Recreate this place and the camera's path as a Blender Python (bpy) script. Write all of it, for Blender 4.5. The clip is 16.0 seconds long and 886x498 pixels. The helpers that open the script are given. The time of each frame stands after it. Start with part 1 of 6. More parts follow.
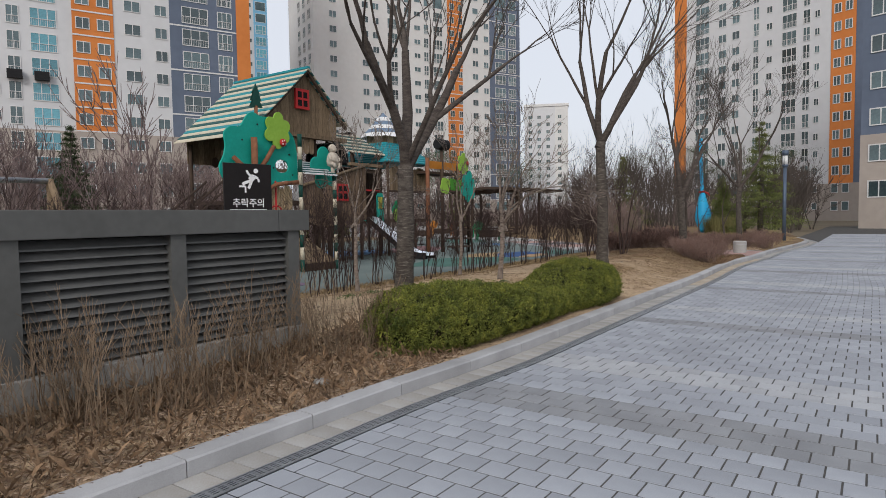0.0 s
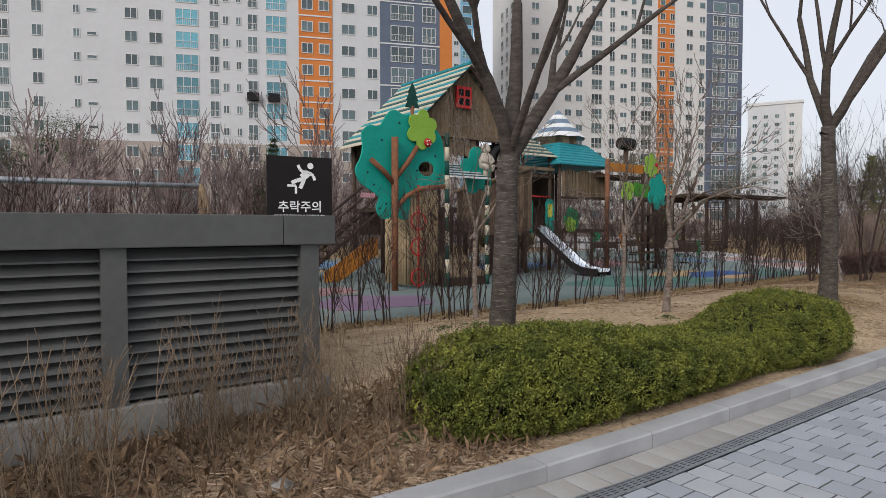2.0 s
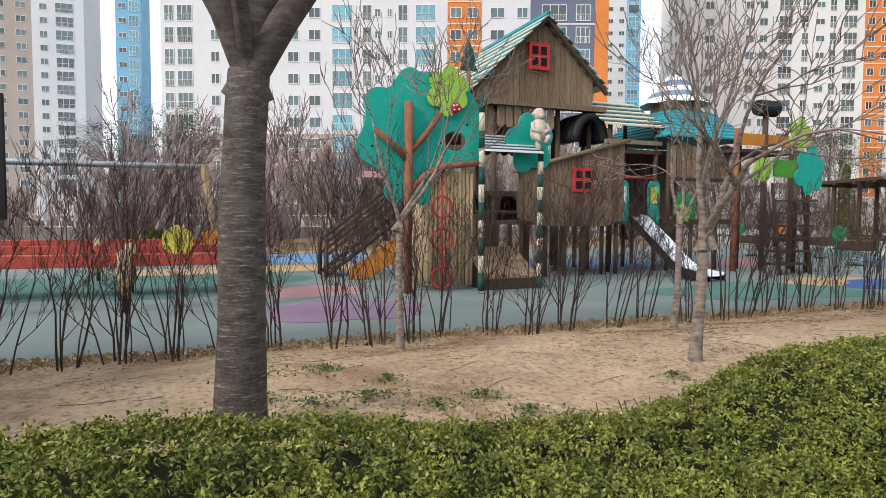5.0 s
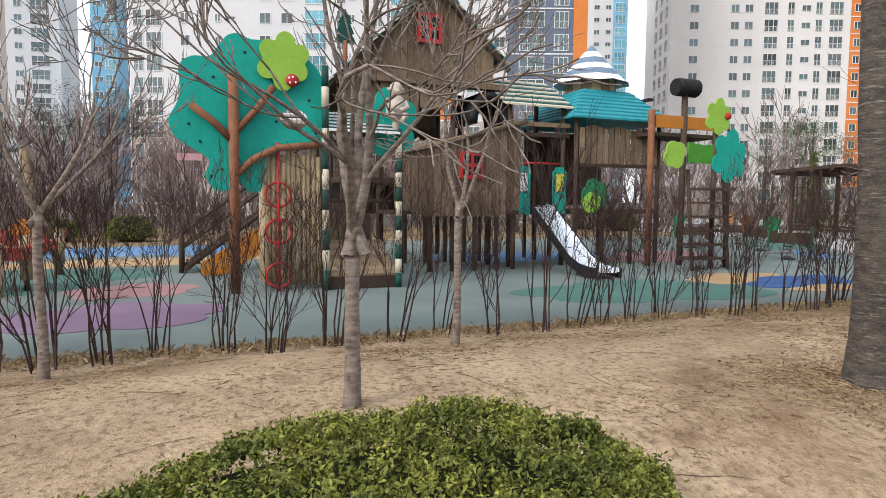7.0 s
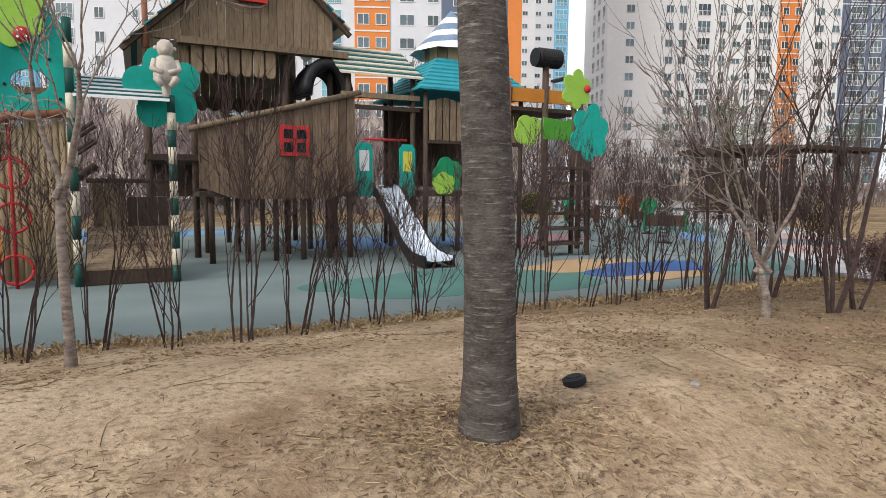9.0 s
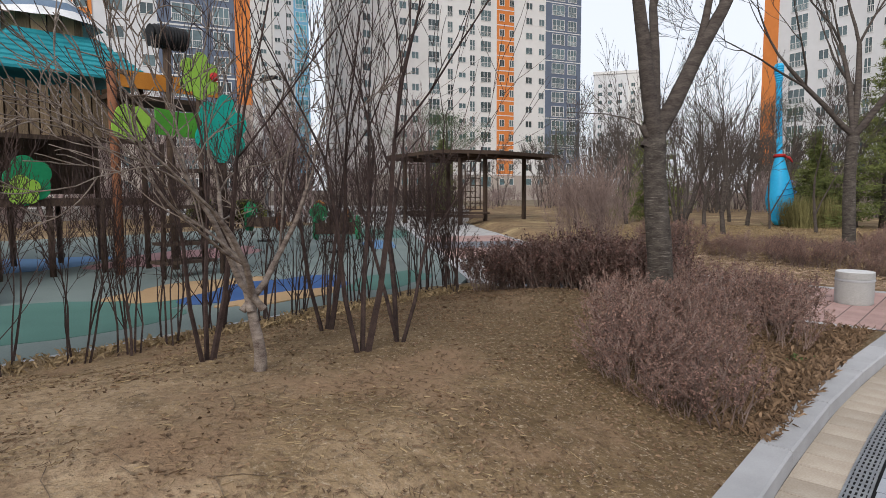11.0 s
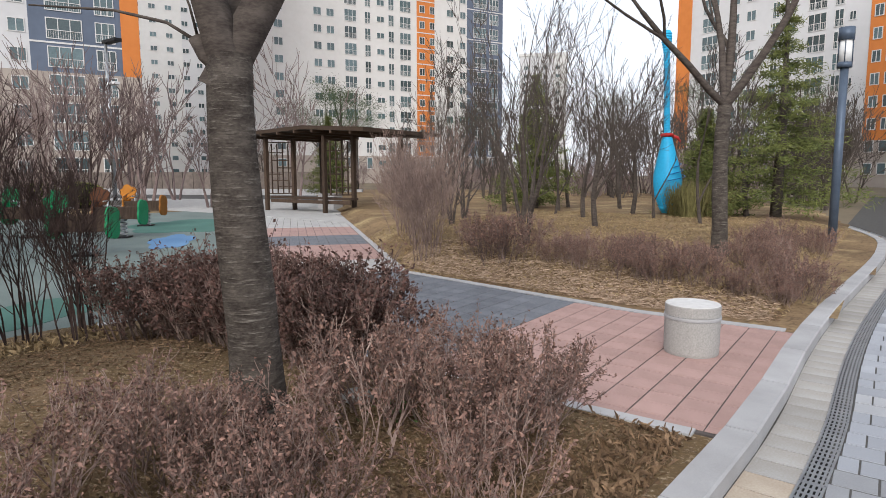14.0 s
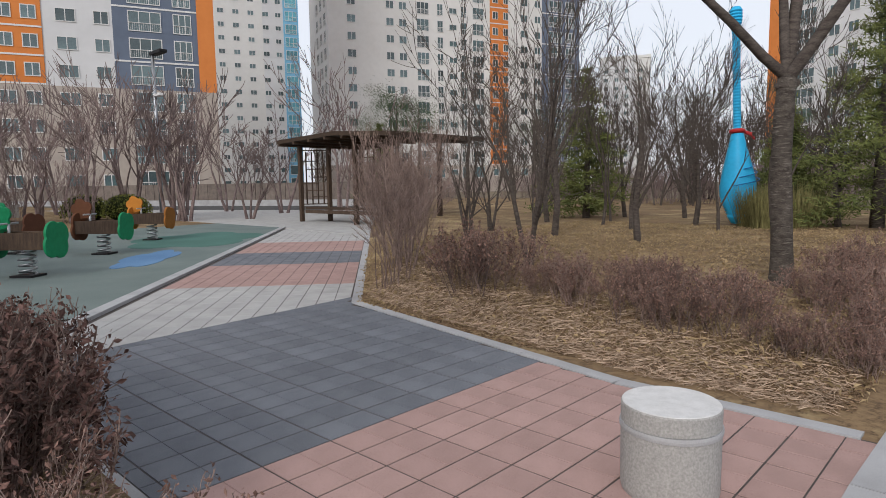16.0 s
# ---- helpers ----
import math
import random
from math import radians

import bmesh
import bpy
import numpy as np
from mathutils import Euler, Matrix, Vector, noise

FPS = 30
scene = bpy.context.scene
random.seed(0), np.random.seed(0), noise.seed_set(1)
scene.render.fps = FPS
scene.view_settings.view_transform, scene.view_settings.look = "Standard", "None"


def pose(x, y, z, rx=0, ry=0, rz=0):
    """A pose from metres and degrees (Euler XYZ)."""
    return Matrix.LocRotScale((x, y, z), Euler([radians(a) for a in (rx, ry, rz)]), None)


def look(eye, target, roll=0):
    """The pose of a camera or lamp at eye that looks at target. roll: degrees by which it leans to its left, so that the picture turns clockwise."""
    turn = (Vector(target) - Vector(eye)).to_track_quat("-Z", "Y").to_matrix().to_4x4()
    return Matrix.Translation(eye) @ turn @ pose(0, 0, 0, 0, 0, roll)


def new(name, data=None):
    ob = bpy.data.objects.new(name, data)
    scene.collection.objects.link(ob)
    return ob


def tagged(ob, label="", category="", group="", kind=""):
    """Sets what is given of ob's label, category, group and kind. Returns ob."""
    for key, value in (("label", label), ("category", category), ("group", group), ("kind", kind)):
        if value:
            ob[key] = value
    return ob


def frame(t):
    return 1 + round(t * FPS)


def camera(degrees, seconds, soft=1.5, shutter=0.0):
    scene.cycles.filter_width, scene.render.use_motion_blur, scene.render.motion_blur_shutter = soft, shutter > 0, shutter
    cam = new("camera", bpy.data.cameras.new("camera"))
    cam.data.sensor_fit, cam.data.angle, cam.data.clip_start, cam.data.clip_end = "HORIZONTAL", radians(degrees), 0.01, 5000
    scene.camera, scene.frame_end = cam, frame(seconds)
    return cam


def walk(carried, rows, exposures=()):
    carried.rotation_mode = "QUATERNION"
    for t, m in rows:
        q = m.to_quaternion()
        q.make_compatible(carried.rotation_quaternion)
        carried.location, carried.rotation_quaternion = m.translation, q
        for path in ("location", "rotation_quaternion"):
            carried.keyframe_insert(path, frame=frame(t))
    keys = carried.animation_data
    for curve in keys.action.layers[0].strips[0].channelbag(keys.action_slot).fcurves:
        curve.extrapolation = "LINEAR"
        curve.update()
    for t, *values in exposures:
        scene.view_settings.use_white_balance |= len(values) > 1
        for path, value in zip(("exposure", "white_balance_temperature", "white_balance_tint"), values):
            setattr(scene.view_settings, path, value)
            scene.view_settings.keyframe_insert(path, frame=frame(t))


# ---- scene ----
cam = camera(71.06, 16.0, soft=0.5)
random.seed(4)
PATH = [
    (0.0, pose(3.210, 0.936, 1.520, 86.93, 0.80, 34.84)),
    (0.5, pose(3.046, 1.562, 1.492, 87.43, 0.54, 39.04)),
    (1.0, pose(2.886, 2.151, 1.518, 87.69, 0.47, 44.25)),
    (1.5, pose(2.738, 2.747, 1.534, 88.04, 0.22, 49.57)),
    (2.0, pose(2.542, 3.340, 1.523, 87.87, 0.05, 53.44)),
    (2.5, pose(2.375, 4.009, 1.493, 87.36, -0.08, 56.27)),
    (3.0, pose(2.180, 4.620, 1.481, 86.98, -0.09, 58.37)),
    (3.2, pose(2.124, 4.861, 1.504, 86.87, -0.19, 59.18)),
    (5.3, pose(1.283, 7.531, 1.476, 86.84, -0.31, 69.26)),
    (5.5, pose(1.227, 7.790, 1.495, 86.71, -0.33, 69.23)),
    (6.0, pose(1.133, 8.520, 1.503, 86.47, -0.35, 69.21)),
    (6.5, pose(1.062, 9.232, 1.506, 86.38, -0.42, 69.05)),
    (7.0, pose(1.018, 9.909, 1.504, 85.87, -0.44, 68.24)),
    (7.5, pose(0.953, 10.562, 1.485, 85.92, -0.40, 68.42)),
    (8.0, pose(0.900, 11.258, 1.459, 85.21, -0.51, 68.66)),
    (8.5, pose(0.824, 11.910, 1.449, 84.77, -0.46, 67.19)),
    (9.0, pose(0.759, 12.560, 1.479, 84.34, -0.33, 63.88)),
    (9.5, pose(0.705, 13.240, 1.443, 84.92, -0.40, 58.05)),
    (10.0, pose(0.706, 13.984, 1.506, 84.61, 0.07, 52.88)),
    (10.2, pose(0.723, 14.258, 1.468, 84.66, -0.03, 50.27)),
    (12.3, pose(0.476, 17.156, 1.525, 83.91, 0.27, 35.44)),
    (12.5, pose(0.469, 17.422, 1.464, 83.51, -0.15, 35.43)),
    (13.0, pose(0.545, 18.057, 1.493, 83.18, 0.14, 35.92)),
    (13.5, pose(0.552, 18.673, 1.504, 83.02, -0.17, 36.29)),
    (14.0, pose(0.590, 19.325, 1.520, 83.17, 0.08, 35.68)),
    (14.5, pose(0.582, 19.955, 1.498, 84.04, 0.28, 35.04)),
    (15.0, pose(0.646, 20.617, 1.501, 83.99, 0.56, 35.48)),
    (15.5, pose(0.582, 21.233, 1.489, 83.85, 0.70, 38.07)),
    (16.0, pose(0.449, 21.853, 1.456, 84.05, 0.82, 43.07)),
]
walk(cam, PATH, [(0.0, -0.66), (1.5, -0.66), (3.0, -0.26), (5.5, 0.14), (7.0, 0.12), (9.0, 0.06), (10.0, -0.2), (12.5, -0.42), (13.0, -0.3), (13.5, -0.14), (14.5, -0.12), (15.0, -0.26), (16.0, -0.5)])

# ---- world, sun ----
world = bpy.data.worlds.new("world")
scene.world = world
world.use_nodes = True
sky = world.node_tree.nodes.new("ShaderNodeTexSky")
sky.sky_type = "NISHITA"
sky.sun_disc = False
sky.sun_elevation, sky.sun_rotation = radians(33), radians(159)
sky.air_density, sky.dust_density, sky.ozone_density = 1.0, 5.0, 1.0
bg = world.node_tree.nodes["Background"]
bg.inputs["Strength"].default_value = 0.15
veil = world.node_tree.nodes.new("ShaderNodeMixRGB")  # thin high cloud over the whole sky
veil.inputs["Fac"].default_value = 0.75
veil.inputs["Color2"].default_value = (9.65, 10.0, 10.85, 1)
world.node_tree.links.new(sky.outputs[0], veil.inputs["Color1"])
world.node_tree.links.new(veil.outputs[0], bg.inputs["Color"])
sun_data = bpy.data.lights.new("sun", "SUN")
sun_data.energy, sun_data.angle, sun_data.color = 2.4, radians(16), (1.0, 0.972, 0.94)
sun = new("sun", sun_data)
sun.matrix_world = look((14, -37, 26), (0, 0, 0))


# ---- materials ----
def mat(name, a, b=None, rough=0.8, metal=0.0, scale=6.0, bump=0.0, vary=0.0, fine=None, island=False, stretch=None, spec=0.14):
    """Two colours mixed by noise at two scales, with an optional bump and a shift from piece to piece."""
    m = bpy.data.materials.new(name)
    m.use_nodes = True
    nt = m.node_tree
    nodes, links = nt.nodes, nt.links
    p = nodes["Principled BSDF"]
    p.inputs["Roughness"].default_value, p.inputs["Metallic"].default_value = rough, metal
    p.inputs["Specular IOR Level"].default_value = spec
    b = b or tuple(c * 0.75 for c in a)
    tc = nodes.new("ShaderNodeTexCoord")
    vec = tc.outputs["Object"]
    if stretch:
        mp = nodes.new("ShaderNodeMapping")
        mp.inputs["Scale"].default_value = stretch
        links.new(vec, mp.inputs["Vector"])
        vec = mp.outputs[0]
    n1, n2 = nodes.new("ShaderNodeTexNoise"), nodes.new("ShaderNodeTexNoise")
    n1.inputs["Scale"].default_value, n1.inputs["Detail"].default_value = scale, 5
    n2.inputs["Scale"].default_value, n2.inputs["Detail"].default_value = fine or scale * 9, 4
    for n in (n1, n2):
        links.new(vec, n.inputs["Vector"])
    add = nodes.new("ShaderNodeMath")
    add.operation = "MULTIPLY_ADD"
    links.new(n1.outputs["Fac"], add.inputs[0])
    add.inputs[1].default_value = 0.6
    half = nodes.new("ShaderNodeMath")
    half.operation = "MULTIPLY"
    links.new(n2.outputs["Fac"], half.inputs[0])
    half.inputs[1].default_value = 0.4
    links.new(half.outputs[0], add.inputs[2])
    ramp = nodes.new("ShaderNodeValToRGB")
    ramp.color_ramp.elements[0].position, ramp.color_ramp.elements[1].position = 0.36, 0.64
    ramp.color_ramp.elements[0].color, ramp.color_ramp.elements[1].color = (*b, 1), (*a, 1)
    links.new(add.outputs[0], ramp.inputs["Fac"])
    col = ramp.outputs["Color"]
    if vary:
        hsv = nodes.new("ShaderNodeHueSaturation")
        if island:
            rnd = nodes.new("ShaderNodeNewGeometry").outputs["Random Per Island"]
        else:
            rnd = nodes.new("ShaderNodeObjectInfo").outputs["Random"]
        mr = nodes.new("ShaderNodeMapRange")
        mr.inputs["To Min"].default_value, mr.inputs["To Max"].default_value = 1 - vary, 1 + vary
        links.new(rnd, mr.inputs["Value"])
        links.new(mr.outputs[0], hsv.inputs["Value"])
        links.new(col, hsv.inputs["Color"])
        col = hsv.outputs["Color"]
    links.new(col, p.inputs["Base Color"])
    if bump:
        bp = nodes.new("ShaderNodeBump")
        bp.inputs["Strength"].default_value, bp.inputs["Distance"].default_value = 0.6, bump
        links.new(add.outputs[0], bp.inputs["Height"])
        links.new(bp.outputs[0], p.inputs["Normal"])
    return m


PAVER = mat("paver_grey", (0.335, 0.352, 0.385), (0.265, 0.28, 0.31), 0.85, scale=3, bump=0.002, vary=0.10, fine=120)
PAVER_I = mat("paver_grey_field", (0.335, 0.352, 0.385), (0.265, 0.28, 0.31), 0.85, scale=0.8, bump=0.002, vary=0.10, fine=120, island=True)
PAVER_D = mat("paver_dark", (0.265, 0.275, 0.29), (0.21, 0.215, 0.23), 0.85, scale=3, bump=0.002, vary=0.1, fine=120, island=True)
PAVER_L = mat("paver_light", (0.385, 0.395, 0.415), (0.32, 0.33, 0.35), 0.85, scale=3, bump=0.002, vary=0.08, fine=120, island=True)
JOINT = mat("joint_sand", (0.10, 0.097, 0.094), (0.065, 0.063, 0.06), 0.95, scale=9)
GUTTER = mat("gutter_stone", (0.37, 0.365, 0.36), (0.275, 0.255, 0.225), 0.85, scale=2, vary=0.12, fine=90, bump=0.002)
GUTTER_T = mat("sandy_gutter_stone", (0.43, 0.375, 0.31), (0.31, 0.255, 0.20), 0.85, scale=3, vary=0.12, fine=90, bump=0.002)
KERB = mat("granite_kerb", (0.40, 0.40, 0.41), (0.295, 0.295, 0.30), 0.8, scale=2.5, vary=0.07, fine=160, bump=0.002)
JOINT_P = mat("path_joint_sand", (0.10, 0.085, 0.08), (0.06, 0.052, 0.05), 0.95, scale=9)
STEEL = mat("galvanised_steel", (0.40, 0.42, 0.44), (0.28, 0.29, 0.31), 0.45, 0.8, scale=5)
# near-black, the shade inside vent and drain slots put in as colour
DARK = mat("gap_shade", (0.012, 0.012, 0.013), (0.008, 0.008, 0.008), 0.9)
TILE_P = mat("tile_pink", (0.40, 0.265, 0.24), (0.30, 0.20, 0.18), 0.85, scale=4, vary=0.08, fine=140, bump=0.002)
TILE_G = mat("tile_dark_grey", (0.165, 0.175, 0.195), (0.11, 0.117, 0.135), 0.85, scale=4, vary=0.12, fine=140, bump=0.002)
TILE_L = mat("tile_light_grey", (0.40, 0.395, 0.385), (0.31, 0.305, 0.30), 0.85, scale=4, vary=0.07, fine=140, bump=0.002)
SOIL = mat("bare_soil", (0.58, 0.435, 0.285), (0.35, 0.25, 0.158), 0.95, scale=1.1, bump=0.03, fine=38)


def scored(m, colour, scale, ring, lo, hi, bump):
    """Pale, broken, nearly level scores across bark, with relief."""
    nt = m.node_tree
    nodes, links = nt.nodes, nt.links
    p = nodes["Principled BSDF"]
    old = p.inputs["Base Color"].links[0].from_socket
    tc, mp = nodes.new("ShaderNodeTexCoord"), nodes.new("ShaderNodeMapping")
    mp.inputs["Scale"].default_value = (1.0, 1.0, ring)
    links.new(tc.outputs["Object"], mp.inputs["Vector"])
    n = nodes.new("ShaderNodeTexNoise")
    n.inputs["Scale"].default_value, n.inputs["Detail"].default_value, n.inputs["Roughness"].default_value = scale, 6, 0.65
    links.new(mp.outputs[0], n.inputs["Vector"])
    mr = nodes.new("ShaderNodeMapRange")
    mr.inputs["From Min"].default_value, mr.inputs["From Max"].default_value = lo, hi
    links.new(n.outputs["Fac"], mr.inputs["Value"])
    mix = nodes.new("ShaderNodeMixRGB")
    links.new(mr.outputs[0], mix.inputs["Fac"])
    links.new(old, mix.inputs["Color1"])
    mix.inputs["Color2"].default_value = (*colour, 1)
    links.new(mix.outputs[0], p.inputs["Base Color"])
    bp = nodes.new("ShaderNodeBump")
    bp.inputs["Strength"].default_value, bp.inputs["Distance"].default_value = 0.8, bump
    links.new(n.outputs["Fac"], bp.inputs["Height"])
    if p.inputs["Normal"].links:
        links.new(p.inputs["Normal"].links[0].from_socket, bp.inputs["Normal"])
    links.new(bp.outputs[0], p.inputs["Normal"])


def overlay(m, colour, dark, scale, lo, hi, axis_from=None, axis_to=None, speck=None):
    """Lay a second, patchy cover over a material, thicker towards axis_to along the bed; and fine specks."""
    nt = m.node_tree
    nodes, links = nt.nodes, nt.links
    p = nodes["Principled BSDF"]
    old = p.inputs["Base Color"].links[0].from_socket
    tc = nodes.new("ShaderNodeTexCoord")
    n1, n2 = nodes.new("ShaderNodeTexNoise"), nodes.new("ShaderNodeTexNoise")
    n1.inputs["Scale"].default_value, n1.inputs["Detail"].default_value, n1.inputs["Roughness"].default_value = scale, 7, 0.7
    n2.inputs["Scale"].default_value, n2.inputs["Detail"].default_value = 60, 3
    for n in (n1, n2):
        links.new(tc.outputs["Object"], n.inputs["Vector"])
    fac = n1.outputs["Fac"]
    if axis_from is not None:
        sep = nodes.new("ShaderNodeSeparateXYZ")
        links.new(tc.outputs["Object"], sep.inputs[0])
        mr = nodes.new("ShaderNodeMapRange")
        mr.inputs["From Min"].default_value, mr.inputs["From Max"].default_value = axis_from, axis_to
        mr.inputs["To Min"].default_value, mr.inputs["To Max"].default_value = -0.12, 0.34
        links.new(sep.outputs["Y"], mr.inputs["Value"])
        add = nodes.new("ShaderNodeMath")
        links.new(fac, add.inputs[0])
        links.new(mr.outputs[0], add.inputs[1])
        fac = add.outputs[0]
    edge = nodes.new("ShaderNodeMapRange")
    edge.inputs["From Min"].default_value, edge.inputs["From Max"].default_value = lo, hi
    links.new(fac, edge.inputs["Value"])
    tint = nodes.new("ShaderNodeMixRGB")
    tint.inputs["Color1"].default_value, tint.inputs["Color2"].default_value = (*dark, 1), (*colour, 1)
    links.new(n2.outputs["Fac"], tint.inputs["Fac"])
    mix = nodes.new("ShaderNodeMixRGB")
    links.new(edge.outputs[0], mix.inputs["Fac"])
    links.new(old, mix.inputs["Color1"])
    links.new(tint.outputs[0], mix.inputs["Color2"])
    links.new(mix.outputs[0], p.inputs["Base Color"])


overlay(SOIL, (0.36, 0.25, 0.16), (0.19, 0.13, 0.085), 1.4, 0.48, 0.76)
overlay(SOIL, (0.36, 0.255, 0.145), (0.18, 0.122, 0.07), 1.6, 0.48, 0.76, 12.0, 19.0)
overlay(SOIL, (0.195, 0.132, 0.066), (0.085, 0.058, 0.034), 2.2, 0.50, 0.74, 15.5, 19.5)
overlay(SOIL, (0.15, 0.10, 0.062), (0.075, 0.05, 0.032), 20, 0.50, 0.66)
overlay(SOIL, (0.115, 0.082, 0.05), (0.07, 0.05, 0.03), 5.0, 0.60, 0.74)
overlay(SOIL, (0.62, 0.50, 0.36), (0.44, 0.34, 0.23), 40, 0.54, 0.72)
overlay(SOIL, (0.31, 0.205, 0.125), (0.19, 0.125, 0.078), 0.75, 0.52, 0.64)
scored(SOIL, (0.13, 0.09, 0.057), 30.0, 1.0, 0.60, 0.70, 0.03)
overlay(TILE_G, (0.34, 0.35, 0.37), (0.22, 0.23, 0.25), 230, 0.56, 0.66)
overlay(TILE_G, (0.055, 0.058, 0.064), (0.04, 0.042, 0.048), 170, 0.58, 0.68)
overlay(TILE_P, (0.54, 0.40, 0.37), (0.40, 0.28, 0.26), 230, 0.56, 0.68)
overlay(TILE_P, (0.20, 0.125, 0.11), (0.14, 0.09, 0.08), 90, 0.58, 0.70)
LAWN = mat("dormant_lawn", (0.25, 0.17, 0.095), (0.12, 0.08, 0.048), 0.95, scale=0.5, bump=0.04, fine=18)
overlay(LAWN, (0.46, 0.36, 0.20), (0.26, 0.19, 0.10), 0.9, 0.50, 0.66)
overlay(LAWN, (0.10, 0.066, 0.04), (0.05, 0.034, 0.022), 14, 0.52, 0.68)
GROUND = mat("far_ground", (0.20, 0.16, 0.11), (0.13, 0.11, 0.08), 0.95, scale=0.15, fine=3)
LITTER = mat("dry_leaf", (0.25, 0.165, 0.10), (0.10, 0.064, 0.042), 0.85, scale=20, vary=0.4, island=True)
STRAW = mat("dry_grass", (0.36, 0.27, 0.155), (0.22, 0.155, 0.085), 0.85, scale=20, vary=0.3, island=True)
RUBBER = mat("rubber_grey_green", (0.165, 0.20, 0.19), (0.12, 0.15, 0.145), 0.9, scale=0.8, fine=60, bump=0.002)
RUB_GREEN = mat("rubber_green", (0.08, 0.17, 0.145), (0.06, 0.125, 0.108), 0.9, scale=0.8, fine=60)
RUB_BLUE = mat("rubber_blue", (0.13, 0.24, 0.40), (0.09, 0.18, 0.32), 0.9, scale=0.8, fine=60)
RUB_NAVY = mat("rubber_deep_blue", (0.045, 0.10, 0.25), (0.03, 0.07, 0.18), 0.9, scale=0.8, fine=60)
RUB_TAN = mat("rubber_tan", (0.40, 0.27, 0.15), (0.30, 0.20, 0.11), 0.9, scale=0.8, fine=60)
RUB_PURPLE = mat("rubber_purple", (0.20, 0.135, 0.20), (0.14, 0.095, 0.145), 0.9, scale=0.8, fine=60)
RUB_PINK = mat("rubber_dusty_pink", (0.33, 0.19, 0.19), (0.25, 0.14, 0.14), 0.9, scale=0.8, fine=60)
BARK = mat("zelkova_bark", (0.105, 0.09, 0.077), (0.036, 0.029, 0.025), 0.9, scale=9, bump=0.008, stretch=(1.0, 1.0, 2.0), fine=60)
scored(BARK, (0.195, 0.176, 0.153), 10.0, 8.0, 0.55, 0.68, 0.012)
LIMB = mat("dark_limb_bark", (0.11, 0.092, 0.08), (0.045, 0.036, 0.032), 0.9, scale=9, bump=0.004, stretch=(1.0, 1.0, 3.0), fine=44)
BARK_T = mat("young_bark", (0.31, 0.26, 0.22), (0.085, 0.06, 0.05), 0.85, scale=9, bump=0.006, stretch=(1.5, 1.5, 4.0))
TWIG = mat("twig_brown", (0.078, 0.053, 0.046), (0.03, 0.021, 0.02), 0.85, scale=14)
# paler than the near twigs: distance haze is mixed into the colour
TWIG_F = mat("twig_hazed", (0.26, 0.20, 0.19), (0.11, 0.08, 0.077), 0.85, scale=3, vary=0.2)
TWIG_P = mat("twig_purple", (0.29, 0.215, 0.185), (0.115, 0.08, 0.07), 0.85, scale=9, vary=0.3)
TWIG_S = mat("twig_straw", (0.235, 0.172, 0.117), (0.085, 0.06, 0.042), 0.85, scale=14, vary=0.2)
BUD = mat("red_brown_leaf", (0.27, 0.165, 0.13), (0.12, 0.07, 0.06), 0.7, scale=12, vary=0.5, island=True)
BUD_D = mat("dark_wine_leaf", (0.17, 0.095, 0.08), (0.06, 0.036, 0.03), 0.6, scale=9, vary=0.5, island=True)
BOX = mat("boxwood_leaf", (0.22, 0.228, 0.045), (0.05, 0.07, 0.017), 0.5, scale=5, vary=0.55, fine=26, island=True)
# near-black green: the shade between leaves is put into this colour
BOX_SHADE = mat("boxwood_inner_shade", (0.022, 0.028, 0.009), (0.009, 0.013, 0.005), 0.9, scale=12)
WEED = mat("weed_green", (0.10, 0.145, 0.05), (0.055, 0.085, 0.03), 0.6, scale=20, vary=0.4, island=True)
NEEDLE = mat("pine_needle", (0.075, 0.10, 0.045), (0.03, 0.05, 0.025), 0.7, scale=3, vary=0.3, island=True)
NEEDLE_F = mat("fir_needle", (0.155, 0.165, 0.05), (0.06, 0.08, 0.027), 0.7, scale=3, vary=0.3, island=True)
WOOD = mat("weathered_wood", (0.235, 0.172, 0.112), (0.11, 0.078, 0.05), 0.85, scale=7, bump=0.003, vary=0.25, stretch=(5, 5, 0.7))
WOOD_Y = mat("pale_log", (0.46, 0.36, 0.23), (0.33, 0.24, 0.14), 0.8, scale=7, bump=0.003, vary=0.16, stretch=(5, 5, 0.7))
WOOD_D = mat("dark_wood", (0.085, 0.058, 0.042), (0.04, 0.028, 0.022), 0.8, scale=7, bump=0.003, vary=0.25, stretch=(5, 5, 0.7))
WOOD_H = mat("brown_hull_plank", (0.185, 0.128, 0.086), (0.085, 0.058, 0.04), 0.8, scale=7, bump=0.003, vary=0.35, stretch=(5, 5, 0.7))
WOOD_F = mat("weathered_fence", (0.20, 0.165, 0.145), (0.12, 0.10, 0.09), 0.85, scale=3, vary=0.15)
WOOD_B = mat("brown_log", (0.25, 0.11, 0.06), (0.16, 0.068, 0.038), 0.7, scale=7, bump=0.002, vary=0.1)
TEAL = mat("teal_board", (0.012, 0.33, 0.26), (0.010, 0.27, 0.215), 0.5, scale=2)
LIME = mat("lime_board", (0.27, 0.46, 0.07), (0.22, 0.39, 0.05), 0.5, scale=2)
GREEN = mat("green_board", (0.015, 0.23, 0.10), (0.01, 0.17, 0.07), 0.5, scale=2)
PINE_P = mat("dark_green_paint", (0.014, 0.075, 0.06), (0.01, 0.05, 0.04), 0.5)
RED = mat("red_paint", (0.46, 0.035, 0.035), (0.34, 0.025, 0.025), 0.5, scale=5)
REDBEAM = mat("faded_red_beam", (0.44, 0.085, 0.06), (0.33, 0.06, 0.045), 0.7, scale=5)
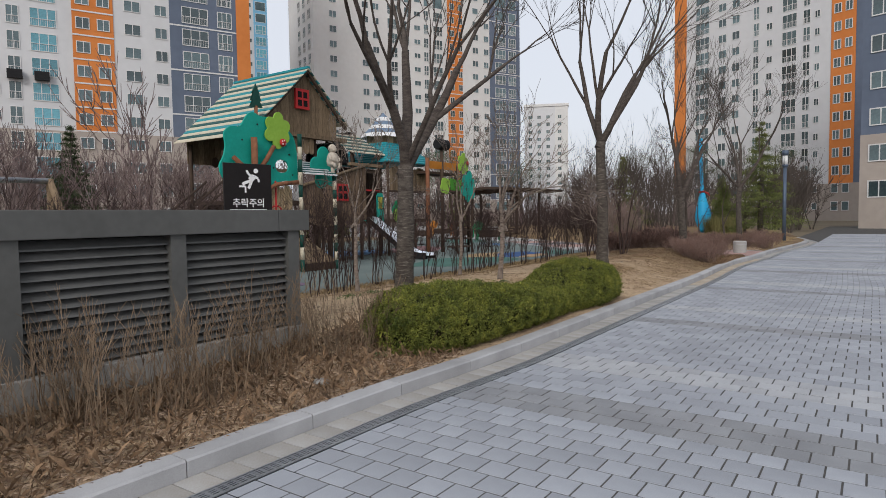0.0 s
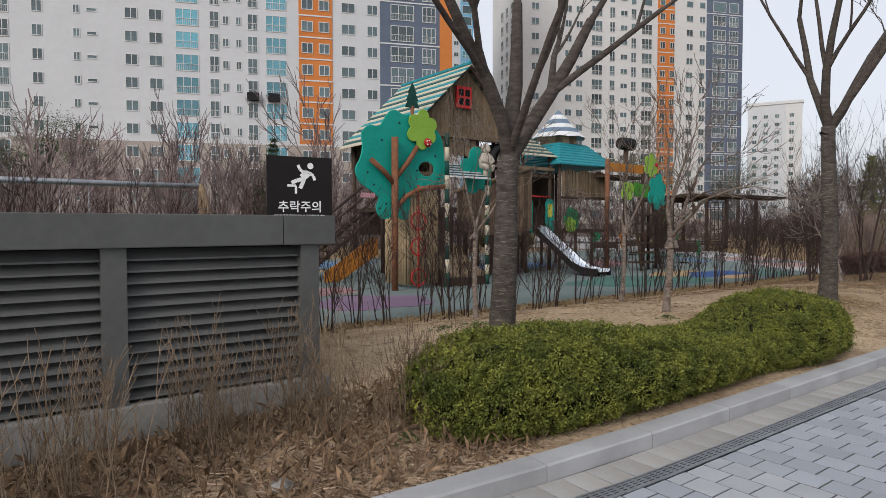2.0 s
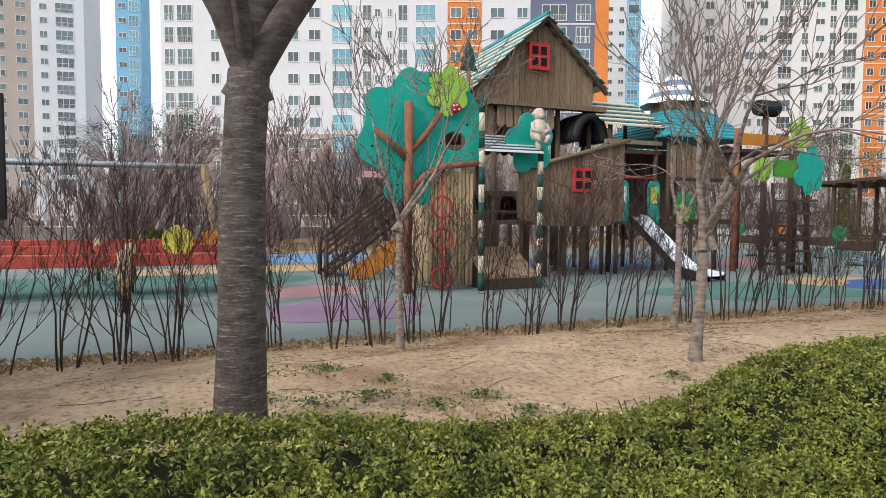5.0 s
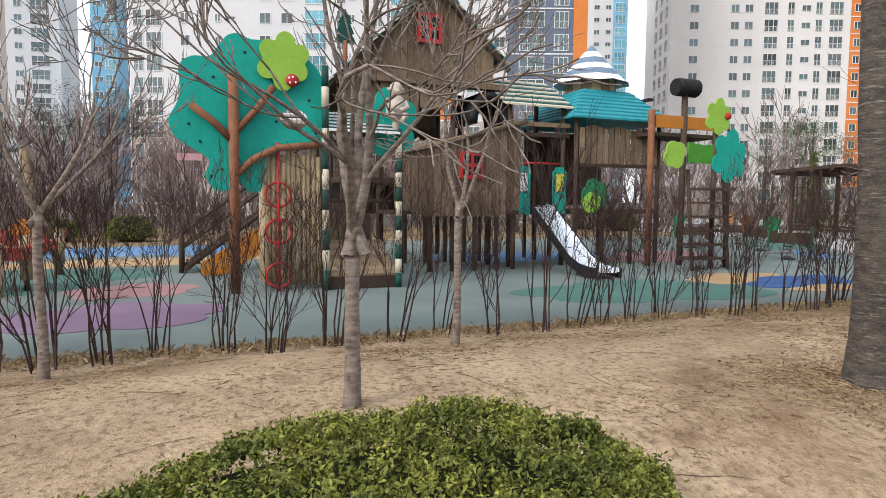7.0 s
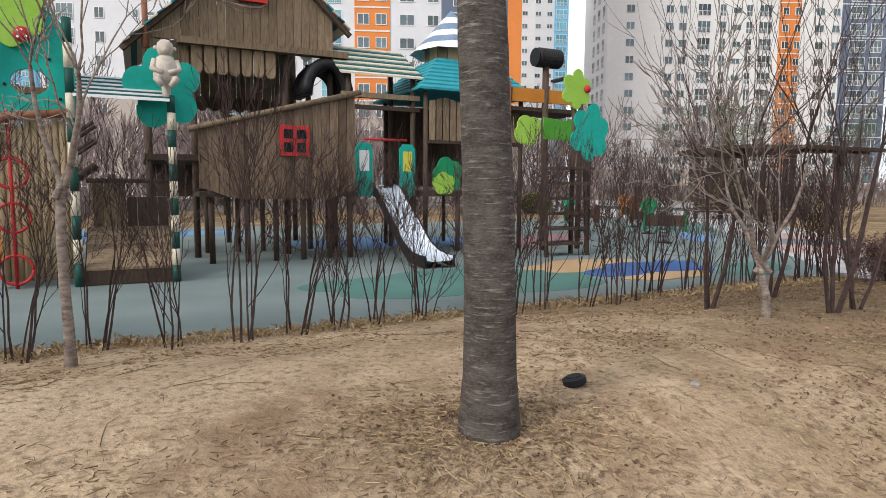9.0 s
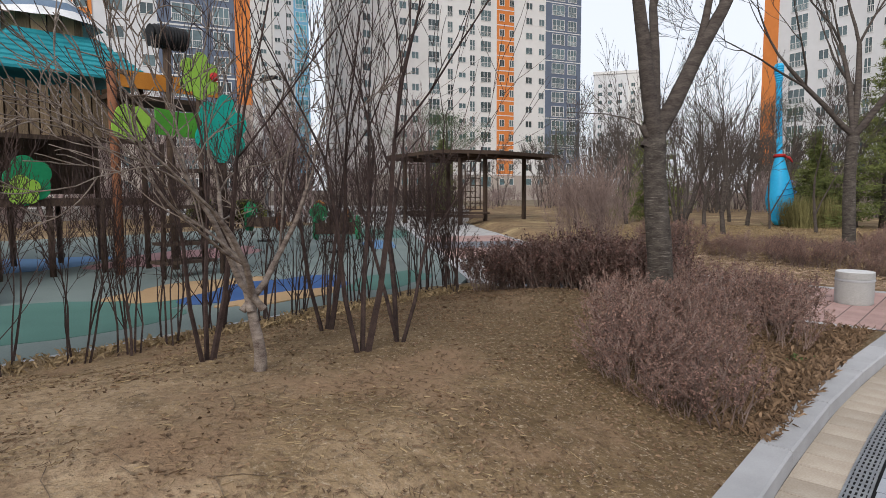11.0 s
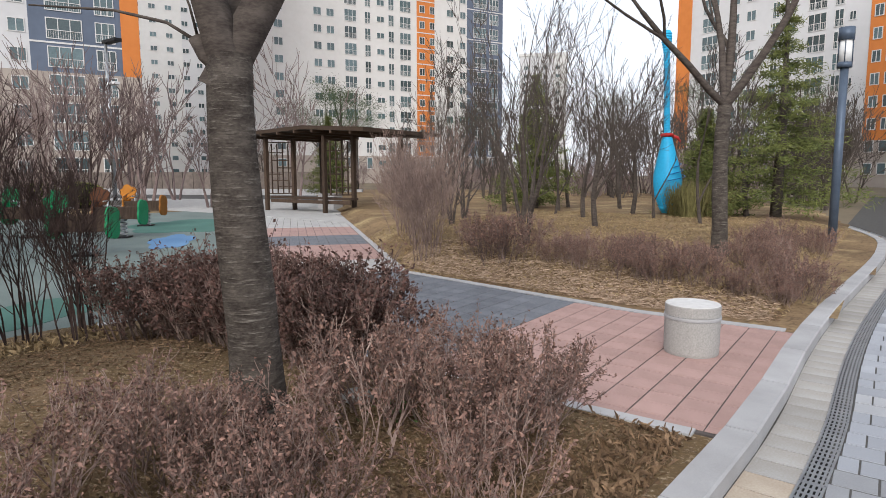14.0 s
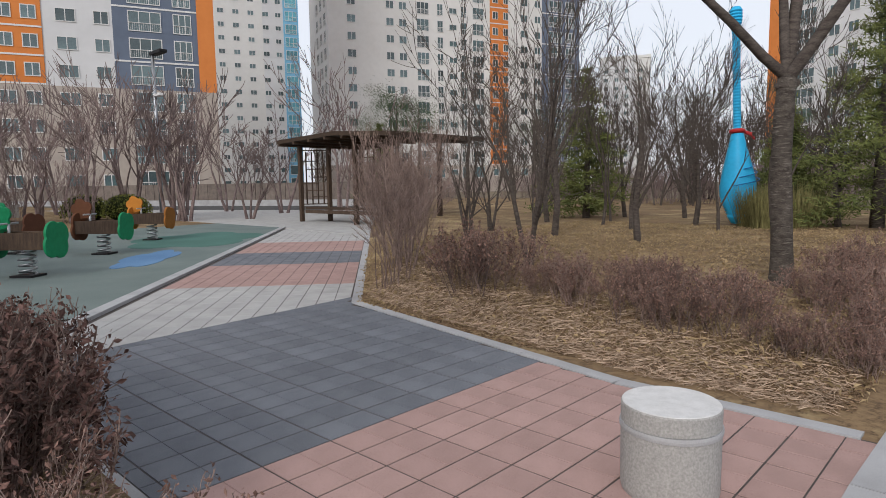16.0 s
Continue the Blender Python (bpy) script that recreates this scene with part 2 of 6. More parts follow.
ORANGE = mat("orange_board", (0.50, 0.20, 0.035), (0.40, 0.15, 0.025), 0.55, scale=4)
YELLOW = mat("yellow_paint", (0.55, 0.50, 0.08), (0.45, 0.40, 0.06), 0.5)
CREAM = mat("cream_slat", (0.56, 0.51, 0.40), (0.44, 0.39, 0.30), 0.7, scale=6, stretch=(1, 5, 5))
SLAT_G = mat("dark_teal_slat", (0.03, 0.10, 0.10), (0.02, 0.07, 0.07), 0.6, scale=6)
SLAT_T = mat("teal_slat", (0.03, 0.27, 0.31), (0.02, 0.20, 0.24), 0.55, scale=6)
WHITE = mat("white_paint", (0.72, 0.72, 0.72), (0.60, 0.60, 0.60), 0.6, scale=3)
SIGNW = mat("sign_white", (0.85, 0.85, 0.85), (0.8, 0.8, 0.8), 0.5)
STRIPE = mat("blue_grey_stripe", (0.16, 0.22, 0.30), (0.12, 0.17, 0.24), 0.6)
STATUE = mat("pale_statue", (0.50, 0.45, 0.38), (0.36, 0.31, 0.26), 0.7, scale=14)
BLACK = mat("black_plastic", (0.02, 0.02, 0.022), (0.013, 0.013, 0.014), 0.5)
SIGNK = mat("sign_black", (0.017, 0.014, 0.014), (0.013, 0.011, 0.011), 0.35)
SLIDE = mat("stainless_chute", (0.86, 0.91, 0.98), (0.80, 0.85, 0.92), 0.55, 1.0, scale=3)
LOUVRE = mat("louvre_grey", (0.12, 0.12, 0.117), (0.095, 0.095, 0.092), 0.5, 0.2, scale=2)
CAP = mat("cap_grey", (0.118, 0.118, 0.114), (0.095, 0.095, 0.091), 0.5, 0.1, scale=1.5)
CONC = mat("concrete", (0.30, 0.29, 0.27), (0.21, 0.20, 0.185), 0.9, scale=2.5, bump=0.003)
STONE = mat("bollard_granite", (0.40, 0.39, 0.375), (0.25, 0.245, 0.235), 0.75, scale=90, fine=330, bump=0.001)
STONE_T = mat("pale_granite", (0.60, 0.595, 0.59), (0.50, 0.495, 0.49), 0.6, scale=22, fine=130)
POLE = mat("blue_grey_pole", (0.10, 0.13, 0.18), (0.075, 0.10, 0.14), 0.45, 0.3)
BLUEPIN = mat("sky_blue_paint", (0.035, 0.42, 0.72), (0.03, 0.35, 0.62), 0.4, scale=2)
PIN_D = mat("deep_blue_paint", (0.02, 0.14, 0.36), (0.015, 0.10, 0.28), 0.4)
T_WHITE = mat("tower_white", (0.60, 0.605, 0.62), (0.54, 0.545, 0.56), 0.85, scale=0.12, fine=1.2)
T_GREY = mat("tower_grey", (0.66, 0.655, 0.645), (0.59, 0.585, 0.575), 0.85, scale=0.12, fine=1.2)
T_ORANGE = mat("tower_orange", (0.62, 0.22, 0.065), (0.54, 0.18, 0.05), 0.85, scale=0.12, fine=1.2)
T_NAVY = mat("tower_slate", (0.135, 0.165, 0.225), (0.11, 0.135, 0.185), 0.85, scale=0.12, fine=1.2)
T_BEIGE = mat("tower_beige", (0.40, 0.35, 0.31), (0.33, 0.29, 0.26), 0.85, scale=0.2, fine=1.5)
T_CYAN = mat("tower_cyan", (0.20, 0.46, 0.66), (0.16, 0.38, 0.56), 0.7, scale=0.3)
FRAME = mat("window_frame_white", (0.66, 0.66, 0.66), (0.58, 0.58, 0.58), 0.6)
PANE = mat("window_glass", (0.09, 0.14, 0.15), (0.05, 0.08, 0.09), 0.12, 0.0, scale=0.7, vary=0.5, spec=0.8)
PANE_C = mat("window_glass_cyan", (0.13, 0.40, 0.50), (0.07, 0.22, 0.27), 0.12, 0.0, scale=0.5, vary=0.4, spec=0.8)
CLEAR = mat("lamp_glass", (0.75, 0.76, 0.76), (0.65, 0.66, 0.66), 0.15)


# ---- helpers of the scene ----
def geo(name, V, F, *mats, slots=None, smooth=False):
    me = bpy.data.meshes.new(name)
    me.from_pydata([tuple(v) for v in V], [], F)
    for m in mats:
        me.materials.append(m)
    if slots is not None:
        me.polygons.foreach_set("material_index", slots)
    if smooth:
        me.polygons.foreach_set("use_smooth", [True] * len(me.polygons))
    me.update()
    return me


def part(name, me, parent=None, m=None, label=""):
    ob = new(name, me)
    if parent is not None:
        ob.parent = parent
    if m is not None:
        ob.matrix_basis = m
    return tagged(ob, label)


def thing(name, label, category, m=None, group="", kind=""):
    ob = new(name)
    ob.empty_display_size = 0.2
    if m is not None:
        ob.matrix_basis = m
    return tagged(ob, label, category, group, kind)


def bx(V, F, a, b):
    """An axis-aligned box from corner a to corner b."""
    i = len(V)
    (x0, y0, z0), (x1, y1, z1) = a, b
    V += [(x0, y0, z0), (x1, y0, z0), (x1, y1, z0), (x0, y1, z0), (x0, y0, z1), (x1, y0, z1), (x1, y1, z1), (x0, y1, z1)]
    F += [(i + 3, i + 2, i + 1, i), (i + 4, i + 5, i + 6, i + 7), (i, i + 1, i + 5, i + 4), (i + 1, i + 2, i + 6, i + 5), (i + 2, i + 3, i + 7, i + 6), (i + 3, i, i + 4, i + 7)]


def box(name, a, b, m, parent=None, label="", bevel=0.0):
    V, F = [], []
    bx(V, F, a, b)
    me = geo(name, V, F, m)
    if bevel:
        bm = bmesh.new()
        bm.from_mesh(me)
        bmesh.ops.bevel(bm, geom=bm.edges[:], offset=bevel, segments=2, affect="EDGES", profile=0.6)
        bm.to_mesh(me)
        bm.free()
    return part(name, me, parent, None, label)


def tube(V, F, pts, radii, n=6, cap=True):
    """A bent tapered tube through points."""
    i0 = len(V)
    up = None
    for k, p in enumerate(pts):
        p = Vector(p)
        a, b = Vector(pts[max(k - 1, 0)]), Vector(pts[min(k + 1, len(pts) - 1)])
        d = (b - a).normalized()
        if up is None:
            up = d.orthogonal().normalized()
        else:
            up = (up - d * up.dot(d))
            up = up.normalized() if up.length > 1e-6 else d.orthogonal().normalized()
        s = d.cross(up)
        for j in range(n):
            t = 2 * math.pi * j / n
            V.append(p + (up * math.cos(t) + s * math.sin(t)) * radii[k])
    for k in range(len(pts) - 1):
        for j in range(n):
            a, b = i0 + k * n + j, i0 + k * n + (j + 1) % n
            F.append((a, b, b + n, a + n))
    if cap:
        F.append(tuple(i0 + j for j in reversed(range(n))))
        F.append(tuple(i0 + (len(pts) - 1) * n + j for j in range(n)))


def rod(name, p, q, r, m, parent=None, n=10, r2=None, label=""):
    V, F = [], []
    tube(V, F, [p, q], [r, r2 if r2 is not None else r], n)
    ob = part(name, geo(name, V, F, m), parent, None, label)
    for poly in ob.data.polygons:
        poly.use_smooth = len(poly.vertices) == 4
    return ob


def lathe(V, F, prof, n=20, c=(0, 0, 0)):
    i0 = len(V)
    for r, z in prof:
        for j in range(n):
            t = 2 * math.pi * j / n
            V.append((c[0] + r * math.cos(t), c[1] + r * math.sin(t), c[2] + z))
    for k in range(len(prof) - 1):
        for j in range(n):
            a, b = i0 + k * n + j, i0 + k * n + (j + 1) % n
            F.append((a, b, b + n, a + n))
    F.append(tuple(i0 + j for j in reversed(range(n))))
    F.append(tuple(i0 + (len(prof) - 1) * n + j for j in range(n)))


def board(name, outline, thick, m, parent, frame_m, label="", holes=()):
    """A flat cut-out board: an outline in its own x and z, extruded along y; frame_m places it."""
    cu = bpy.data.curves.new(name, "CURVE")
    cu.dimensions, cu.fill_mode, cu.extrude, cu.bevel_depth = "2D", "BOTH", thick / 2, 0.004
    for ring in (outline, *holes):
        sp = cu.splines.new("POLY")
        sp.points.add(len(ring) - 1)
        for q, (x, z) in zip(sp.points, ring):
            q.co = (x, z, 0, 1)
        sp.use_cyclic_u = True
    tmp = bpy.data.objects.new(name, cu)
    me = bpy.data.meshes.new_from_object(tmp)
    bpy.data.objects.remove(tmp)
    me.transform(Matrix.Rotation(radians(90), 4, "X"))
    me.materials.clear()
    me.materials.append(m)
    return part(name, me, parent, frame_m, label)


def blob(rx, rz, lobes, depth, n=60, phase=0.0, seed=1):
    rnd = random.Random(seed)
    ks = [rnd.uniform(0.75, 1.25) for _ in range(lobes)]
    out = []
    for j in range(n):
        t = 2 * math.pi * j / n
        w = abs(math.sin(lobes * t / 2 + phase))
        k = ks[int((lobes * t / 2 + phase) / math.pi) % lobes]
        r = 1 - depth + depth * k * w ** 0.7
        out.append((rx * r * math.cos(t), rz * r * math.sin(t)))
    return out


# ---- ground, road, kerb ----
def smooth(a, b, x):
    t = min(max((x - a) / (b - a), 0), 1)
    return t * t * (3 - 2 * t)


def kerb_x(y):
    """Front face of the kerb."""
    return 0.02 - 0.11 * smooth(6.8, 4.4, y) - 0.12 * smooth(15.0, 19.5, y) + 0.22 * smooth(19.8, 24, y) + 0.5 * smooth(24.5, 34, y) - 1.2 * smooth(35, 42, y) - 0.10 * max(y - 40, 0) ** 1.6


def kerb_turn(y):
    """Heading of the kerb, in degrees."""
    return -math.degrees(math.atan((kerb_x(y + 0.2) - kerb_x(y - 0.2)) / 0.4))


def bed_z(x, y):
    h = 0.098 + 0.262 * smooth(-0.2, -1.8, x) - 0.21 * smooth(-3.0, -4.9, x)
    h = 0.10 + (h - 0.10) * smooth(23.0, 21.6, y) * (0.35 + 0.65 * smooth(3.5, 7.5, y))
    k = smooth(-0.15, -0.6, x) * smooth(22.8, 22.2, y)
    return h - 0.006 * (1 - k) + k * (0.022 * noise.noise((x * 1.1, y * 1.1, 0)) + 0.012 * noise.noise((x * 4, y * 4, 3)) + 0.004 * noise.noise((x * 13, y * 13, 7)))


def lawn_z(x, y):
    d = min(-x, 6) / 6
    h = 0.10 + 0.22 * smooth(0.0, 1.5, d * 6) * smooth(25.7, 27.5, y - max(0, (-x - 5.2) * 0.83) - 0.1)
    k = smooth(0.1, 0.8, -x + 0.4) * smooth(0.1, 0.8, y - far_edge(x))
    return min(h, 0.094) + (h - min(h, 0.094)) * k + k * 0.02 * noise.noise((x * 0.9, y * 0.9, 5))


def sheet(name, inside, zf, x0, x1, y0, y1, step, m, label, category="ground", drop=None):
    V, F, idx = [], [], {}
    nx, ny = int(round((x1 - x0) / step)), int(round((y1 - y0) / step))
    for i in range(nx):
        for j in range(ny):
            if not inside(x0 + (i + 0.5) * step, y0 + (j + 0.5) * step):
                continue
            q = []
            for a, b in ((i, j), (i + 1, j), (i + 1, j + 1), (i, j + 1)):
                if (a, b) not in idx:
                    idx[a, b] = len(V)
                    x, y = x0 + a * step, y0 + b * step
                    V.append((x, y, zf(x, y)))
                q.append(idx[a, b])
            F.append(tuple(q))
    return tagged(part(name, geo(name, V, F, m, smooth=True)), label, category, kind="structure")


tagged(box("ground", (-900, -700, -0.6), (900, 900, -0.06), GROUND), "brown winter ground reaching to the horizon", "ground", kind="structure")
tagged(box("road", (-0.4, -14, -0.2), (9.5, 70, -0.0035), JOINT), "dark sand bed under the grey block paving", "road", kind="structure")
ROAD = bpy.data.objects["road"]
sheet("planting_bed", lambda x, y: kerb_x(y) - 0.06 > x > -5.07 - 0.3 * smooth(16, 22, y), bed_z, -5.5, 0.1, -10, 22.8, 0.1, SOIL, "bare sandy soil of the raised planting bed", "soil")


def far_edge(x):
    """Far edge of the side path."""
    return 25.62 if x > -1.5 else 25.62 - (x + 1.5) * 0.19 if x > -5.17 else 26.32 - (x + 5.17) * 0.87


def near_edge(x):
    return 22.82 if x > -5.3 else 22.82 - (x + 5.3) * 0.865


sheet("lawn", lambda x, y: x < kerb_x(y) - 0.05 and y > far_edge(x) - 0.02, lawn_z, -34, 0.8, 25.5, 62, 0.25, LAWN, "dormant straw-brown lawn under bare trees", "lawn")


def poly(name, pts, z, m, label, category, depth=0.12, parent=None, kind="structure"):
    bm = bmesh.new()
    top = [bm.verts.new((x, y, z)) for x, y in pts]
    low = [bm.verts.new((x, y, z - depth)) for x, y in pts]
    bm.faces.new(top)
    for i in range(len(pts)):
        j = (i + 1) % len(pts)
        bm.faces.new((low[i], low[j], top[j], top[i]))
    bmesh.ops.recalc_face_normals(bm, faces=bm.faces[:])
    me = bpy.data.meshes.new(name)
    bm.to_mesh(me)
    me.materials.append(m)
    ob = part(name, me, parent)
    return tagged(ob, label, category, kind=kind) if parent is None else ob


PLAY = poly("playground_floor", [(-5.06, -12), (-5.08, 14), (-5.3, 22.4), (-5.6, 22.9), (-17.3, 33.0), (-21.5, 33.0), (-21, 14), (-20.2, 6), (-20.2, -12)], 0.13, RUBBER,
            "grey-green rubber safety surface of the playground", "floor")
poly("playground_verge", [(-21.5, -30), (-20.2, -30), (-20.2, 6), (-21, 14), (-21.5, 33), (-34, 36), (-60, 36), (-60, -30)], 0.11, LAWN, "dry grass verge beyond the playground", "verge")


def patch(m, cx, cy, rx, ry, seed, rot=0.0, z=0.134):
    pts = [Matrix.Rotation(rot, 2) @ Vector(p) + Vector((cx, cy)) for p in blob(rx, ry, 5, 0.28, 40, 0.3, seed)]
    poly("rubber_patch", pts, z, m, "", "", 0.02, PLAY)


patch(RUB_BLUE, -18.2, 9.5, 2.0, 6.0, 1)
patch(RUB_TAN, -14.6, 8.3, 1.1, 3.6, 2, 0.1, 0.136)
patch(RUB_PINK, -9.6, 9.0, 0.9, 1.0, 3, 0.2)
patch(RUB_PURPLE, -7.3, 9.0, 1.1, 1.4, 4, 0.1, 0.138)
patch(RUB_GREEN, -11.8, 5.5, 2.6, 3.8, 5)
patch(RUB_GREEN, -7.1, 16.8, 1.3, 2.6, 6)
patch(RUB_TAN, -7.9, 19.6, 0.7, 1.5, 7, 0.2, 0.137)
patch(RUB_NAVY, -7.0, 20.3, 0.9, 1.5, 8, 0.3, 0.139)
patch(RUB_TAN, -6.3, 20.0, 0.35, 1.0, 9, 0.1, 0.142)
patch(RUB_GREEN, -15.2, 29.2, 1.6, 2.6, 10, 0.8)
patch(RUB_BLUE, -11.7, 26.6, 0.45, 1.6, 11, 0.9, 0.137)
patch(RUB_GREEN, -6.4, 22.0, 0.55, 1.3, 12, 0.4)
patch(RUB_PINK, -12.6, 21.8, 1.2, 2.6, 13, 0.5)
patch(RUB_BLUE, -13.5, 18.0, 1.6, 2.6, 14)


# ---- kerb, gutter, drain ----
KERBS = thing("kerb", "pale granite kerb stones along the paved road", "kerb", kind="structure")
y = -9.0
while y < 55:
    L = 1.0
    xa, xb = kerb_x(y), kerb_x(y + L)
    V, F = [], []
    g = 0.004
    prof = [(0, -0.1), (0, 0.092), (-0.012, 0.104), (-0.168, 0.106), (-0.17, -0.1)]
    for yy, xx in ((y + g, xa), (y + L - g, xb)):
        V += [(xx + px, yy, pz) for px, pz in prof]
    n = len(prof)
    F = [(k, k + 1, k + 1 + n, k + n) for k in range(n - 1)] + [tuple(range(n))[::-1], tuple(range(n, 2 * n))]
    part("kerb_stone", geo("kerb_stone", V, F, KERB), KERBS)
    y += L

GUT = thing("gutter", "flat light stones between kerb and drain", "gutter", kind="structure")
V, F = [], []
bx(V, F, (-0.118, -0.097, -0.02), (0.118, 0.097, 0.0))
gut_me = geo("gutter_stone", V, F, GUTTER)
gut_tan = geo("gutter_stone", V, F, GUTTER_T)
for k in range(-20, 200):
    yy = 2.0 + k * 0.2
    part("gutter_stone", gut_tan if 14.5 < yy < 22.7 else gut_me, GUT, pose(kerb_x(yy) + 0.123, yy, 0.0, 0, 0, kerb_turn(yy)))
DRAIN = thing("drain_channel", "long galvanised slot drain grating in the paving", "drain", kind="structure")
V, F = [], []
for a, b in (((-0.06, -0.248, -0.02), (-0.048, 0.248, 0.004)), ((0.048, -0.248, -0.02), (0.06, 0.248, 0.004))):
    bx(V, F, a, b)
for xx in (-0.035, -0.0117, 0.0117, 0.035):
    bx(V, F, (xx - 0.006, -0.248, -0.012), (xx + 0.006, 0.248, 0.001))
for k in range(9):
    yy = -0.248 + k * 0.062 - 0.009 * (k > 0)
    bx(V, F, (-0.048, yy, -0.012), (0.048, yy + 0.018, 0.0005))
grate = geo("grating", V, F, STEEL)
for k in range(-8, 92):
    yy = 1.0 + k * 0.5
    part("grating", grate, DRAIN, pose(kerb_x(yy) + 0.302, yy, 0.0, 0, 0, kerb_turn(yy)))
# near-black slab close under the bars, channel shade put into its colour
box("drain_shade", (0.13, -3.2, -0.1), (0.42, 27, -0.0025), DARK, DRAIN)


# ---- trees and shrubs ----
def grow(V, F, p, d, length, r, depth, rnd, kids=3, spread=0.5, ratio=0.72, lift=0.12, wig=0.10, sides=None, rmin=0.004, seg=3, leaves=None):
    pts, rad = [p], [r]
    q, dd = Vector(p), Vector(d).normalized()
    end = max(r * (0.55 if depth > 0 else 0.3), rmin * 0.6)
    for k in range(seg):
        dd = (dd + Vector((rnd.gauss(0, wig), rnd.gauss(0, wig), rnd.gauss(0, wig) + lift * 0.5))).normalized()
        q = q + dd * (length / seg)
        pts.append(q.copy())
        rad.append(r + (end - r) * (k + 1) / seg)
    n = sides or (7 if r > 0.04 else 5 if r > 0.015 else 3)
    tube(V, F, pts, rad, n, cap=False)
    if leaves is not None and depth <= 1:
        leaves += pts[1:]
    if depth <= 0:
        return
    for k in range(kids):
        at = seg if k == 0 else rnd.randint(max(1, seg - 2), seg)
        side = dd.orthogonal().normalized()
        side.rotate(Matrix.Rotation(rnd.uniform(0, 2 * math.pi) + k * 2.4, 3, dd))
        s = spread * rnd.uniform(0.6, 1.25) * (0.5 if k == 0 else 1.0)
        grow(V, F, pts[at], dd * math.cos(s) + side * math.sin(s), length * ratio * rnd.uniform(0.8, 1.15), max(rad[at] * (0.8 if k == 0 else 0.62), rmin), depth - 1, rnd,
             kids, spread, ratio, lift, wig, sides, rmin, seg, leaves)


def big_tree(name, label, x, y, z, fork, r, limbs, height, seed, lean=(0, 0), depth=5, bark=None, group="", wig=0.07, spread=0.42):
    """A bare tree: a trunk flared at the root, then limbs given by heading, tilt and share of thickness."""
    rnd = random.Random(seed)
    top = thing(name, label, "tree", pose(x, y, z), group)
    V, F = [], []
    pts, rad = [(0, 0, -0.12)], [r * 1.3]
    for k in range(12):
        t = k / 11
        pts.append((lean[0] * t + 0.02 * math.sin(5 * t + seed), lean[1] * t + 0.02 * math.cos(4 * t), 0.02 + t * fork))
        rad.append(r * (1 + 0.22 * math.exp(-t * fork * 10)) * (1.0 - 0.22 * t) * (1 + 0.02 * rnd.gauss(0, 1)))
    tube(V, F, pts, rad, 18)
    part("trunk", geo("trunk", V, F, bark or BARK, smooth=True), top)
    V, F = [], []
    end = Vector(pts[-1])
    for heading, tilt, share in limbs:
        h, t = radians(heading), radians(tilt)
        d = Vector((math.sin(t) * math.sin(h), math.sin(t) * math.cos(h), math.cos(t)))
        grow(V, F, end - d * 0.12 - Vector((0, 0, 0.04)), d, height * 0.36, r * share, depth, rnd, 3, spread, 0.70, 0.10, wig, None, 0.0045, 4)
    part("crown", geo("crown", V, F, bark or LIMB, smooth=True), top)
    return top


big_tree("zelkova_tree", "bare grey-barked tree behind the clipped green bush", -1.86, 7.29, 0.32, 1.84, 0.128, [(-75, 14, 0.72), (15, 33, 0.66), (170, 26, 0.60), (100, 40, 0.35)], 5.0, 11, (0.0, 0.10))
big_tree("zelkova_tree", "bare grey tree with scored bark on open soil", -1.66, 13.98, 0.36, 2.68, 0.125, [(185, 30, 0.62), (20, 34, 0.66), (275, 24, 0.55), (80, 38, 0.5)], 5.6, 12, (0.0, -0.05))
stub_tree = big_tree("zelkova_tree", "bare grey tree with a knotted stub by the low shrubs", -1.70, 21.03, 0.33, 1.68, 0.124, [(55, 30, 0.7), (220, 10, 0.66), (350, 18, 0.5)], 5.4, 13, (-0.05, 0.01))
big_tree("zelkova_tree", "bare tree with wide limbs over the lawn", -1.45, 29.2, 0.22, 2.3, 0.12, [(215, 62, 0.5), (15, 20, 0.66), (70, 32, 0.6), (300, 14, 0.5)], 5.6, 14)

V, F = [], []
tube(V, F, [(-0.02, 0.0, 1.60), (-0.12, -0.08, 1.70), (-0.15, -0.11, 1.77)], [0.05, 0.04, 0.03], 9)
tube(V, F, [(-0.14, -0.10, 1.75), (-0.24, -0.18, 1.83), (-0.42, -0.31, 1.88), (-0.70, -0.52, 1.90)], [0.009, 0.0075, 0.006, 0.0035], 6)
tube(V, F, [(-0.14, -0.1, 1.76), (-0.10, -0.16, 1.88), (-0.12, -0.22, 2.05)], [0.007, 0.005, 0.003], 5)
part("side_branch", geo("side_branch", V, F, LIMB, smooth=True), stub_tree, None, "thin branch from a pruned knot")

YOUNG = "slender young tree with pale bark and bare twigs"
for k, (x, y, h, n, r, share) in enumerate(((-4.13, 8.85, 1.25, 3, 0.037, 0.62), (-2.33, 10.69, 1.0, 4, 0.047, 0.74), (-4.13, 12.08, 1.3, 3, 0.037, 0.62), (-2.81, 17.45, 0.52, 4, 0.037, 0.7))):
    rnd = random.Random(40 + k)
    limbs = [(rnd.uniform(0, 90) + 360 / n * j, rnd.uniform(18, 46), share) for j in range(n)]
    big_tree("young_tree", YOUNG, x, y, bed_z(x, y) - 0.02, h, r, limbs, 2.5, 60 + k, (rnd.uniform(-0.06, 0.06), 0.04), 4, BARK_T, "young trees in the bed", 0.15, 0.55)


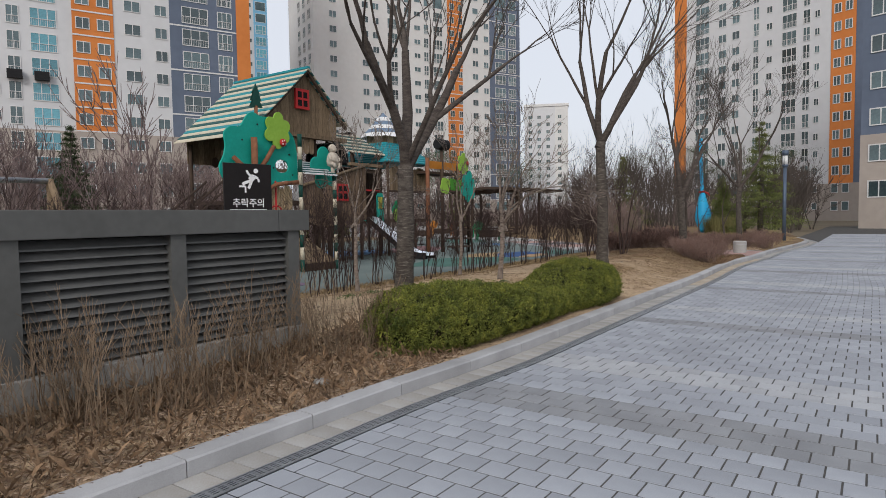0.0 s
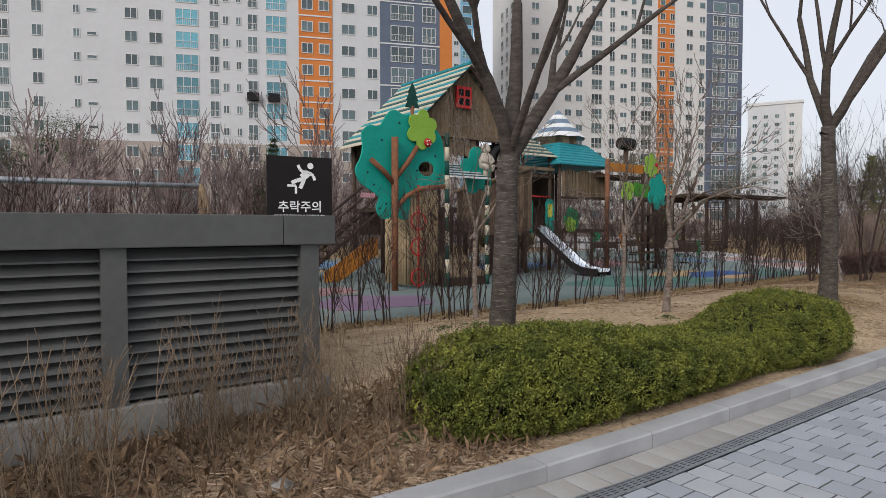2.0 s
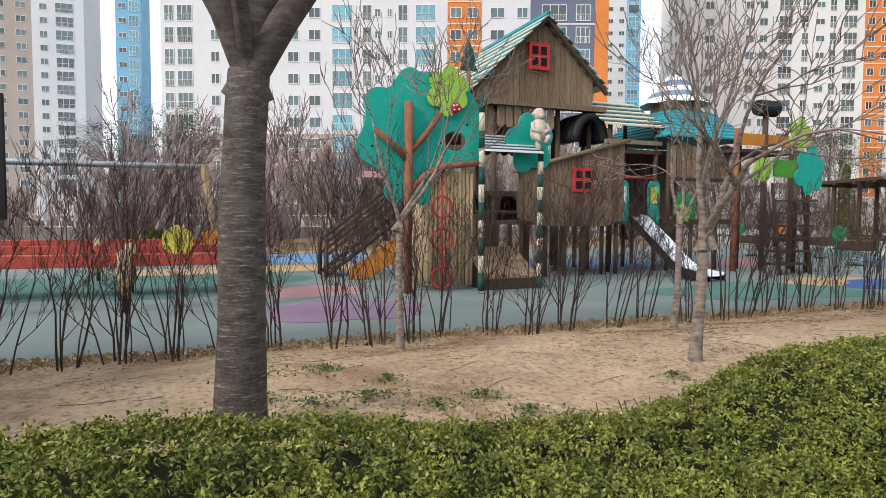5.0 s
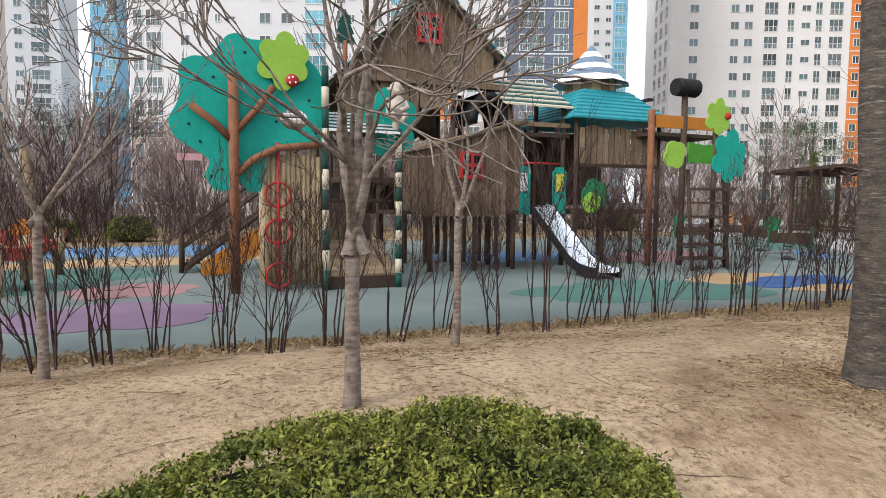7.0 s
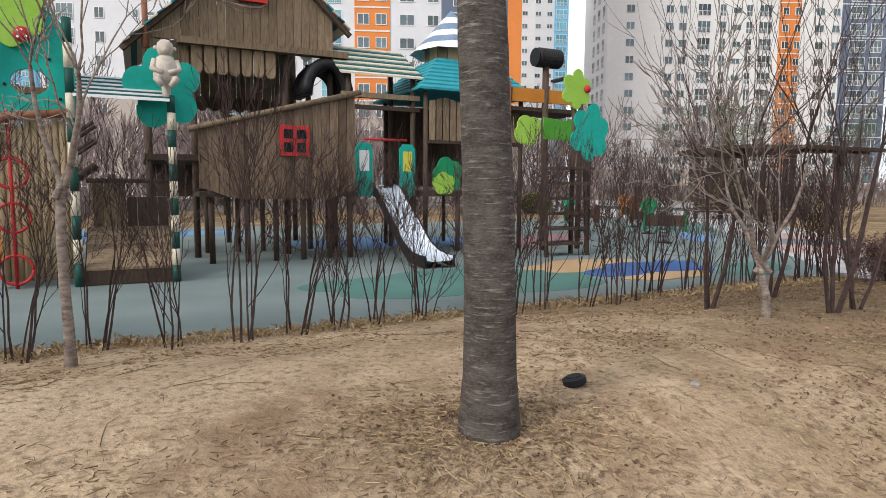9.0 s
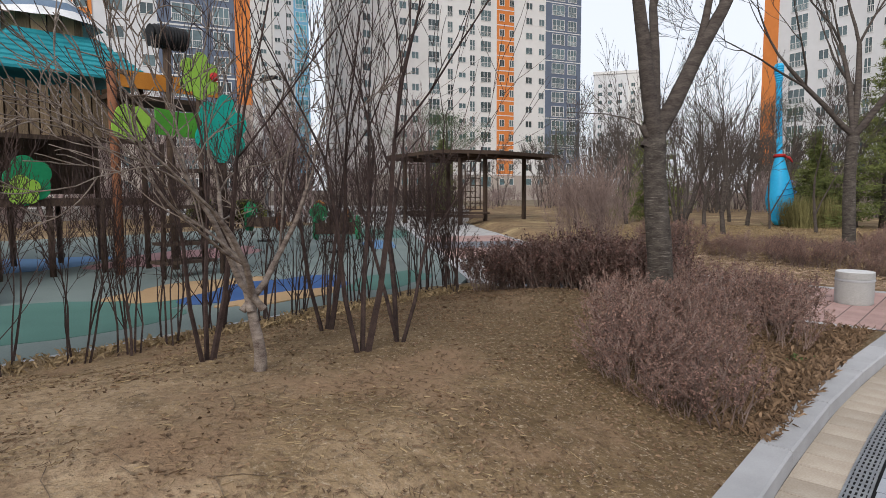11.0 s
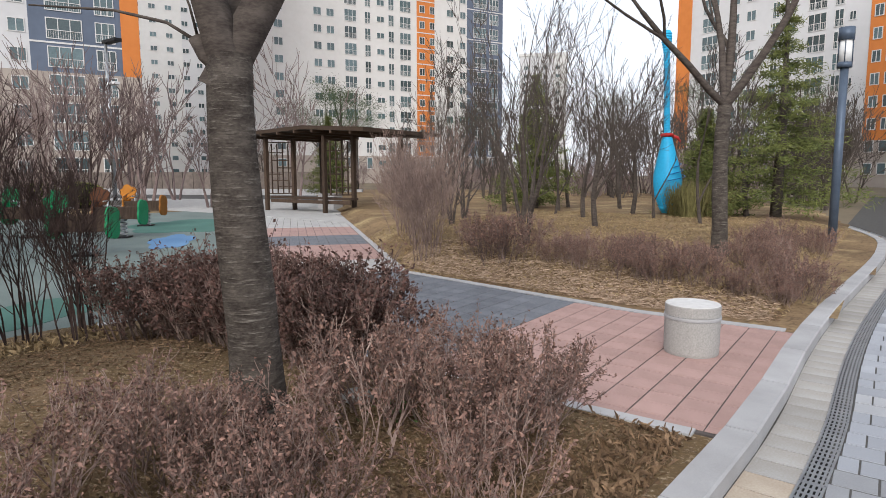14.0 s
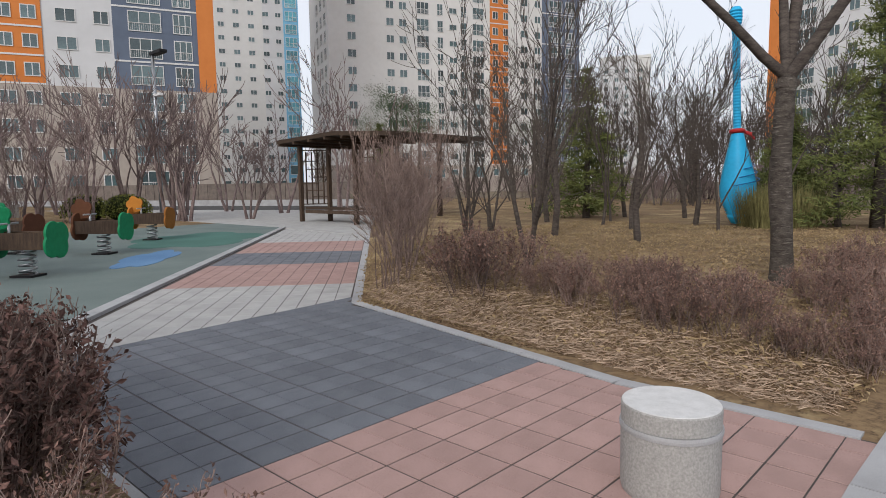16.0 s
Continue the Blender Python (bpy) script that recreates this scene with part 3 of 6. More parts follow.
def shrub_mesh(name, seed, stems, height, r, m, spread=0.22, depth=3, kids=3, base=0.12, ratio=0.6, leaf=None, leaf_n=1, leaf_s=0.012, rmin=0.0022, first=0.45, split=False):
    rnd = random.Random(seed)
    V, F, tips, out = [], [], [], []
    for k in range(stems):
        a = 2 * math.pi * k / stems + rnd.uniform(-0.4, 0.4)
        p = Vector((base * rnd.uniform(0.1, 1) * math.cos(a), base * rnd.uniform(0.1, 1) * math.sin(a), -0.04))
        t = spread * rnd.uniform(0.3, 1.3)
        if split:
            V, F = [], []
        grow(V, F, p, (math.sin(t) * math.cos(a), math.sin(t) * math.sin(a), math.cos(t)), height * first * rnd.uniform(0.8, 1.15), r * rnd.uniform(0.7, 1.2), depth, rnd, kids, 0.45, ratio, 0.10, 0.09, None, rmin, 3, tips if leaf else None)
        if split:
            out.append(geo(name, V, F, m))
    if split:
        return out
    slots = [0] * len(F)
    if leaf:
        for p in tips:
            for _ in range(leaf_n):
                c = Vector(p) + Vector((rnd.gauss(0, 1), rnd.gauss(0, 1), rnd.gauss(0, 1))) * leaf_s
                add_leaf(V, F, c, leaf_s * rnd.uniform(0.7, 1.4), rnd)
        k = len(slots)
        i = F[k][0]
        return [("stem_tangle", geo(name, V[:i], F[:k], m)), ("leaves", geo(name + "_leaves", V[i:], [tuple(c - i for c in f) for f in F[k:]], leaf))]
    return geo(name, V, F, m)


def add_leaf(V, F, c, s, rnd, up=0.3):
    u = Vector((rnd.gauss(0, 1), rnd.gauss(0, 1), rnd.gauss(0, 1) + up)).normalized()
    w = u.orthogonal().normalized()
    w.rotate(Matrix.Rotation(rnd.uniform(0, 6.28), 3, u))
    v = u.cross(w)
    i = len(V)
    V += [c - w * s, c - v * s * 0.5 + u * s * 0.15, c + w * s, c + v * s * 0.5 + u * s * 0.15]
    F.append((i, i + 1, i + 2, i + 3))


def scatter(name, label, category, group, meshes, spots, sizes, seed, zf, part_name="crown"):
    rnd = random.Random(seed)
    for x, y in spots:
        k = rnd.uniform(*sizes)
        top = thing(name, label, category, Matrix.Translation((x, y, zf(x, y))) @ Matrix.Rotation(rnd.uniform(0, 6.28), 4, "Z") @ Matrix.Diagonal((k, k, k * rnd.uniform(0.88, 1.12), 1)), group)
        pick = rnd.choice(meshes)
        for me in pick if isinstance(pick, list) else [pick]:
            nm, me = me if isinstance(me, tuple) else ("stem" if isinstance(pick, list) else part_name, me)
            ob = part(nm, me, top)
            if nm in ("stem_tangle", "leaves"):
                tagged(ob, kind="stuff")


# tall shrubs along the playground edge
ROW = [shrub_mesh("edge_shrub_stems", 200 + k, 5 + k % 3, 2.0, 0.0125, TWIG, 0.11, 4, 3, 0.13, 0.62, rmin=0.0028, first=0.42, split=True) for k in range(5)]
rnd = random.Random(5)
spots = []
y = 3.4
while y < 21.9:
    spots.append((-4.75 - 0.3 * smooth(16, 22, y) + rnd.uniform(-0.14, 0.14), y))
    y += rnd.uniform(0.38, 0.58)
spots += [(-4.85 + rnd.uniform(-0.3, 0.2), rnd.uniform(19.2, 22.0)) for _ in range(4)]
scatter("edge_shrub", "tall many-stemmed bare shrub at the playground edge", "shrub", "shrubs along the playground", ROW, spots, (0.85, 1.08), 6, bed_z)
BIGS = [shrub_mesh("multi_stem_tree_stems", 230 + k, 3, 3.4, 0.026, TWIG, 0.22, 3, 3, 0.06, 0.72, rmin=0.003, split=True) for k in range(2)]
scatter("multi_stem_tree", "bare multi-stemmed small tree on the soil", "tree", "small trees in the bed", BIGS, [(-3.34, 17.4), (-2.68, 18.23), (-2.71, 18.6), (-3.58, 18.6)], (0.85, 1.05), 7, bed_z)

# low brown shrubs
LOW = [shrub_mesh("low_shrub_stems", 260 + k, 12, 0.62, 0.0065, TWIG_P, 0.45, 3, 3, 0.20, 0.6, BUD, 1, 0.012, 0.0024) for k in range(4)]
HEDGE = [shrub_mesh("hedge_shrub_stems", 270 + k, 15, 0.60, 0.0075, TWIG_P, 0.40, 3, 3, 0.22, 0.6, BUD_D, 1, 0.013, 0.0024) for k in range(4)]
DRY = [shrub_mesh("dry_shrub_stems", 280 + k, 13, 0.90, 0.006, TWIG_S, 0.12, 2, 3, 0.26, 0.5, None, rmin=0.0028, first=0.55, split=True) for k in range(4)]
LOWB = [shrub_mesh("lawn_edge_shrub_stems", 290 + k, 14, 0.62, 0.0065, TWIG_P, 0.40, 3, 3, 0.26, 0.6, BUD, 1, 0.012, 0.0026) for k in range(3)]
rnd = random.Random(9)
spots = [(rnd.uniform(-1.5, -0.5), rnd.uniform(21.15, 22.45)) for _ in range(14)]
while len(spots) < 42:
    x, y = rnd.uniform(-2.0, -0.5), rnd.uniform(18.9, 20.8)
    if x > -0.7 - (y - 18.4) * 0.62:
        spots.append((x, y))
scatter("low_shrub", "low bare shrub with purple-brown twigs", "shrub", "low shrubs beside the kerb", LOW, spots[:14], (0.78, 1.0), 10, bed_z)
scatter("low_shrub", "thin low bare shrub with reddish twigs over dry leaves", "shrub", "low shrubs beside the kerb", LOW, spots[14:], (0.62, 0.85), 10, bed_z)
spots = [(rnd.uniform(-4.5, -2.0), rnd.uniform(21.95, 22.55)) for _ in range(36)]
scatter("hedge_shrub", "dense dark bare hedge shrub with red-brown buds", "shrub", "hedge by the side path", HEDGE, spots, (1.05, 1.3), 11, bed_z)
spots = [(-x, 26.55 + x * 0.14 + rnd.uniform(0, 1.1)) for x in [rnd.uniform(0.1, 3.3) for _ in range(34)]] + [(-0.45 + rnd.uniform(-0.9, 0.2), rnd.uniform(27.5, 32.5)) for _ in range(20)]
scatter("low_shrub", "low bare shrub with dry leaves at its foot", "shrub", "low shrubs on the lawn edge", LOWB, spots, (0.5, 0.85), 12, lawn_z)
spots = [(rnd.uniform(-1.5, -0.85), rnd.uniform(-3.0, 5.75)) for _ in range(62)]
scatter("dry_shrub", "dry straw-brown shrub in front of the vent housing", "shrub", "dry shrubs by the vent", DRY, spots, (0.6, 1.0), 13, bed_z)
TALL = [shrub_mesh("lawn_shrub_stems", 300 + k, 13, 1.7, 0.010, TWIG_P, 0.22, 4, 3, 0.28, 0.62, None, rmin=0.0032, split=True) for k in range(3)]
scatter("lawn_shrub", "dense upright bare shrub on the lawn edge", "shrub", "tall shrubs on the lawn", TALL, [(-5.25, 27.0), (-5.7, 27.6), (-6.2, 28.1), (-6.8, 28.7), (-7.4, 29.2), (-7.9, 29.6)], (0.9, 1.1), 14, lawn_z)
scatter("lawn_shrub", "dense low bare shrub clump on the lawn", "shrub", "low clumps on the lawn", LOWB, [(-4.0, 27.0), (-3.8, 27.3), (-4.3, 27.2), (-4.5, 27.5), (-4.1, 27.6)], (1.0, 1.3), 15, lawn_z)

# trees on the lawn
MID = [shrub_mesh("lawn_tree_stems", 320 + k, 1, 5.2, 0.058, LIMB, 0.05, 5, 3, 0.02, 0.72, None, rmin=0.006, first=0.30) for k in range(3)]
MULTI = [shrub_mesh("lawn_multi_tree_stems", 330 + k, 4, 5.0, 0.042, LIMB, 0.30, 4, 3, 0.08, 0.70, None, rmin=0.005, first=0.34, split=True) for k in range(2)]
scatter("lawn_tree", "bare tree on the dormant lawn", "tree", "trees on the lawn", MID, [(-4.9, 33.0), (-8.3, 38.3), (-5.7, 37.9), (-10.1, 34.2), (-3.1, 35.1), (-2.7, 38.8), (-7.2, 41.0), (-6.3, 35.6), (-9.0, 40.6), (-11.6, 43.0), (-3.9, 42.2), (-6.0, 44.5), (-6.9, 33.2), (-4.6, 36.4), (-7.6, 36.6), (-9.6, 37.0)], (0.95, 1.2), 16, lawn_z)
scatter("lawn_tree", "bare many-stemmed tree beside the side path", "tree", "trees on the lawn", MULTI, [(-4.46, 28.83), (-7.9, 31.5), (-8.8, 33.4)], (0.85, 1.0), 17, lawn_z)

# woodland far off
THICK = [(-24 - 14 * random.random(), -14 + 44 * random.random()) for _ in range(70)] + [(-34 + 30 * random.random(), 52 + 12 * random.random()) for _ in range(60)]
# thicket and belt trees wear the twig colour paled for haze
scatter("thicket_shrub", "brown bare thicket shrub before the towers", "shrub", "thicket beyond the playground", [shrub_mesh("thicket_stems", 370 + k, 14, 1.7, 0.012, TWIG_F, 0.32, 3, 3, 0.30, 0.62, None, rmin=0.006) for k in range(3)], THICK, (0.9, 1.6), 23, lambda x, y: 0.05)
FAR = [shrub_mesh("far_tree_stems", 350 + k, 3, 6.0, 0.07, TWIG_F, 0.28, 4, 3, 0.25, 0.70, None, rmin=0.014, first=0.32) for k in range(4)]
rnd = random.Random(21)
spots = []
for k in range(190):
    a = radians(rnd.uniform(-2, 106))
    d = rnd.uniform(26, 62)
    x, y = 2 - d * math.sin(a), 12 + d * math.cos(a)
    if 34.9 + (x + 46) * 0.447 - 1 < y < 45.5 + (x + 46) * 0.447 and x < -12:
        continue
    if (x < -22.5 and y < 33) or (x < -23 and y < 60) or (y > 46 and x < -1.5):
        spots.append((x, y))
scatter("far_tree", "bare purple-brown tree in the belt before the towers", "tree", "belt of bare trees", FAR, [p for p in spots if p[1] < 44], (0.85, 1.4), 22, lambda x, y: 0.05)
FARN = [shrub_mesh("north_tree_stems", 355 + k, 3, 6.0, 0.06, LIMB, 0.28, 4, 3, 0.25, 0.70, None, rmin=0.014, first=0.32) for k in range(3)]
spots = [p for p in spots if p[1] >= 44] + [(-14 + 13 * rnd.random(), 50 + 16 * rnd.random()) for _ in range(16)]
scatter("far_tree", "dark bare tree beyond the lawn", "tree", "dark trees beyond the lawn", FARN, spots, (0.8, 1.25), 24, lambda x, y: 0.05)


def needle_tree(name, label, x, y, h, kind, seed, m):
    rnd = random.Random(seed)
    top = thing(name, label, "tree", pose(x, y, 0.05))
    V, F = [], []
    tube(V, F, [(0, 0, 0), (0.05, 0, h * 0.5), (0, 0.05, h)], [0.025 * h, 0.017 * h, 0.006], 8)
    part("trunk", geo("trunk", V, F, BARK, smooth=True), top)
    V, F = [], []

    def spray(p, q, n, w):
        for _ in range(n):
            c = p.lerp(q, rnd.random() ** 0.7) + Vector((rnd.gauss(0, w), rnd.gauss(0, w), rnd.gauss(0, w * 0.6)))
            d = Vector((rnd.gauss(0, 1), rnd.gauss(0, 1), rnd.gauss(0.1, 0.7))).normalized() * rnd.uniform(0.10, 0.2)
            s = d.orthogonal().normalized() * 0.016
            i = len(V)
            V.extend((c - s, c + s, c + d))
            F.append((i, i + 1, i + 2))

    if kind == "fir":
        z = 0.12 * h
        while z < h * 0.98:
            R = (1 - z / h) * h * 0.37 + 0.10
            for j in range(9):
                a = rnd.uniform(0, 6.28)
                rr = R * rnd.uniform(0.45, 1.15)
                p, q = Vector((0, 0, z)), Vector((rr * math.cos(a), rr * math.sin(a), z - rr * 0.10 + rnd.uniform(-0.1, 0.12)))
                tube(V, F, [p, q], [0.012, 0.004], 3, False)
                spray(p.lerp(q, 0.15), q, int(62 * rr) + 14, 0.05 + 0.05 * rr)
            z += h * 0.045
    else:
        for _ in range(14):
            a, rr = rnd.uniform(0, 6.28), rnd.uniform(0.05, 0.34) * h
            c = Vector((rr * math.cos(a), rr * math.sin(a), h * rnd.uniform(0.68, 1.0) - rr * 0.25))
            tube(V, F, [Vector((0, 0, h * 0.6)), c], [0.03, 0.01], 4, False)
            for _ in range(5):
                p = c + Vector((rnd.gauss(0, 0.09 * h), rnd.gauss(0, 0.09 * h), rnd.gauss(0, 0.02 * h)))
                spray(p, p + Vector((0, 0, 0.02 * h)), 60, 0.05 * h)
    part("crown", geo("crown", V, F, m), top)


needle_tree("fir_tree", "dense green fir beside the road lamp", -2.0, 39.0, 6.4, "fir", 31, NEEDLE_F)
needle_tree("fir_tree", "small olive fir on the lawn", -4.0, 39.3, 3.4, "fir", 32, NEEDLE_F)
needle_tree("fir_tree", "yellow-green conifer behind the pavilion", -26, 45, 4.8, "fir", 33, NEEDLE_F)
needle_tree("fir_tree", "olive conifer among bare trees", -9.8, 39.5, 5.0, "fir", 34, NEEDLE_F)
needle_tree("fir_tree", "dark cypress beyond the playground", -31, 16.45, 6.4, "fir", 35, NEEDLE)
for k, (x, y, h) in enumerate(((-30, 50, 7.5), (-40, 62, 9), (-46, 64, 9.5), (-33, 70, 9), (-12, 72, 8.5), (-20, 74, 9), (-5, 70, 8), (-34, 6, 7), (-42, 2, 7))):
    needle_tree("pine_tree", "dark flat-topped pine before the towers", x, y, h, "pine", 70 + k, NEEDLE)


# ---- clipped boxwood ----
def boxwood():
    """A long clipped mound that swells into a dome at its far end; its sides stand steep and tuck in at the foot."""
    rnd = random.Random(77)
    y0, y1 = 5.62, 11.5

    def shell(u, th, inset=0.0):
        y = (y0 + y1) / 2 + u * ((y1 - y0) / 2 - inset)
        end = max(1 - abs(u) ** 7, 0) ** 0.5
        dome = smooth(9.2, 10.3, y)
        w = (0.70 - 0.05 * smooth(8.2, 9.2, y) * (1 - dome) + 0.06 * dome) * end - inset
        h = (0.79 - 0.04 * (y - 5.6) - 0.15 * smooth(6.9, 8.7, y)) * (1 - dome) + 0.775 * dome
        h = 0.16 + (h - 0.16) * (0.45 + 0.55 * end) - inset
        c, sn = math.cos(th), math.sin(th)
        x = -0.90 + max(w, 0.02) * (abs(c) ** 0.62 if c > 0 else -0.72 * abs(c) ** 0.9) * (1.0 if sn > 0 else 1 + 0.25 * sn)
        z = 0.26 + (h - 0.26) * sn ** 0.8 if sn > 0 else 0.26 + 0.30 * sn
        k = 0.045 * noise.noise((x * 3.1, y * 3.1, z * 3.1)) + 0.035 * noise.noise((x * 10, y * 10, z * 10))
        return Vector((x + k * c, y, z + k * max(sn, 0)))

    top = thing("boxwood_bush", "clipped evergreen bush, long and low with a taller dome", "bush", pose(0, 0, 0))
    V, F = [], []
    nu, nt = 40, 16
    for i in range(nu + 1):
        u = -0.995 + 1.99 * i / nu
        for j in range(nt + 1):
            V.append(shell(u, radians(-25 + 230 * j / nt), 0.12))
    for i in range(nu):
        for j in range(nt):
            a = i * (nt + 1) + j
            F.append((a, a + nt + 1, a + nt + 2, a + 1))
    F += [tuple(range(nt + 1)), tuple(reversed(range(nu * (nt + 1), (nu + 1) * (nt + 1))))]
    # solid inner hull, coloured as the shade seen through gaps in the leaves
    part("shade_core", geo("shade_core", V, F, BOX_SHADE, smooth=True), top)
    V, F = [], []
    for k in range(21000):
        u = rnd.uniform(-1, 1) if k % 7 else math.copysign(rnd.uniform(0.0, 1.0) ** 0.2, rnd.random() - 0.5)
        if k % 6 < 2:
            t = rnd.uniform(-1, 1)
            th = math.acos(math.copysign(abs(t) ** (1 / 0.62 if t > 0 else 1 / 0.9), t))
        else:
            th = radians(rnd.uniform(-28, 208) if k % 6 < 4 else rnd.uniform(-28, 62))
        gap = noise.noise(shell(u, th, 0.0) * 13)
        if gap < -0.42:
            continue
        c = shell(u, th, 0.02 - 0.05 * gap - 0.03 * rnd.random() ** 4)
        size = rnd.uniform(0.0085, 0.0135)
        for j in range(10):
            q = c + Vector((rnd.gauss(0, 0.014), rnd.gauss(0, 0.014), rnd.gauss(0, 0.014)))
            add_leaf(V, F, q, size * rnd.uniform(0.8, 1.25), rnd, 0.6)
    tagged(part("leaves", geo("leaves", V, F, BOX), top), kind="stuff")
    V, F = [], []
    for _ in range(110):
        y = rnd.uniform(y0 + 0.3, y1 - 0.3)
        s = rnd.choice((-1, 1))
        tube(V, F, [(-0.93 + s * 0.25, y, 0.08), (-0.93 + s * 0.5, y + rnd.uniform(-0.1, 0.1), 0.24), (-0.93 + s * 0.6, y + rnd.uniform(-0.2, 0.2), 0.42)], [0.007, 0.005, 0.003], 4)
    tagged(part("stem_tangle", geo("stem_tangle", V, F, TWIG), top), kind="stuff")


boxwood()


# ---- litter and dry grass ----
def litter(name, label, n, area, zf, m, seed, size=(0.012, 0.03), blade=False, h=0.10):
    rnd = random.Random(seed)
    V, F = [], []
    for _ in range(n):
        x, y = area(rnd)
        c = Vector((x, y, zf(x, y) + 0.006))
        if blade:
            a = rnd.uniform(0, 6.28)
            t = Vector((rnd.gauss(0, 0.6), rnd.gauss(0, 0.6), 1)).normalized() * rnd.uniform(0.4, 1.2) * h
            s = Vector((math.cos(a), math.sin(a), 0)) * 0.0016
            i = len(V)
            V.extend((c - s, c + s, c + t * 0.6 + s * 0.7, c + t + Vector((rnd.gauss(0, 0.02), rnd.gauss(0, 0.02), -0.02))))
            F.append((i, i + 1, i + 2, i + 3))
        else:
            add_leaf(V, F, c, rnd.uniform(*size), rnd, 2.5)
    return tagged(part(name, geo(name, V, F, m)), label, "ground cover", kind="stuff")


litter("leaf_litter", "dry brown leaves under the vent shrubs", 15000, lambda r: (r.uniform(-1.62, -0.22), r.uniform(-4, 6.2)), bed_z, LITTER, 1)
litter("leaf_litter", "dry leaves among the low kerbside shrubs", 16000, lambda r: (-0.22 - abs(r.gauss(0.55, 0.55)), min(r.gauss(20.8, 1.1), 22.7)), bed_z, LITTER, 2, (0.007, 0.018))
litter("leaf_litter", "dry leaves on the lawn edge", 42000, lambda r: (r.uniform(-6.5, -0.2), 26.0 + abs(r.gauss(0, 1.3))), lambda x, y: lawn_z(x, y) if y > far_edge(x) + 0.1 else -0.2, LITTER, 3, (0.007, 0.018))
litter("soil_crumbs", "twigs, crumbs and leaves on bare soil", 1300, lambda r: (r.uniform(-4.9, -0.25), r.uniform(6, 22)), bed_z, STRAW, 4, (0.003, 0.006))
litter("dry_grass", "dry grass blades along the playground edge", 9000, lambda r: (-4.75 - 0.25 * r.random() + r.gauss(0, 0.08), r.uniform(3, 22)), bed_z, STRAW, 5, blade=True, h=0.09)
litter("dry_grass", "dry straw grass beside the kerb", 2200, lambda r: (-0.2 - abs(r.gauss(0, 0.25)), r.uniform(19, 22.7)), bed_z, LITTER, 6, blade=True, h=0.09)
litter("dry_grass", "dry grass blades on the dormant lawn", 30000, lambda r: (r.uniform(-9, -0.16), r.uniform(26.2, 38)), lambda x, y: lawn_z(x, y) if y > far_edge(x) + 0.05 else -0.2, STRAW, 7, blade=True, h=0.06)
litter("dry_grass", "dry grass blades between the vent shrubs", 6000, lambda r: (r.uniform(-1.6, -0.25), r.uniform(-4, 6.3)), bed_z, LITTER, 8, blade=True, h=0.16)
litter("dry_grass", "thin dry grass on the bare soil", 3500, lambda r: (r.uniform(-4.8, -0.3), min(22.4, 22.6 - abs(r.gauss(0, 2.4)))), bed_z, LITTER, 9, blade=True, h=0.035)


def weed(x, y, r, seed):
    rnd = random.Random(seed)
    V, F = [], []
    for _ in range(int(150 * r / 0.12)):
        a, q = rnd.uniform(0, 6.28), 1.5 * r * abs(rnd.gauss(0, 0.6))
        add_leaf(V, F, Vector((q * math.cos(a), q * math.sin(a) * 1.3, 0.008 + 0.05 * rnd.random() * max(0.1, 1 - q / r / 1.6))), rnd.uniform(0.008, 0.02), rnd, 1.2)
    ob = part("weed_patch", geo("weed_patch", V, F, WEED), None, pose(x, y, bed_z(x, y)))
    tagged(ob, "small green weed patch creeping on bare soil", "weed", "weeds on the soil", "stuff")


for k, (x, y, r) in enumerate(((-2.22, 7.74, 0.11), (-2.25, 8.07, 0.12), (-1.94, 8.41, 0.09), (-2.01, 8.75, 0.10), (-1.67, 8.87, 0.11), (-3.0, 7.95, 0.12), (-3.05, 7.5, 0.13), (-2.62, 8.3, 0.08), (-2.4, 7.45, 0.12),
                               (-1.40, 21.65, 0.09), (-0.5, 20.9, 0.06), (-2.0, 10.2, 0.08), (-0.75, 5.5, 0.07))):
    weed(x, y, r, 500 + k)


def stone(x, y, s, seed, label):
    rnd = random.Random(seed)
    bm = bmesh.new()
    bmesh.ops.create_icosphere(bm, subdivisions=2, radius=s)
    for v in bm.verts:
        v.co = v.co * (1 + 0.25 * noise.noise(v.co * (2.2 / s) + Vector((seed, 0, 0))))
        v.co.z *= 0.45
    me = bpy.data.meshes.new("stone")
    bm.to_mesh(me)
    bm.free()
    me.materials.append(CONC)
    tagged(part("stone", me, None, pose(x, y, bed_z(x, y) + s * 0.12, 0, 0, rnd.uniform(0, 360))), label, "stone", "stones on the soil")


stone(-1.62, 21.62, 0.09, 1, "flat pale stone on brown soil beside a tree")
stone(-1.55, 9.15, 0.05, 2, "small grey stone on bare soil")
stone(-1.95, 14.25, 0.035, 3, "small brown stone near a tree foot")
stone(-1.72, 15.4, 0.03, 4, "small brown stone near a tree foot")
stone(-0.62, 4.6, 0.07, 5, "pale flat stone among dry leaves")


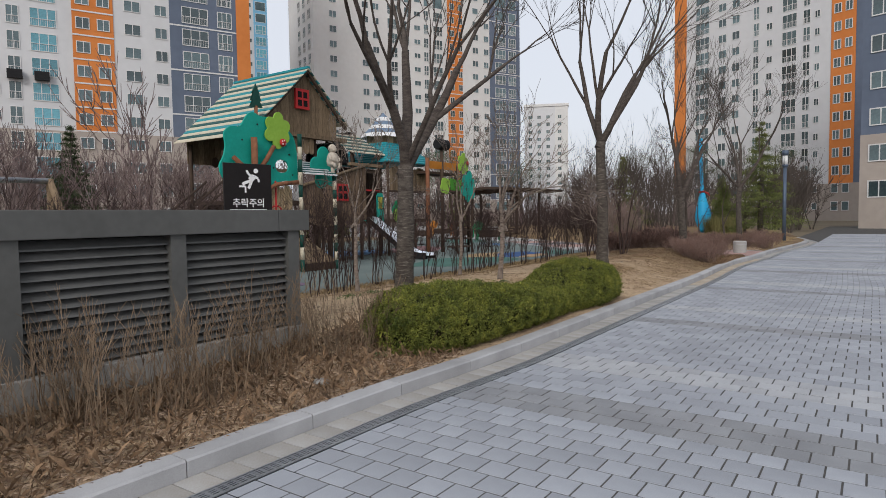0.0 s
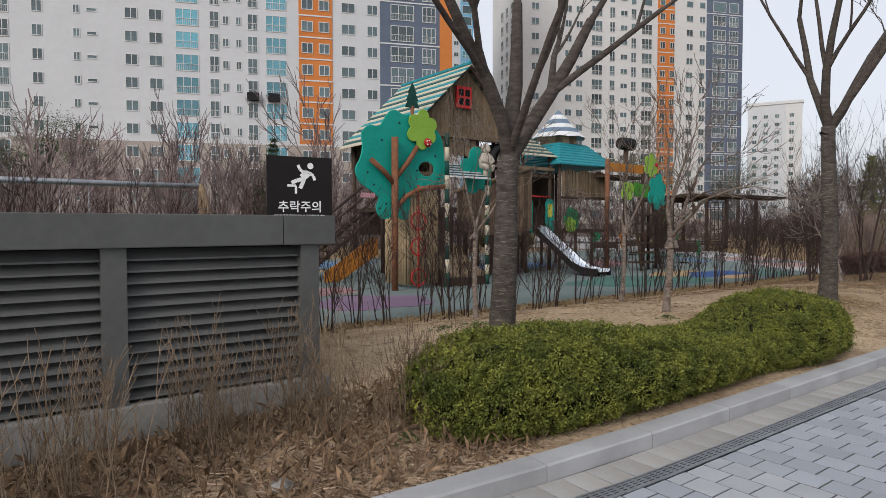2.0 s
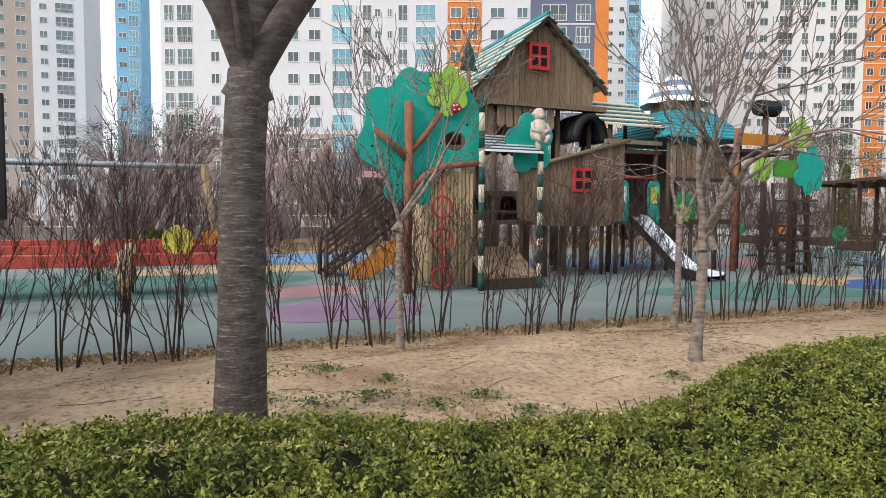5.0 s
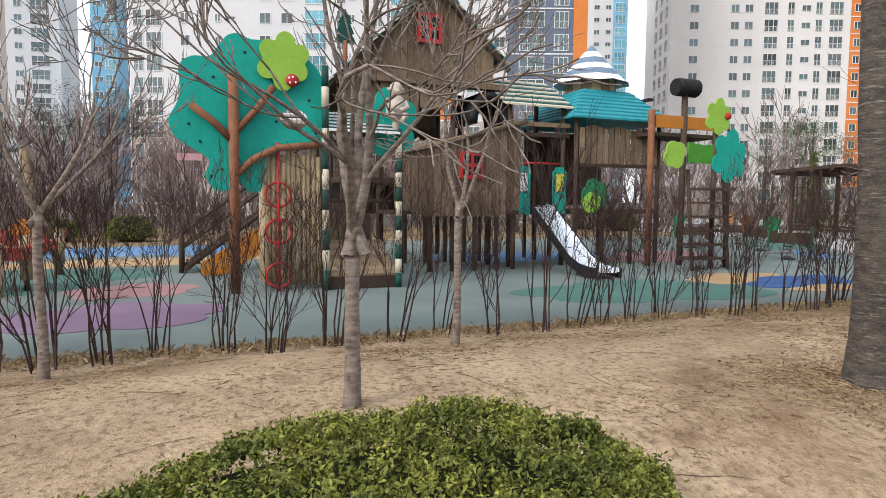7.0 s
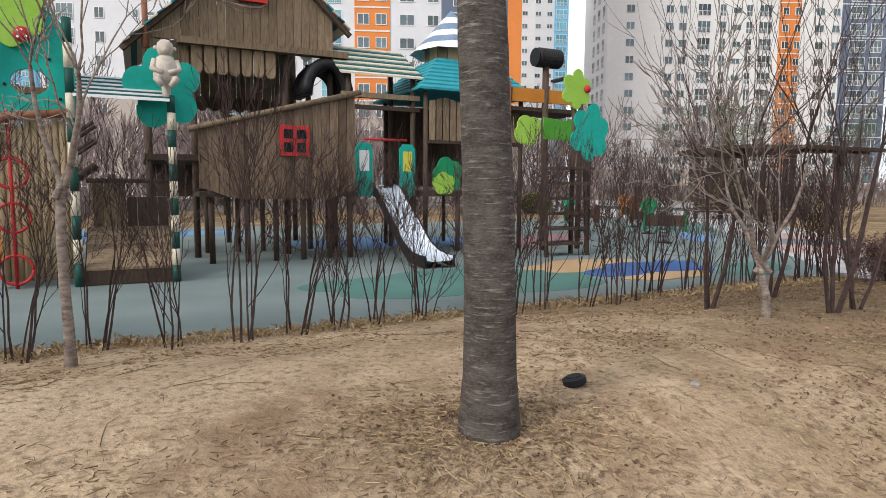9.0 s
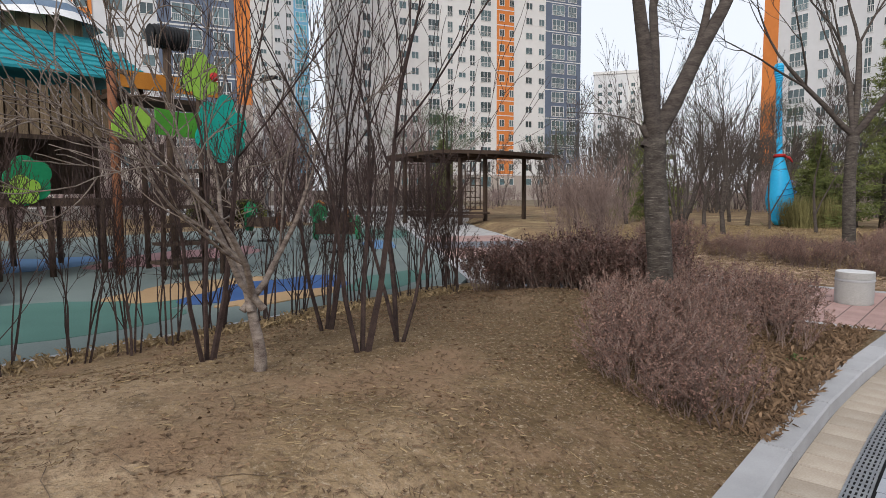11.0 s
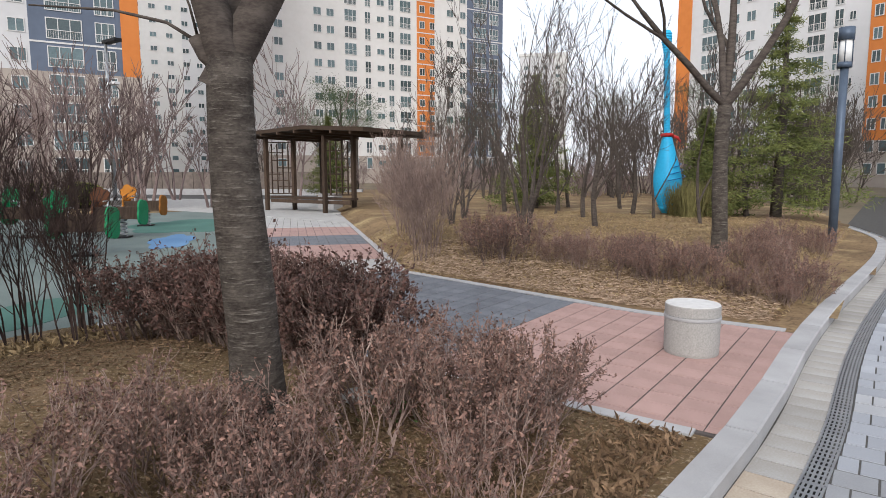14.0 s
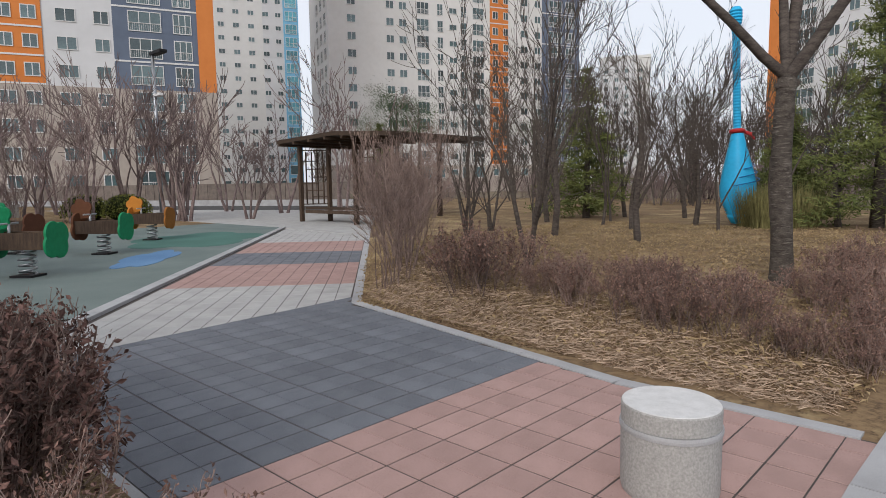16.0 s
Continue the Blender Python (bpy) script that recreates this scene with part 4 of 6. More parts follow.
def fallen_twigs(n, seed):
    rnd = random.Random(seed)
    V, F = [], []
    for _ in range(n):
        x, y, a, L = rnd.uniform(-4.6, -0.35), rnd.uniform(6, 22.3), rnd.uniform(0, 6.28), rnd.choice((0.05, 0.08, 0.12, 0.2, 0.4))
        pts = []
        for k in range(4):
            pts.append((x, y, bed_z(x, y) + 0.006))
            a += rnd.gauss(0, 0.25)
            x, y = x + math.cos(a) * L / 3, min(y + math.sin(a) * L / 3, 22.6)
        if all(-5.0 < p[0] < -0.2 for p in pts):
            tube(V, F, pts, [0.0028, 0.0026, 0.002, 0.0012], 3)
    tagged(part("fallen_twigs", geo("fallen_twigs", V, F, TWIG_S)), "dry twigs lying on bare soil", "twigs", kind="stuff")


fallen_twigs(320, 3)
def in_drifts(rnd, x0, x1, y0, y1, scale=0.9, edge=0.05):
    """A random spot, kept only where debris drifts together."""
    while True:
        x, y = rnd.uniform(x0, x1), rnd.uniform(y0, y1)
        if noise.noise((x * scale, y * scale, 11)) + 0.4 * noise.noise((x * 3 * scale, y * 3 * scale, 4)) + rnd.gauss(0, 0.12) > edge:
            return x, y


def lying_straw(n, area, m, seed, label, long=(0.02, 0.07), zf=bed_z):
    """Thin dry blades lying flat on the soil."""
    rnd = random.Random(seed)
    V, F = [], []
    for _ in range(n):
        x, y = area(rnd)
        a, L, w = rnd.uniform(0, 6.28), rnd.uniform(*long), rnd.uniform(0.0012, 0.0026)
        d, e = Vector((math.cos(a), math.sin(a), 0)) * L / 2, Vector((-math.sin(a), math.cos(a), 0)) * w
        c = Vector((x, y, 0))
        i = len(V)
        for p in (c - d - e, c + d * 0.9 - e * 0.4, c + d + e * 0.4, c - d + e):
            V.append((p.x, p.y, zf(p.x, p.y) + rnd.uniform(0.004, 0.014)))
        F.append((i, i + 1, i + 2, i + 3))
    tagged(part("lying_straw", geo("lying_straw", V, F, m)), label, "ground cover", kind="stuff")


lying_straw(6000, lambda r: in_drifts(r, -4.7, -0.35, 6.2, 18.0), STRAW, 15, "pale dry grass blades flattened on sandy soil")
lying_straw(7000, lambda r: in_drifts(r, -4.7, -0.35, 11.0, 22.3), LITTER, 16, "brown dry blades and needles on dark soil")
lying_straw(1500, lambda r: (-1.66 + r.gauss(0, 0.35), 14.0 + r.gauss(0, 0.45)), STRAW, 17, "straw gathered round a tree foot", (0.03, 0.1))
PALE = mat("bleached_stalk", (0.46, 0.35, 0.26), (0.26, 0.18, 0.125), 0.85, scale=20, vary=0.35, island=True)
lying_straw(9000, lambda r: (lambda x: (x, far_edge(x) + 0.25 + abs(r.gauss(0, 0.7))))(r.uniform(-6.0, -0.28)), PALE, 21, "bleached stalks and leaves heaped under shrubs", (0.04, 0.14), lambda x, y: lawn_z(x, y) + 0.02 * noise.noise((x * 5, y * 5, 2)) + 0.012)
lying_straw(5000, lambda r: (r.uniform(-1.3, -0.25), r.uniform(0.5, 6.3)), PALE, 22, "bleached stalks lying by the kerb", (0.04, 0.13))
litter("leaf_litter", "crumbled dark leaves on bare soil", 9000, lambda r: in_drifts(r, -4.7, -0.35, 6.5, 22.3 if r.random() < 0.6 else 10.0), bed_z, LITTER, 18, (0.004, 0.011))
litter("leaf_litter", "dark leaf mould and crumbs on dark soil", 7000, lambda r: in_drifts(r, -4.6, -0.5, 15.5, 22.2, 1.6, -0.05), bed_z, LITTER, 23, (0.008, 0.02))
litter("leaf_litter", "dry leaves gathered round a tree foot", 2200, lambda r: (-1.66 + r.gauss(0, 0.3), 14.0 + r.gauss(0, 0.35)), bed_z, LITTER, 19, (0.008, 0.02))
litter("soil_grit", "pale grit and crumbled leaves on bare soil", 16000, lambda r: (r.uniform(-4.9, -0.25), r.uniform(6, 17)), bed_z, STRAW, 14, (0.0015, 0.004))

# ---- vent housing ----
def vent_housing():
    top = thing("vent_housing", "dark grey louvred vent housing on a concrete base", "vent")
    x, y1, y0, dep = -1.67, 5.37, -6.1, 2.4
    box("base", (x - dep, y0, -0.05), (x + 0.06, y1 + 0.02, 0.42), CONC, top, "stained concrete plinth", 0.01)
    # added near-black filler: its colour is the shade seen behind the louvres
    box("shade_core", (x - dep + 0.05, y0 + 0.05, 0.42), (x - 0.14, y1 - 0.1, 1.40), DARK, top)
    box("cap", (x - dep - 0.08, y0 - 0.05, 1.39), (x + 0.06, y1 - 0.34, 1.60), CAP, top, "folded grey metal cap", 0.006)
    box("cap_end", (x - dep - 0.08, y1 - 0.336, 1.39), (x + 0.06, y1 + 0.06, 1.60), CAP, top, "", 0.006)
    V, F = [], []
    bx(V, F, (-0.12, -0.07, 0.42), (0.0, 0.07, 1.39))
    post = geo("post", V, F, CAP)
    posts = [y1 - 0.13 - 1.27 * k for k in range(10)]
    for yy in posts:
        part("post", post, top, pose(x + 0.03, yy, 0))
    box("side_panel", (x - dep, y1 - 0.07, 0.42), (x - 0.11, y1 - 0.02, 1.39), LOUVRE, top)
    V, F = [], []
    L = 1.13
    i = 0
    V += [(0.0, -L / 2, 0.0), (0.0, L / 2, 0.0), (-0.075, -L / 2, 0.062), (-0.075, L / 2, 0.062), (0.004, -L / 2, -0.012), (0.004, L / 2, -0.012), (-0.079, -L / 2, 0.056), (-0.079, L / 2, 0.056)]
    F += [(0, 1, 3, 2), (4, 5, 1, 0), (6, 7, 5, 4), (2, 3, 7, 6), (0, 2, 6, 4), (1, 5, 7, 3)]
    blade = geo("louvre_blade", V, F, LOUVRE)
    for k in range(9):
        for j in range(13):
            part("louvre_blade", blade, top, pose(x - 0.01, posts[k] - 0.635, 0.455 + j * 0.072))


vent_housing()


def writing(body, size, m, parent, mtx, name="lettering"):
    cu = bpy.data.curves.new(name, "FONT")
    cu.body, cu.size, cu.align_x, cu.align_y, cu.extrude, cu.offset = body, size, "CENTER", "CENTER", 0.001, size * 0.012
    tmp = bpy.data.objects.new(name, cu)
    scene.collection.objects.link(tmp)
    bpy.context.view_layer.update()
    me = bpy.data.meshes.new_from_object(tmp.evaluated_get(bpy.context.evaluated_depsgraph_get()))
    bpy.data.objects.remove(tmp)
    me.materials.clear()
    me.materials.append(m)
    return part(name, me, parent, mtx)


def warning_sign():
    top = thing("warning_sign", "black warning sign on a post, white falling figure and lettering", "sign", pose(-3.02, 5.77, 0.0, 0, 0, 80))
    box("plate", (-0.31, -0.012, 1.44), (0.31, 0.012, 2.18), SIGNK, top, "black plate", 0.004)
    rod("post", (0.0, 0.03, 0.1), (0.0, 0.03, 1.5), 0.03, POLE, top)
    writing("\ucd94\ub77d\uc8fc\uc758", 0.115, SIGNW, top, pose(0, -0.014, 1.70, 90, 0, 0))
    V, F = [], []

    def limb(pts, w):
        for (x0, z0), (x1, z1) in zip(pts, pts[1:]):
            d = Vector((x1 - x0, z1 - z0)).normalized() * w / 2
            i = len(V)
            for xx, zz in ((x0 - d.y, z0 + d.x), (x0 + d.y, z0 - d.x), (x1 + d.y, z1 - d.x), (x1 - d.y, z1 + d.x)):
                V.append((xx, -0.015, zz))
            F.append((i, i + 1, i + 2, i + 3))

    limb([(0.02, 1.98), (0.075, 2.03), (0.08, 2.045)], 0.07)
    limb([(0.05, 2.02), (0.0, 2.06), (-0.02, 2.10)], 0.028)
    limb([(0.09, 2.03), (0.13, 2.0), (0.14, 1.96)], 0.028)
    limb([(0.03, 1.97), (-0.03, 1.955), (-0.08, 1.93)], 0.036)
    limb([(0.04, 1.97), (0.02, 1.92), (0.0, 1.88)], 0.036)
    limb([(-0.12, 1.905), (-0.04, 1.905), (-0.04, 1.83)], 0.022)
    i = len(V)
    for k in range(14):
        t = 2 * math.pi * k / 14
        V.append((0.10 + 0.03 * math.cos(t), -0.015, 2.095 + 0.03 * math.sin(t)))
    F.append(tuple(range(i, i + 14)))
    part("pictogram", geo("pictogram", V, F, SIGNW), top)
    V, F = [], []
    for k in range(18):
        bx(V, F, (-0.245 + k * 0.027, -0.0145, 1.615), (-0.225 + k * 0.027, -0.013, 1.63))
    part("small_print", geo("small_print", V, F, SIGNW), top)
    for k, m in enumerate((ORANGE, LIME, TEAL, RED, TEAL)):
        box("emblem", (-0.08 + k * 0.034, -0.0155, 1.53), (-0.052 + k * 0.034, -0.013, 1.575), m, top)
    V, F = [], []
    for k in range(6):
        bx(V, F, (-0.08 + k * 0.028, -0.0145, 1.50), (-0.062 + k * 0.028, -0.013, 1.52))
    part("emblem_print", geo("emblem_print", V, F, SIGNW), top)


warning_sign()


# ---- towers ----
def win_meshes(w, h, panes, rail, cyan=False):
    V, F = [], []
    t = 0.09
    for a, b in (((-w / 2, -0.07, -h / 2), (w / 2, 0, -h / 2 + t)), ((-w / 2, -0.07, h / 2 - t), (w / 2, 0, h / 2)), ((-w / 2, -0.07, -h / 2 + t), (-w / 2 + t, 0, h / 2 - t)), ((w / 2 - t, -0.07, -h / 2 + t), (w / 2, 0, h / 2 - t))):
        bx(V, F, a, b)
    for k in range(1, panes):
        x = -w / 2 + w * k / panes
        bx(V, F, (x - 0.04, -0.06, -h / 2 + t), (x + 0.04, 0, h / 2 - t))
    if rail:
        bx(V, F, (-w / 2 + t, -0.10, -h * 0.10), (w / 2 - t, -0.05, -h * 0.10 + 0.06))
        n = int(w / 0.22)
        for k in range(1, n):
            x = -w / 2 + w * k / n
            bx(V, F, (x - 0.012, -0.09, -h / 2 + t), (x + 0.012, -0.06, -h * 0.10))
    fr = geo("window", V, F, FRAME)
    V, F = [], []
    bx(V, F, (-w / 2 + t, -0.03, -h / 2 + t), (w / 2 - t, -0.01, h / 2 - t))
    return fr, geo("pane", V, F, PANE_C if cyan else PANE), w, h


WIN = {"W": (1.4, 2, False, False), "B": (2.15, 3, True, False), "C": (2.15, 3, True, True), "N": (2.1, 2, True, False), "S": (1.1, 2, False, False), "D": (0.5, 1, False, False)}
win_cache = {}


def window_of(kind, w):
    key = (kind, round(w, 1))
    if key not in win_cache:
        h, panes, rail, cyan = WIN[kind]
        win_cache[key] = win_meshes(w, h, panes, rail, cyan)
    return win_cache[key]


def tower(label, p, d, depth, height, segs, cols, row0, pitch, rows, near_rows, base=None, bands=(), sides=()):
    """A slab block. Its x runs along the facade, its y into the building. segs: from, to, material; cols: from, to, kind of window."""
    d = Vector((d[0], d[1], 0)).normalized()
    m = Matrix(((d.x, -d.y, 0, p[0]), (d.y, d.x, 0, p[1]), (0, 0, 1, 0), (0, 0, 0, 1)))
    top = thing("apartment_tower", label, "building", m)
    z0 = base[0] if base else 0.0
    for u0, u1, mt in segs:
        off = 0.25 if mt in (T_ORANGE, T_CYAN) else 0.0
        box("wall", (u0, -off * 0.4, z0), (u1, depth, height), mt, top)
        if base:
            box("base_wall", (u0, -0.12, -0.1), (u1, depth, z0), base[1], top)
    box("roof", (segs[0][0] - 0.3, -0.3, height), (segs[-1][1] + 0.3, depth + 0.3, height + 1.0), T_GREY, top)
    u_orange = [(a, b) for a, b, mt in segs if mt in (T_ORANGE, T_CYAN)]
    far = {FRAME: ([], []), PANE: ([], [])}
    for u0, u1, kind in cols:
        fr, pn, w, h = window_of(kind, u1 - u0)
        c = (u0 + u1) / 2
        y = -0.105 if any(a <= c <= b for a, b in u_orange) else -0.004
        for k in rows:
            z = row0 + pitch * k
            if z + 1.3 > height or z < 1.2:
                continue
            yy = y - (0.12 if base and z < z0 else 0)
            if k in near_rows:
                ob = part("window", fr, top, pose(c, yy, z))
                part("pane", pn, ob)
            else:
                bx(*far[FRAME], (u0, yy - 0.05, z - h / 2), (u1, yy, z + h / 2))
                bx(*far[PANE], (u0 + 0.1, yy - 0.06, z - h / 2 + 0.1), (u1 - 0.1, yy - 0.055, z + h / 2 - 0.1))
    for mt, (V, F) in far.items():
        if V:
            tagged(part("upper_window_field", geo("upper_window_field", V, F, mt), top), kind="stuff")
    for u0, u1, every in bands:
        off = 0.105 if any(a <= (u0 + u1) / 2 <= b for a, b in u_orange) else 0.0
        for k in rows[::every]:
            z = row0 + pitch * (k + 0.5)
            if z0 < z < height:
                box("floor_band", (u0, -off - 0.05, z - 0.09), (u1, -off - 0.001, z + 0.09), FRAME, top)
    for v0, v1, kind in sides:
        fr, pn, w, h = window_of(kind, v1 - v0)
        for k in near_rows:
            z = row0 + pitch * k
            if z < 1.5:
                continue
            ob = part("window", fr, top, Matrix.Translation((segs[0][0] - 0.004, (v0 + v1) / 2, z)) @ Matrix.Rotation(radians(-90), 4, "Z"))
            part("pane", pn, ob)
    return top


A_COLS = [(-22.8, -21.5, "N"), (-21.1, -19.0, "B"), (-16.6, -15.4, "W"), (-12.1, -11.3, "S"), (-10.6, -9.4, "D"), (-6.3, -4.8, "W"), (-3.5, -1.9, "W"), (-0.4, 2.4, "C"), (3.7, 4.9, "N"), (5.3, 6.1, "S"),
          (6.95, 7.65, "S"), (8.4, 9.7, "N"), (10.7, 13.4, "C"), (15.35, 16.8, "W"), (17.6, 19.0, "W"), (20.6, 22.5, "W"), (24.1, 25.6, "W"), (27.4, 30.7, "B"), (31.9, 33.8, "B")]
ta = tower("tall white apartment tower with orange and slate bands", (-82, 24), (0.376, 0.927), 13, 66, [(-23.3, 14.97, T_WHITE), (14.97, 19.4, T_ORANGE), (19.4, 25.9, T_WHITE), (25.9, 34.4, T_NAVY), (34.4, 36.2, T_ORANGE)],
           A_COLS, 13.86, 2.88, list(range(-4, 18)), range(-4, 10), (12.3, T_BEIGE), [(14.97, 19.4, 1), (25.9, 34.4, 2)])
for u in (9.05, 11.7):
    box("air_conditioner", (u - 0.75, -0.75, 18.0), (u + 0.75, -0.12, 19.0), BLACK, ta, "black outdoor unit cage")
E_COLS = [(3.3, 4.9, "W"), (10.4, 11.9, "W"), (12.8, 14.3, "W"), (16.2, 18.6, "B"), (20.2, 21.4, "N"), (22.6, 24.2, "S"), (25.0, 26.2, "N"), (27.4, 29.8, "B"), (31.6, 32.8, "W"), (33.9, 35.0, "W"), (37.8, 39.4, "W"), (40.9, 42.3, "W"), (44.2, 47.3, "B"), (48.1, 50.3, "B")]
tower("tall pale grey tower with an orange strip and slate end", (-88.1, 88.4), (0.40, 0.9165), 15, 70, [(0, 31.1, T_GREY), (31.1, 35.0, T_ORANGE), (35.0, 42.6, T_GREY), (42.6, 51.5, T_NAVY)],
      E_COLS, 27.3, 2.95, list(range(-8, 15)), range(-7, 7), (5.0, T_BEIGE), [(31.1, 35.0, 1), (42.6, 51.5, 2)], [(1.5, 3.0, "N"), (4.5, 6.0, "N"), (7.5, 9.0, "N")])
R_COLS = [(3.4, 6.1, "B"), (7.8, 9.3, "W"), (10.3, 11.7, "W"), (14.0, 15.0, "N"), (16.2, 17.2, "S"), (18.7, 21.0, "B"), (21.9, 23.0, "N"), (23.6, 24.4, "S"), (26.4, 27.4, "W"), (27.9, 28.9, "W"), (31.5, 34.5, "B")]
tower("white tower with orange edge strips beyond the road", (-26.7, 120), (0.927, -0.376), 14, 64, [(-0.9, 1.5, T_ORANGE), (1.5, 26.0, T_WHITE), (26.0, 29.3, T_ORANGE), (29.3, 38, T_NAVY)],
      R_COLS, 20.5, 2.62, list(range(-7, 16)), range(-5, 7), (5.5, T_BEIGE))
tower("slate and beige apartment block beside the road", (4.0, 62), (0.95, -0.31), 12, 40, [(-2.0, 16, T_NAVY)], [(-1.4, 0.2, "W"), (1.0, 3.6, "B"), (4.6, 7.2, "B")], 3.2, 2.9, list(range(0, 12)), range(0, 7), (7.6, T_BEIGE))
F_COLS = [(-24 + 3.2 * k, -22.6 + 3.2 * k, "S") for k in range(6)] + [(-5.2, -3.9, "S"), (-3.0, -0.4, "C")]
tower("far white tower with a sky-blue balcony strip", (-124, 107), (0.40, 0.9165), 14, 78, [(-26, -8, T_GREY), (-8, -3.4, T_WHITE), (-3.4, 0, T_CYAN)], F_COLS, 14, 2.9, list(range(-4, 20)), range(-2, 13))
tower("far grey-brown tower beyond bare trees", (-157, -36), (0.10, 0.995), 14, 74, [(-3, 10, T_BEIGE), (10, 20, T_WHITE)], [(-1, 1, "W"), (3, 5, "W"), (7, 9, "W"), (11.5, 13, "W"), (14.5, 18, "B")], 8, 2.9, list(range(0, 22)), range(2, 14))
tower("far sky-blue tower edge", (-139, -8.2), (0.10, 0.995), 10, 74, [(0, 4.6, T_CYAN)], [(0.5, 2.0, "S"), (2.4, 4.2, "C")], 8, 2.9, list(range(0, 22)), range(2, 13))
tower("small pale tower block far off", (-112, 224), (0.90, 0.43), 12, 44, [(0, 12, T_WHITE), (12, 17, T_GREY)], [(1.5, 3, "W"), (5, 6.5, "W"), (8.5, 10, "W"), (13, 14.5, "W")], 8, 2.9, list(range(0, 12)), range(2, 12))


# ---- playground ----
FACE = Matrix.Rotation(radians(90), 4, "Z")


def settle(top):
    """Parts were laid out in the place's own coordinates: bring them under their thing."""
    inv = top.matrix_basis.inverted()
    for c in top.children:
        c.matrix_basis = inv @ c.matrix_basis


def facing(x, y, z):
    """A frame whose x runs along the road and whose front looks to the road."""
    return Matrix.Translation((x, y, z)) @ FACE


def planks_yz(top, x, y0, y1, z0, z1, m, width=0.15, gap=0.008, thick=0.03, name="plank"):
    """Upright planks side by side; z0 and z1 may be functions of y."""
    n = max(1, round((y1 - y0) / width))
    w = (y1 - y0) / n
    for k in range(n):
        a, b = y0 + k * w + gap / 2, y0 + (k + 1) * w - gap / 2
        lo = [z0(t) if callable(z0) else z0 for t in (a, b)]
        hi = [z1(t) if callable(z1) else z1 for t in (a, b)]
        if max(hi[0] - lo[0], hi[1] - lo[1]) < 0.03:
            continue
        dx = random.uniform(-0.005, 0.005)
        V = [(x + dx + s, t, z) for s in (0, -thick) for t, z in ((a, lo[0]), (b, lo[1]), (b, hi[1]), (a, hi[0]))]
        F = [(0, 1, 2, 3), (7, 6, 5, 4), (4, 5, 1, 0), (5, 6, 2, 1), (6, 7, 3, 2), (7, 4, 0, 3)]
        part(name, geo(name, V, F, m), top)


def slats_roof(top, p, q, x0, x1, colours, width=0.17, name="roof_slat", along="x"):
    """Slats laid from eave p to ridge q, each overlapping the one below."""
    p, q = Vector(p), Vector(q)
    n = max(2, round((q - p).length / width))
    up = Vector((0, 0, 1))
    for k in range(n):
        a, b = p.lerp(q, k / n), p.lerp(q, (k + 1.12) / n)
        lift = up * 0.035
        V = []
        for s in (x0, x1):
            for pt, l in ((a, lift), (b, lift * 0.3), (b, up * -0.02), (a, lift - up * 0.035)):
                V.append((s, pt[1], (pt + l)[2]) if along == "x" else (pt[0], s, (pt + l)[2]))
        F = [(0, 1, 2, 3), (7, 6, 5, 4), (0, 4, 5, 1), (1, 5, 6, 2), (2, 6, 7, 3), (3, 7, 4, 0)]
        ob = part(name, geo(name, V, F, colours[k % len(colours)]), top)


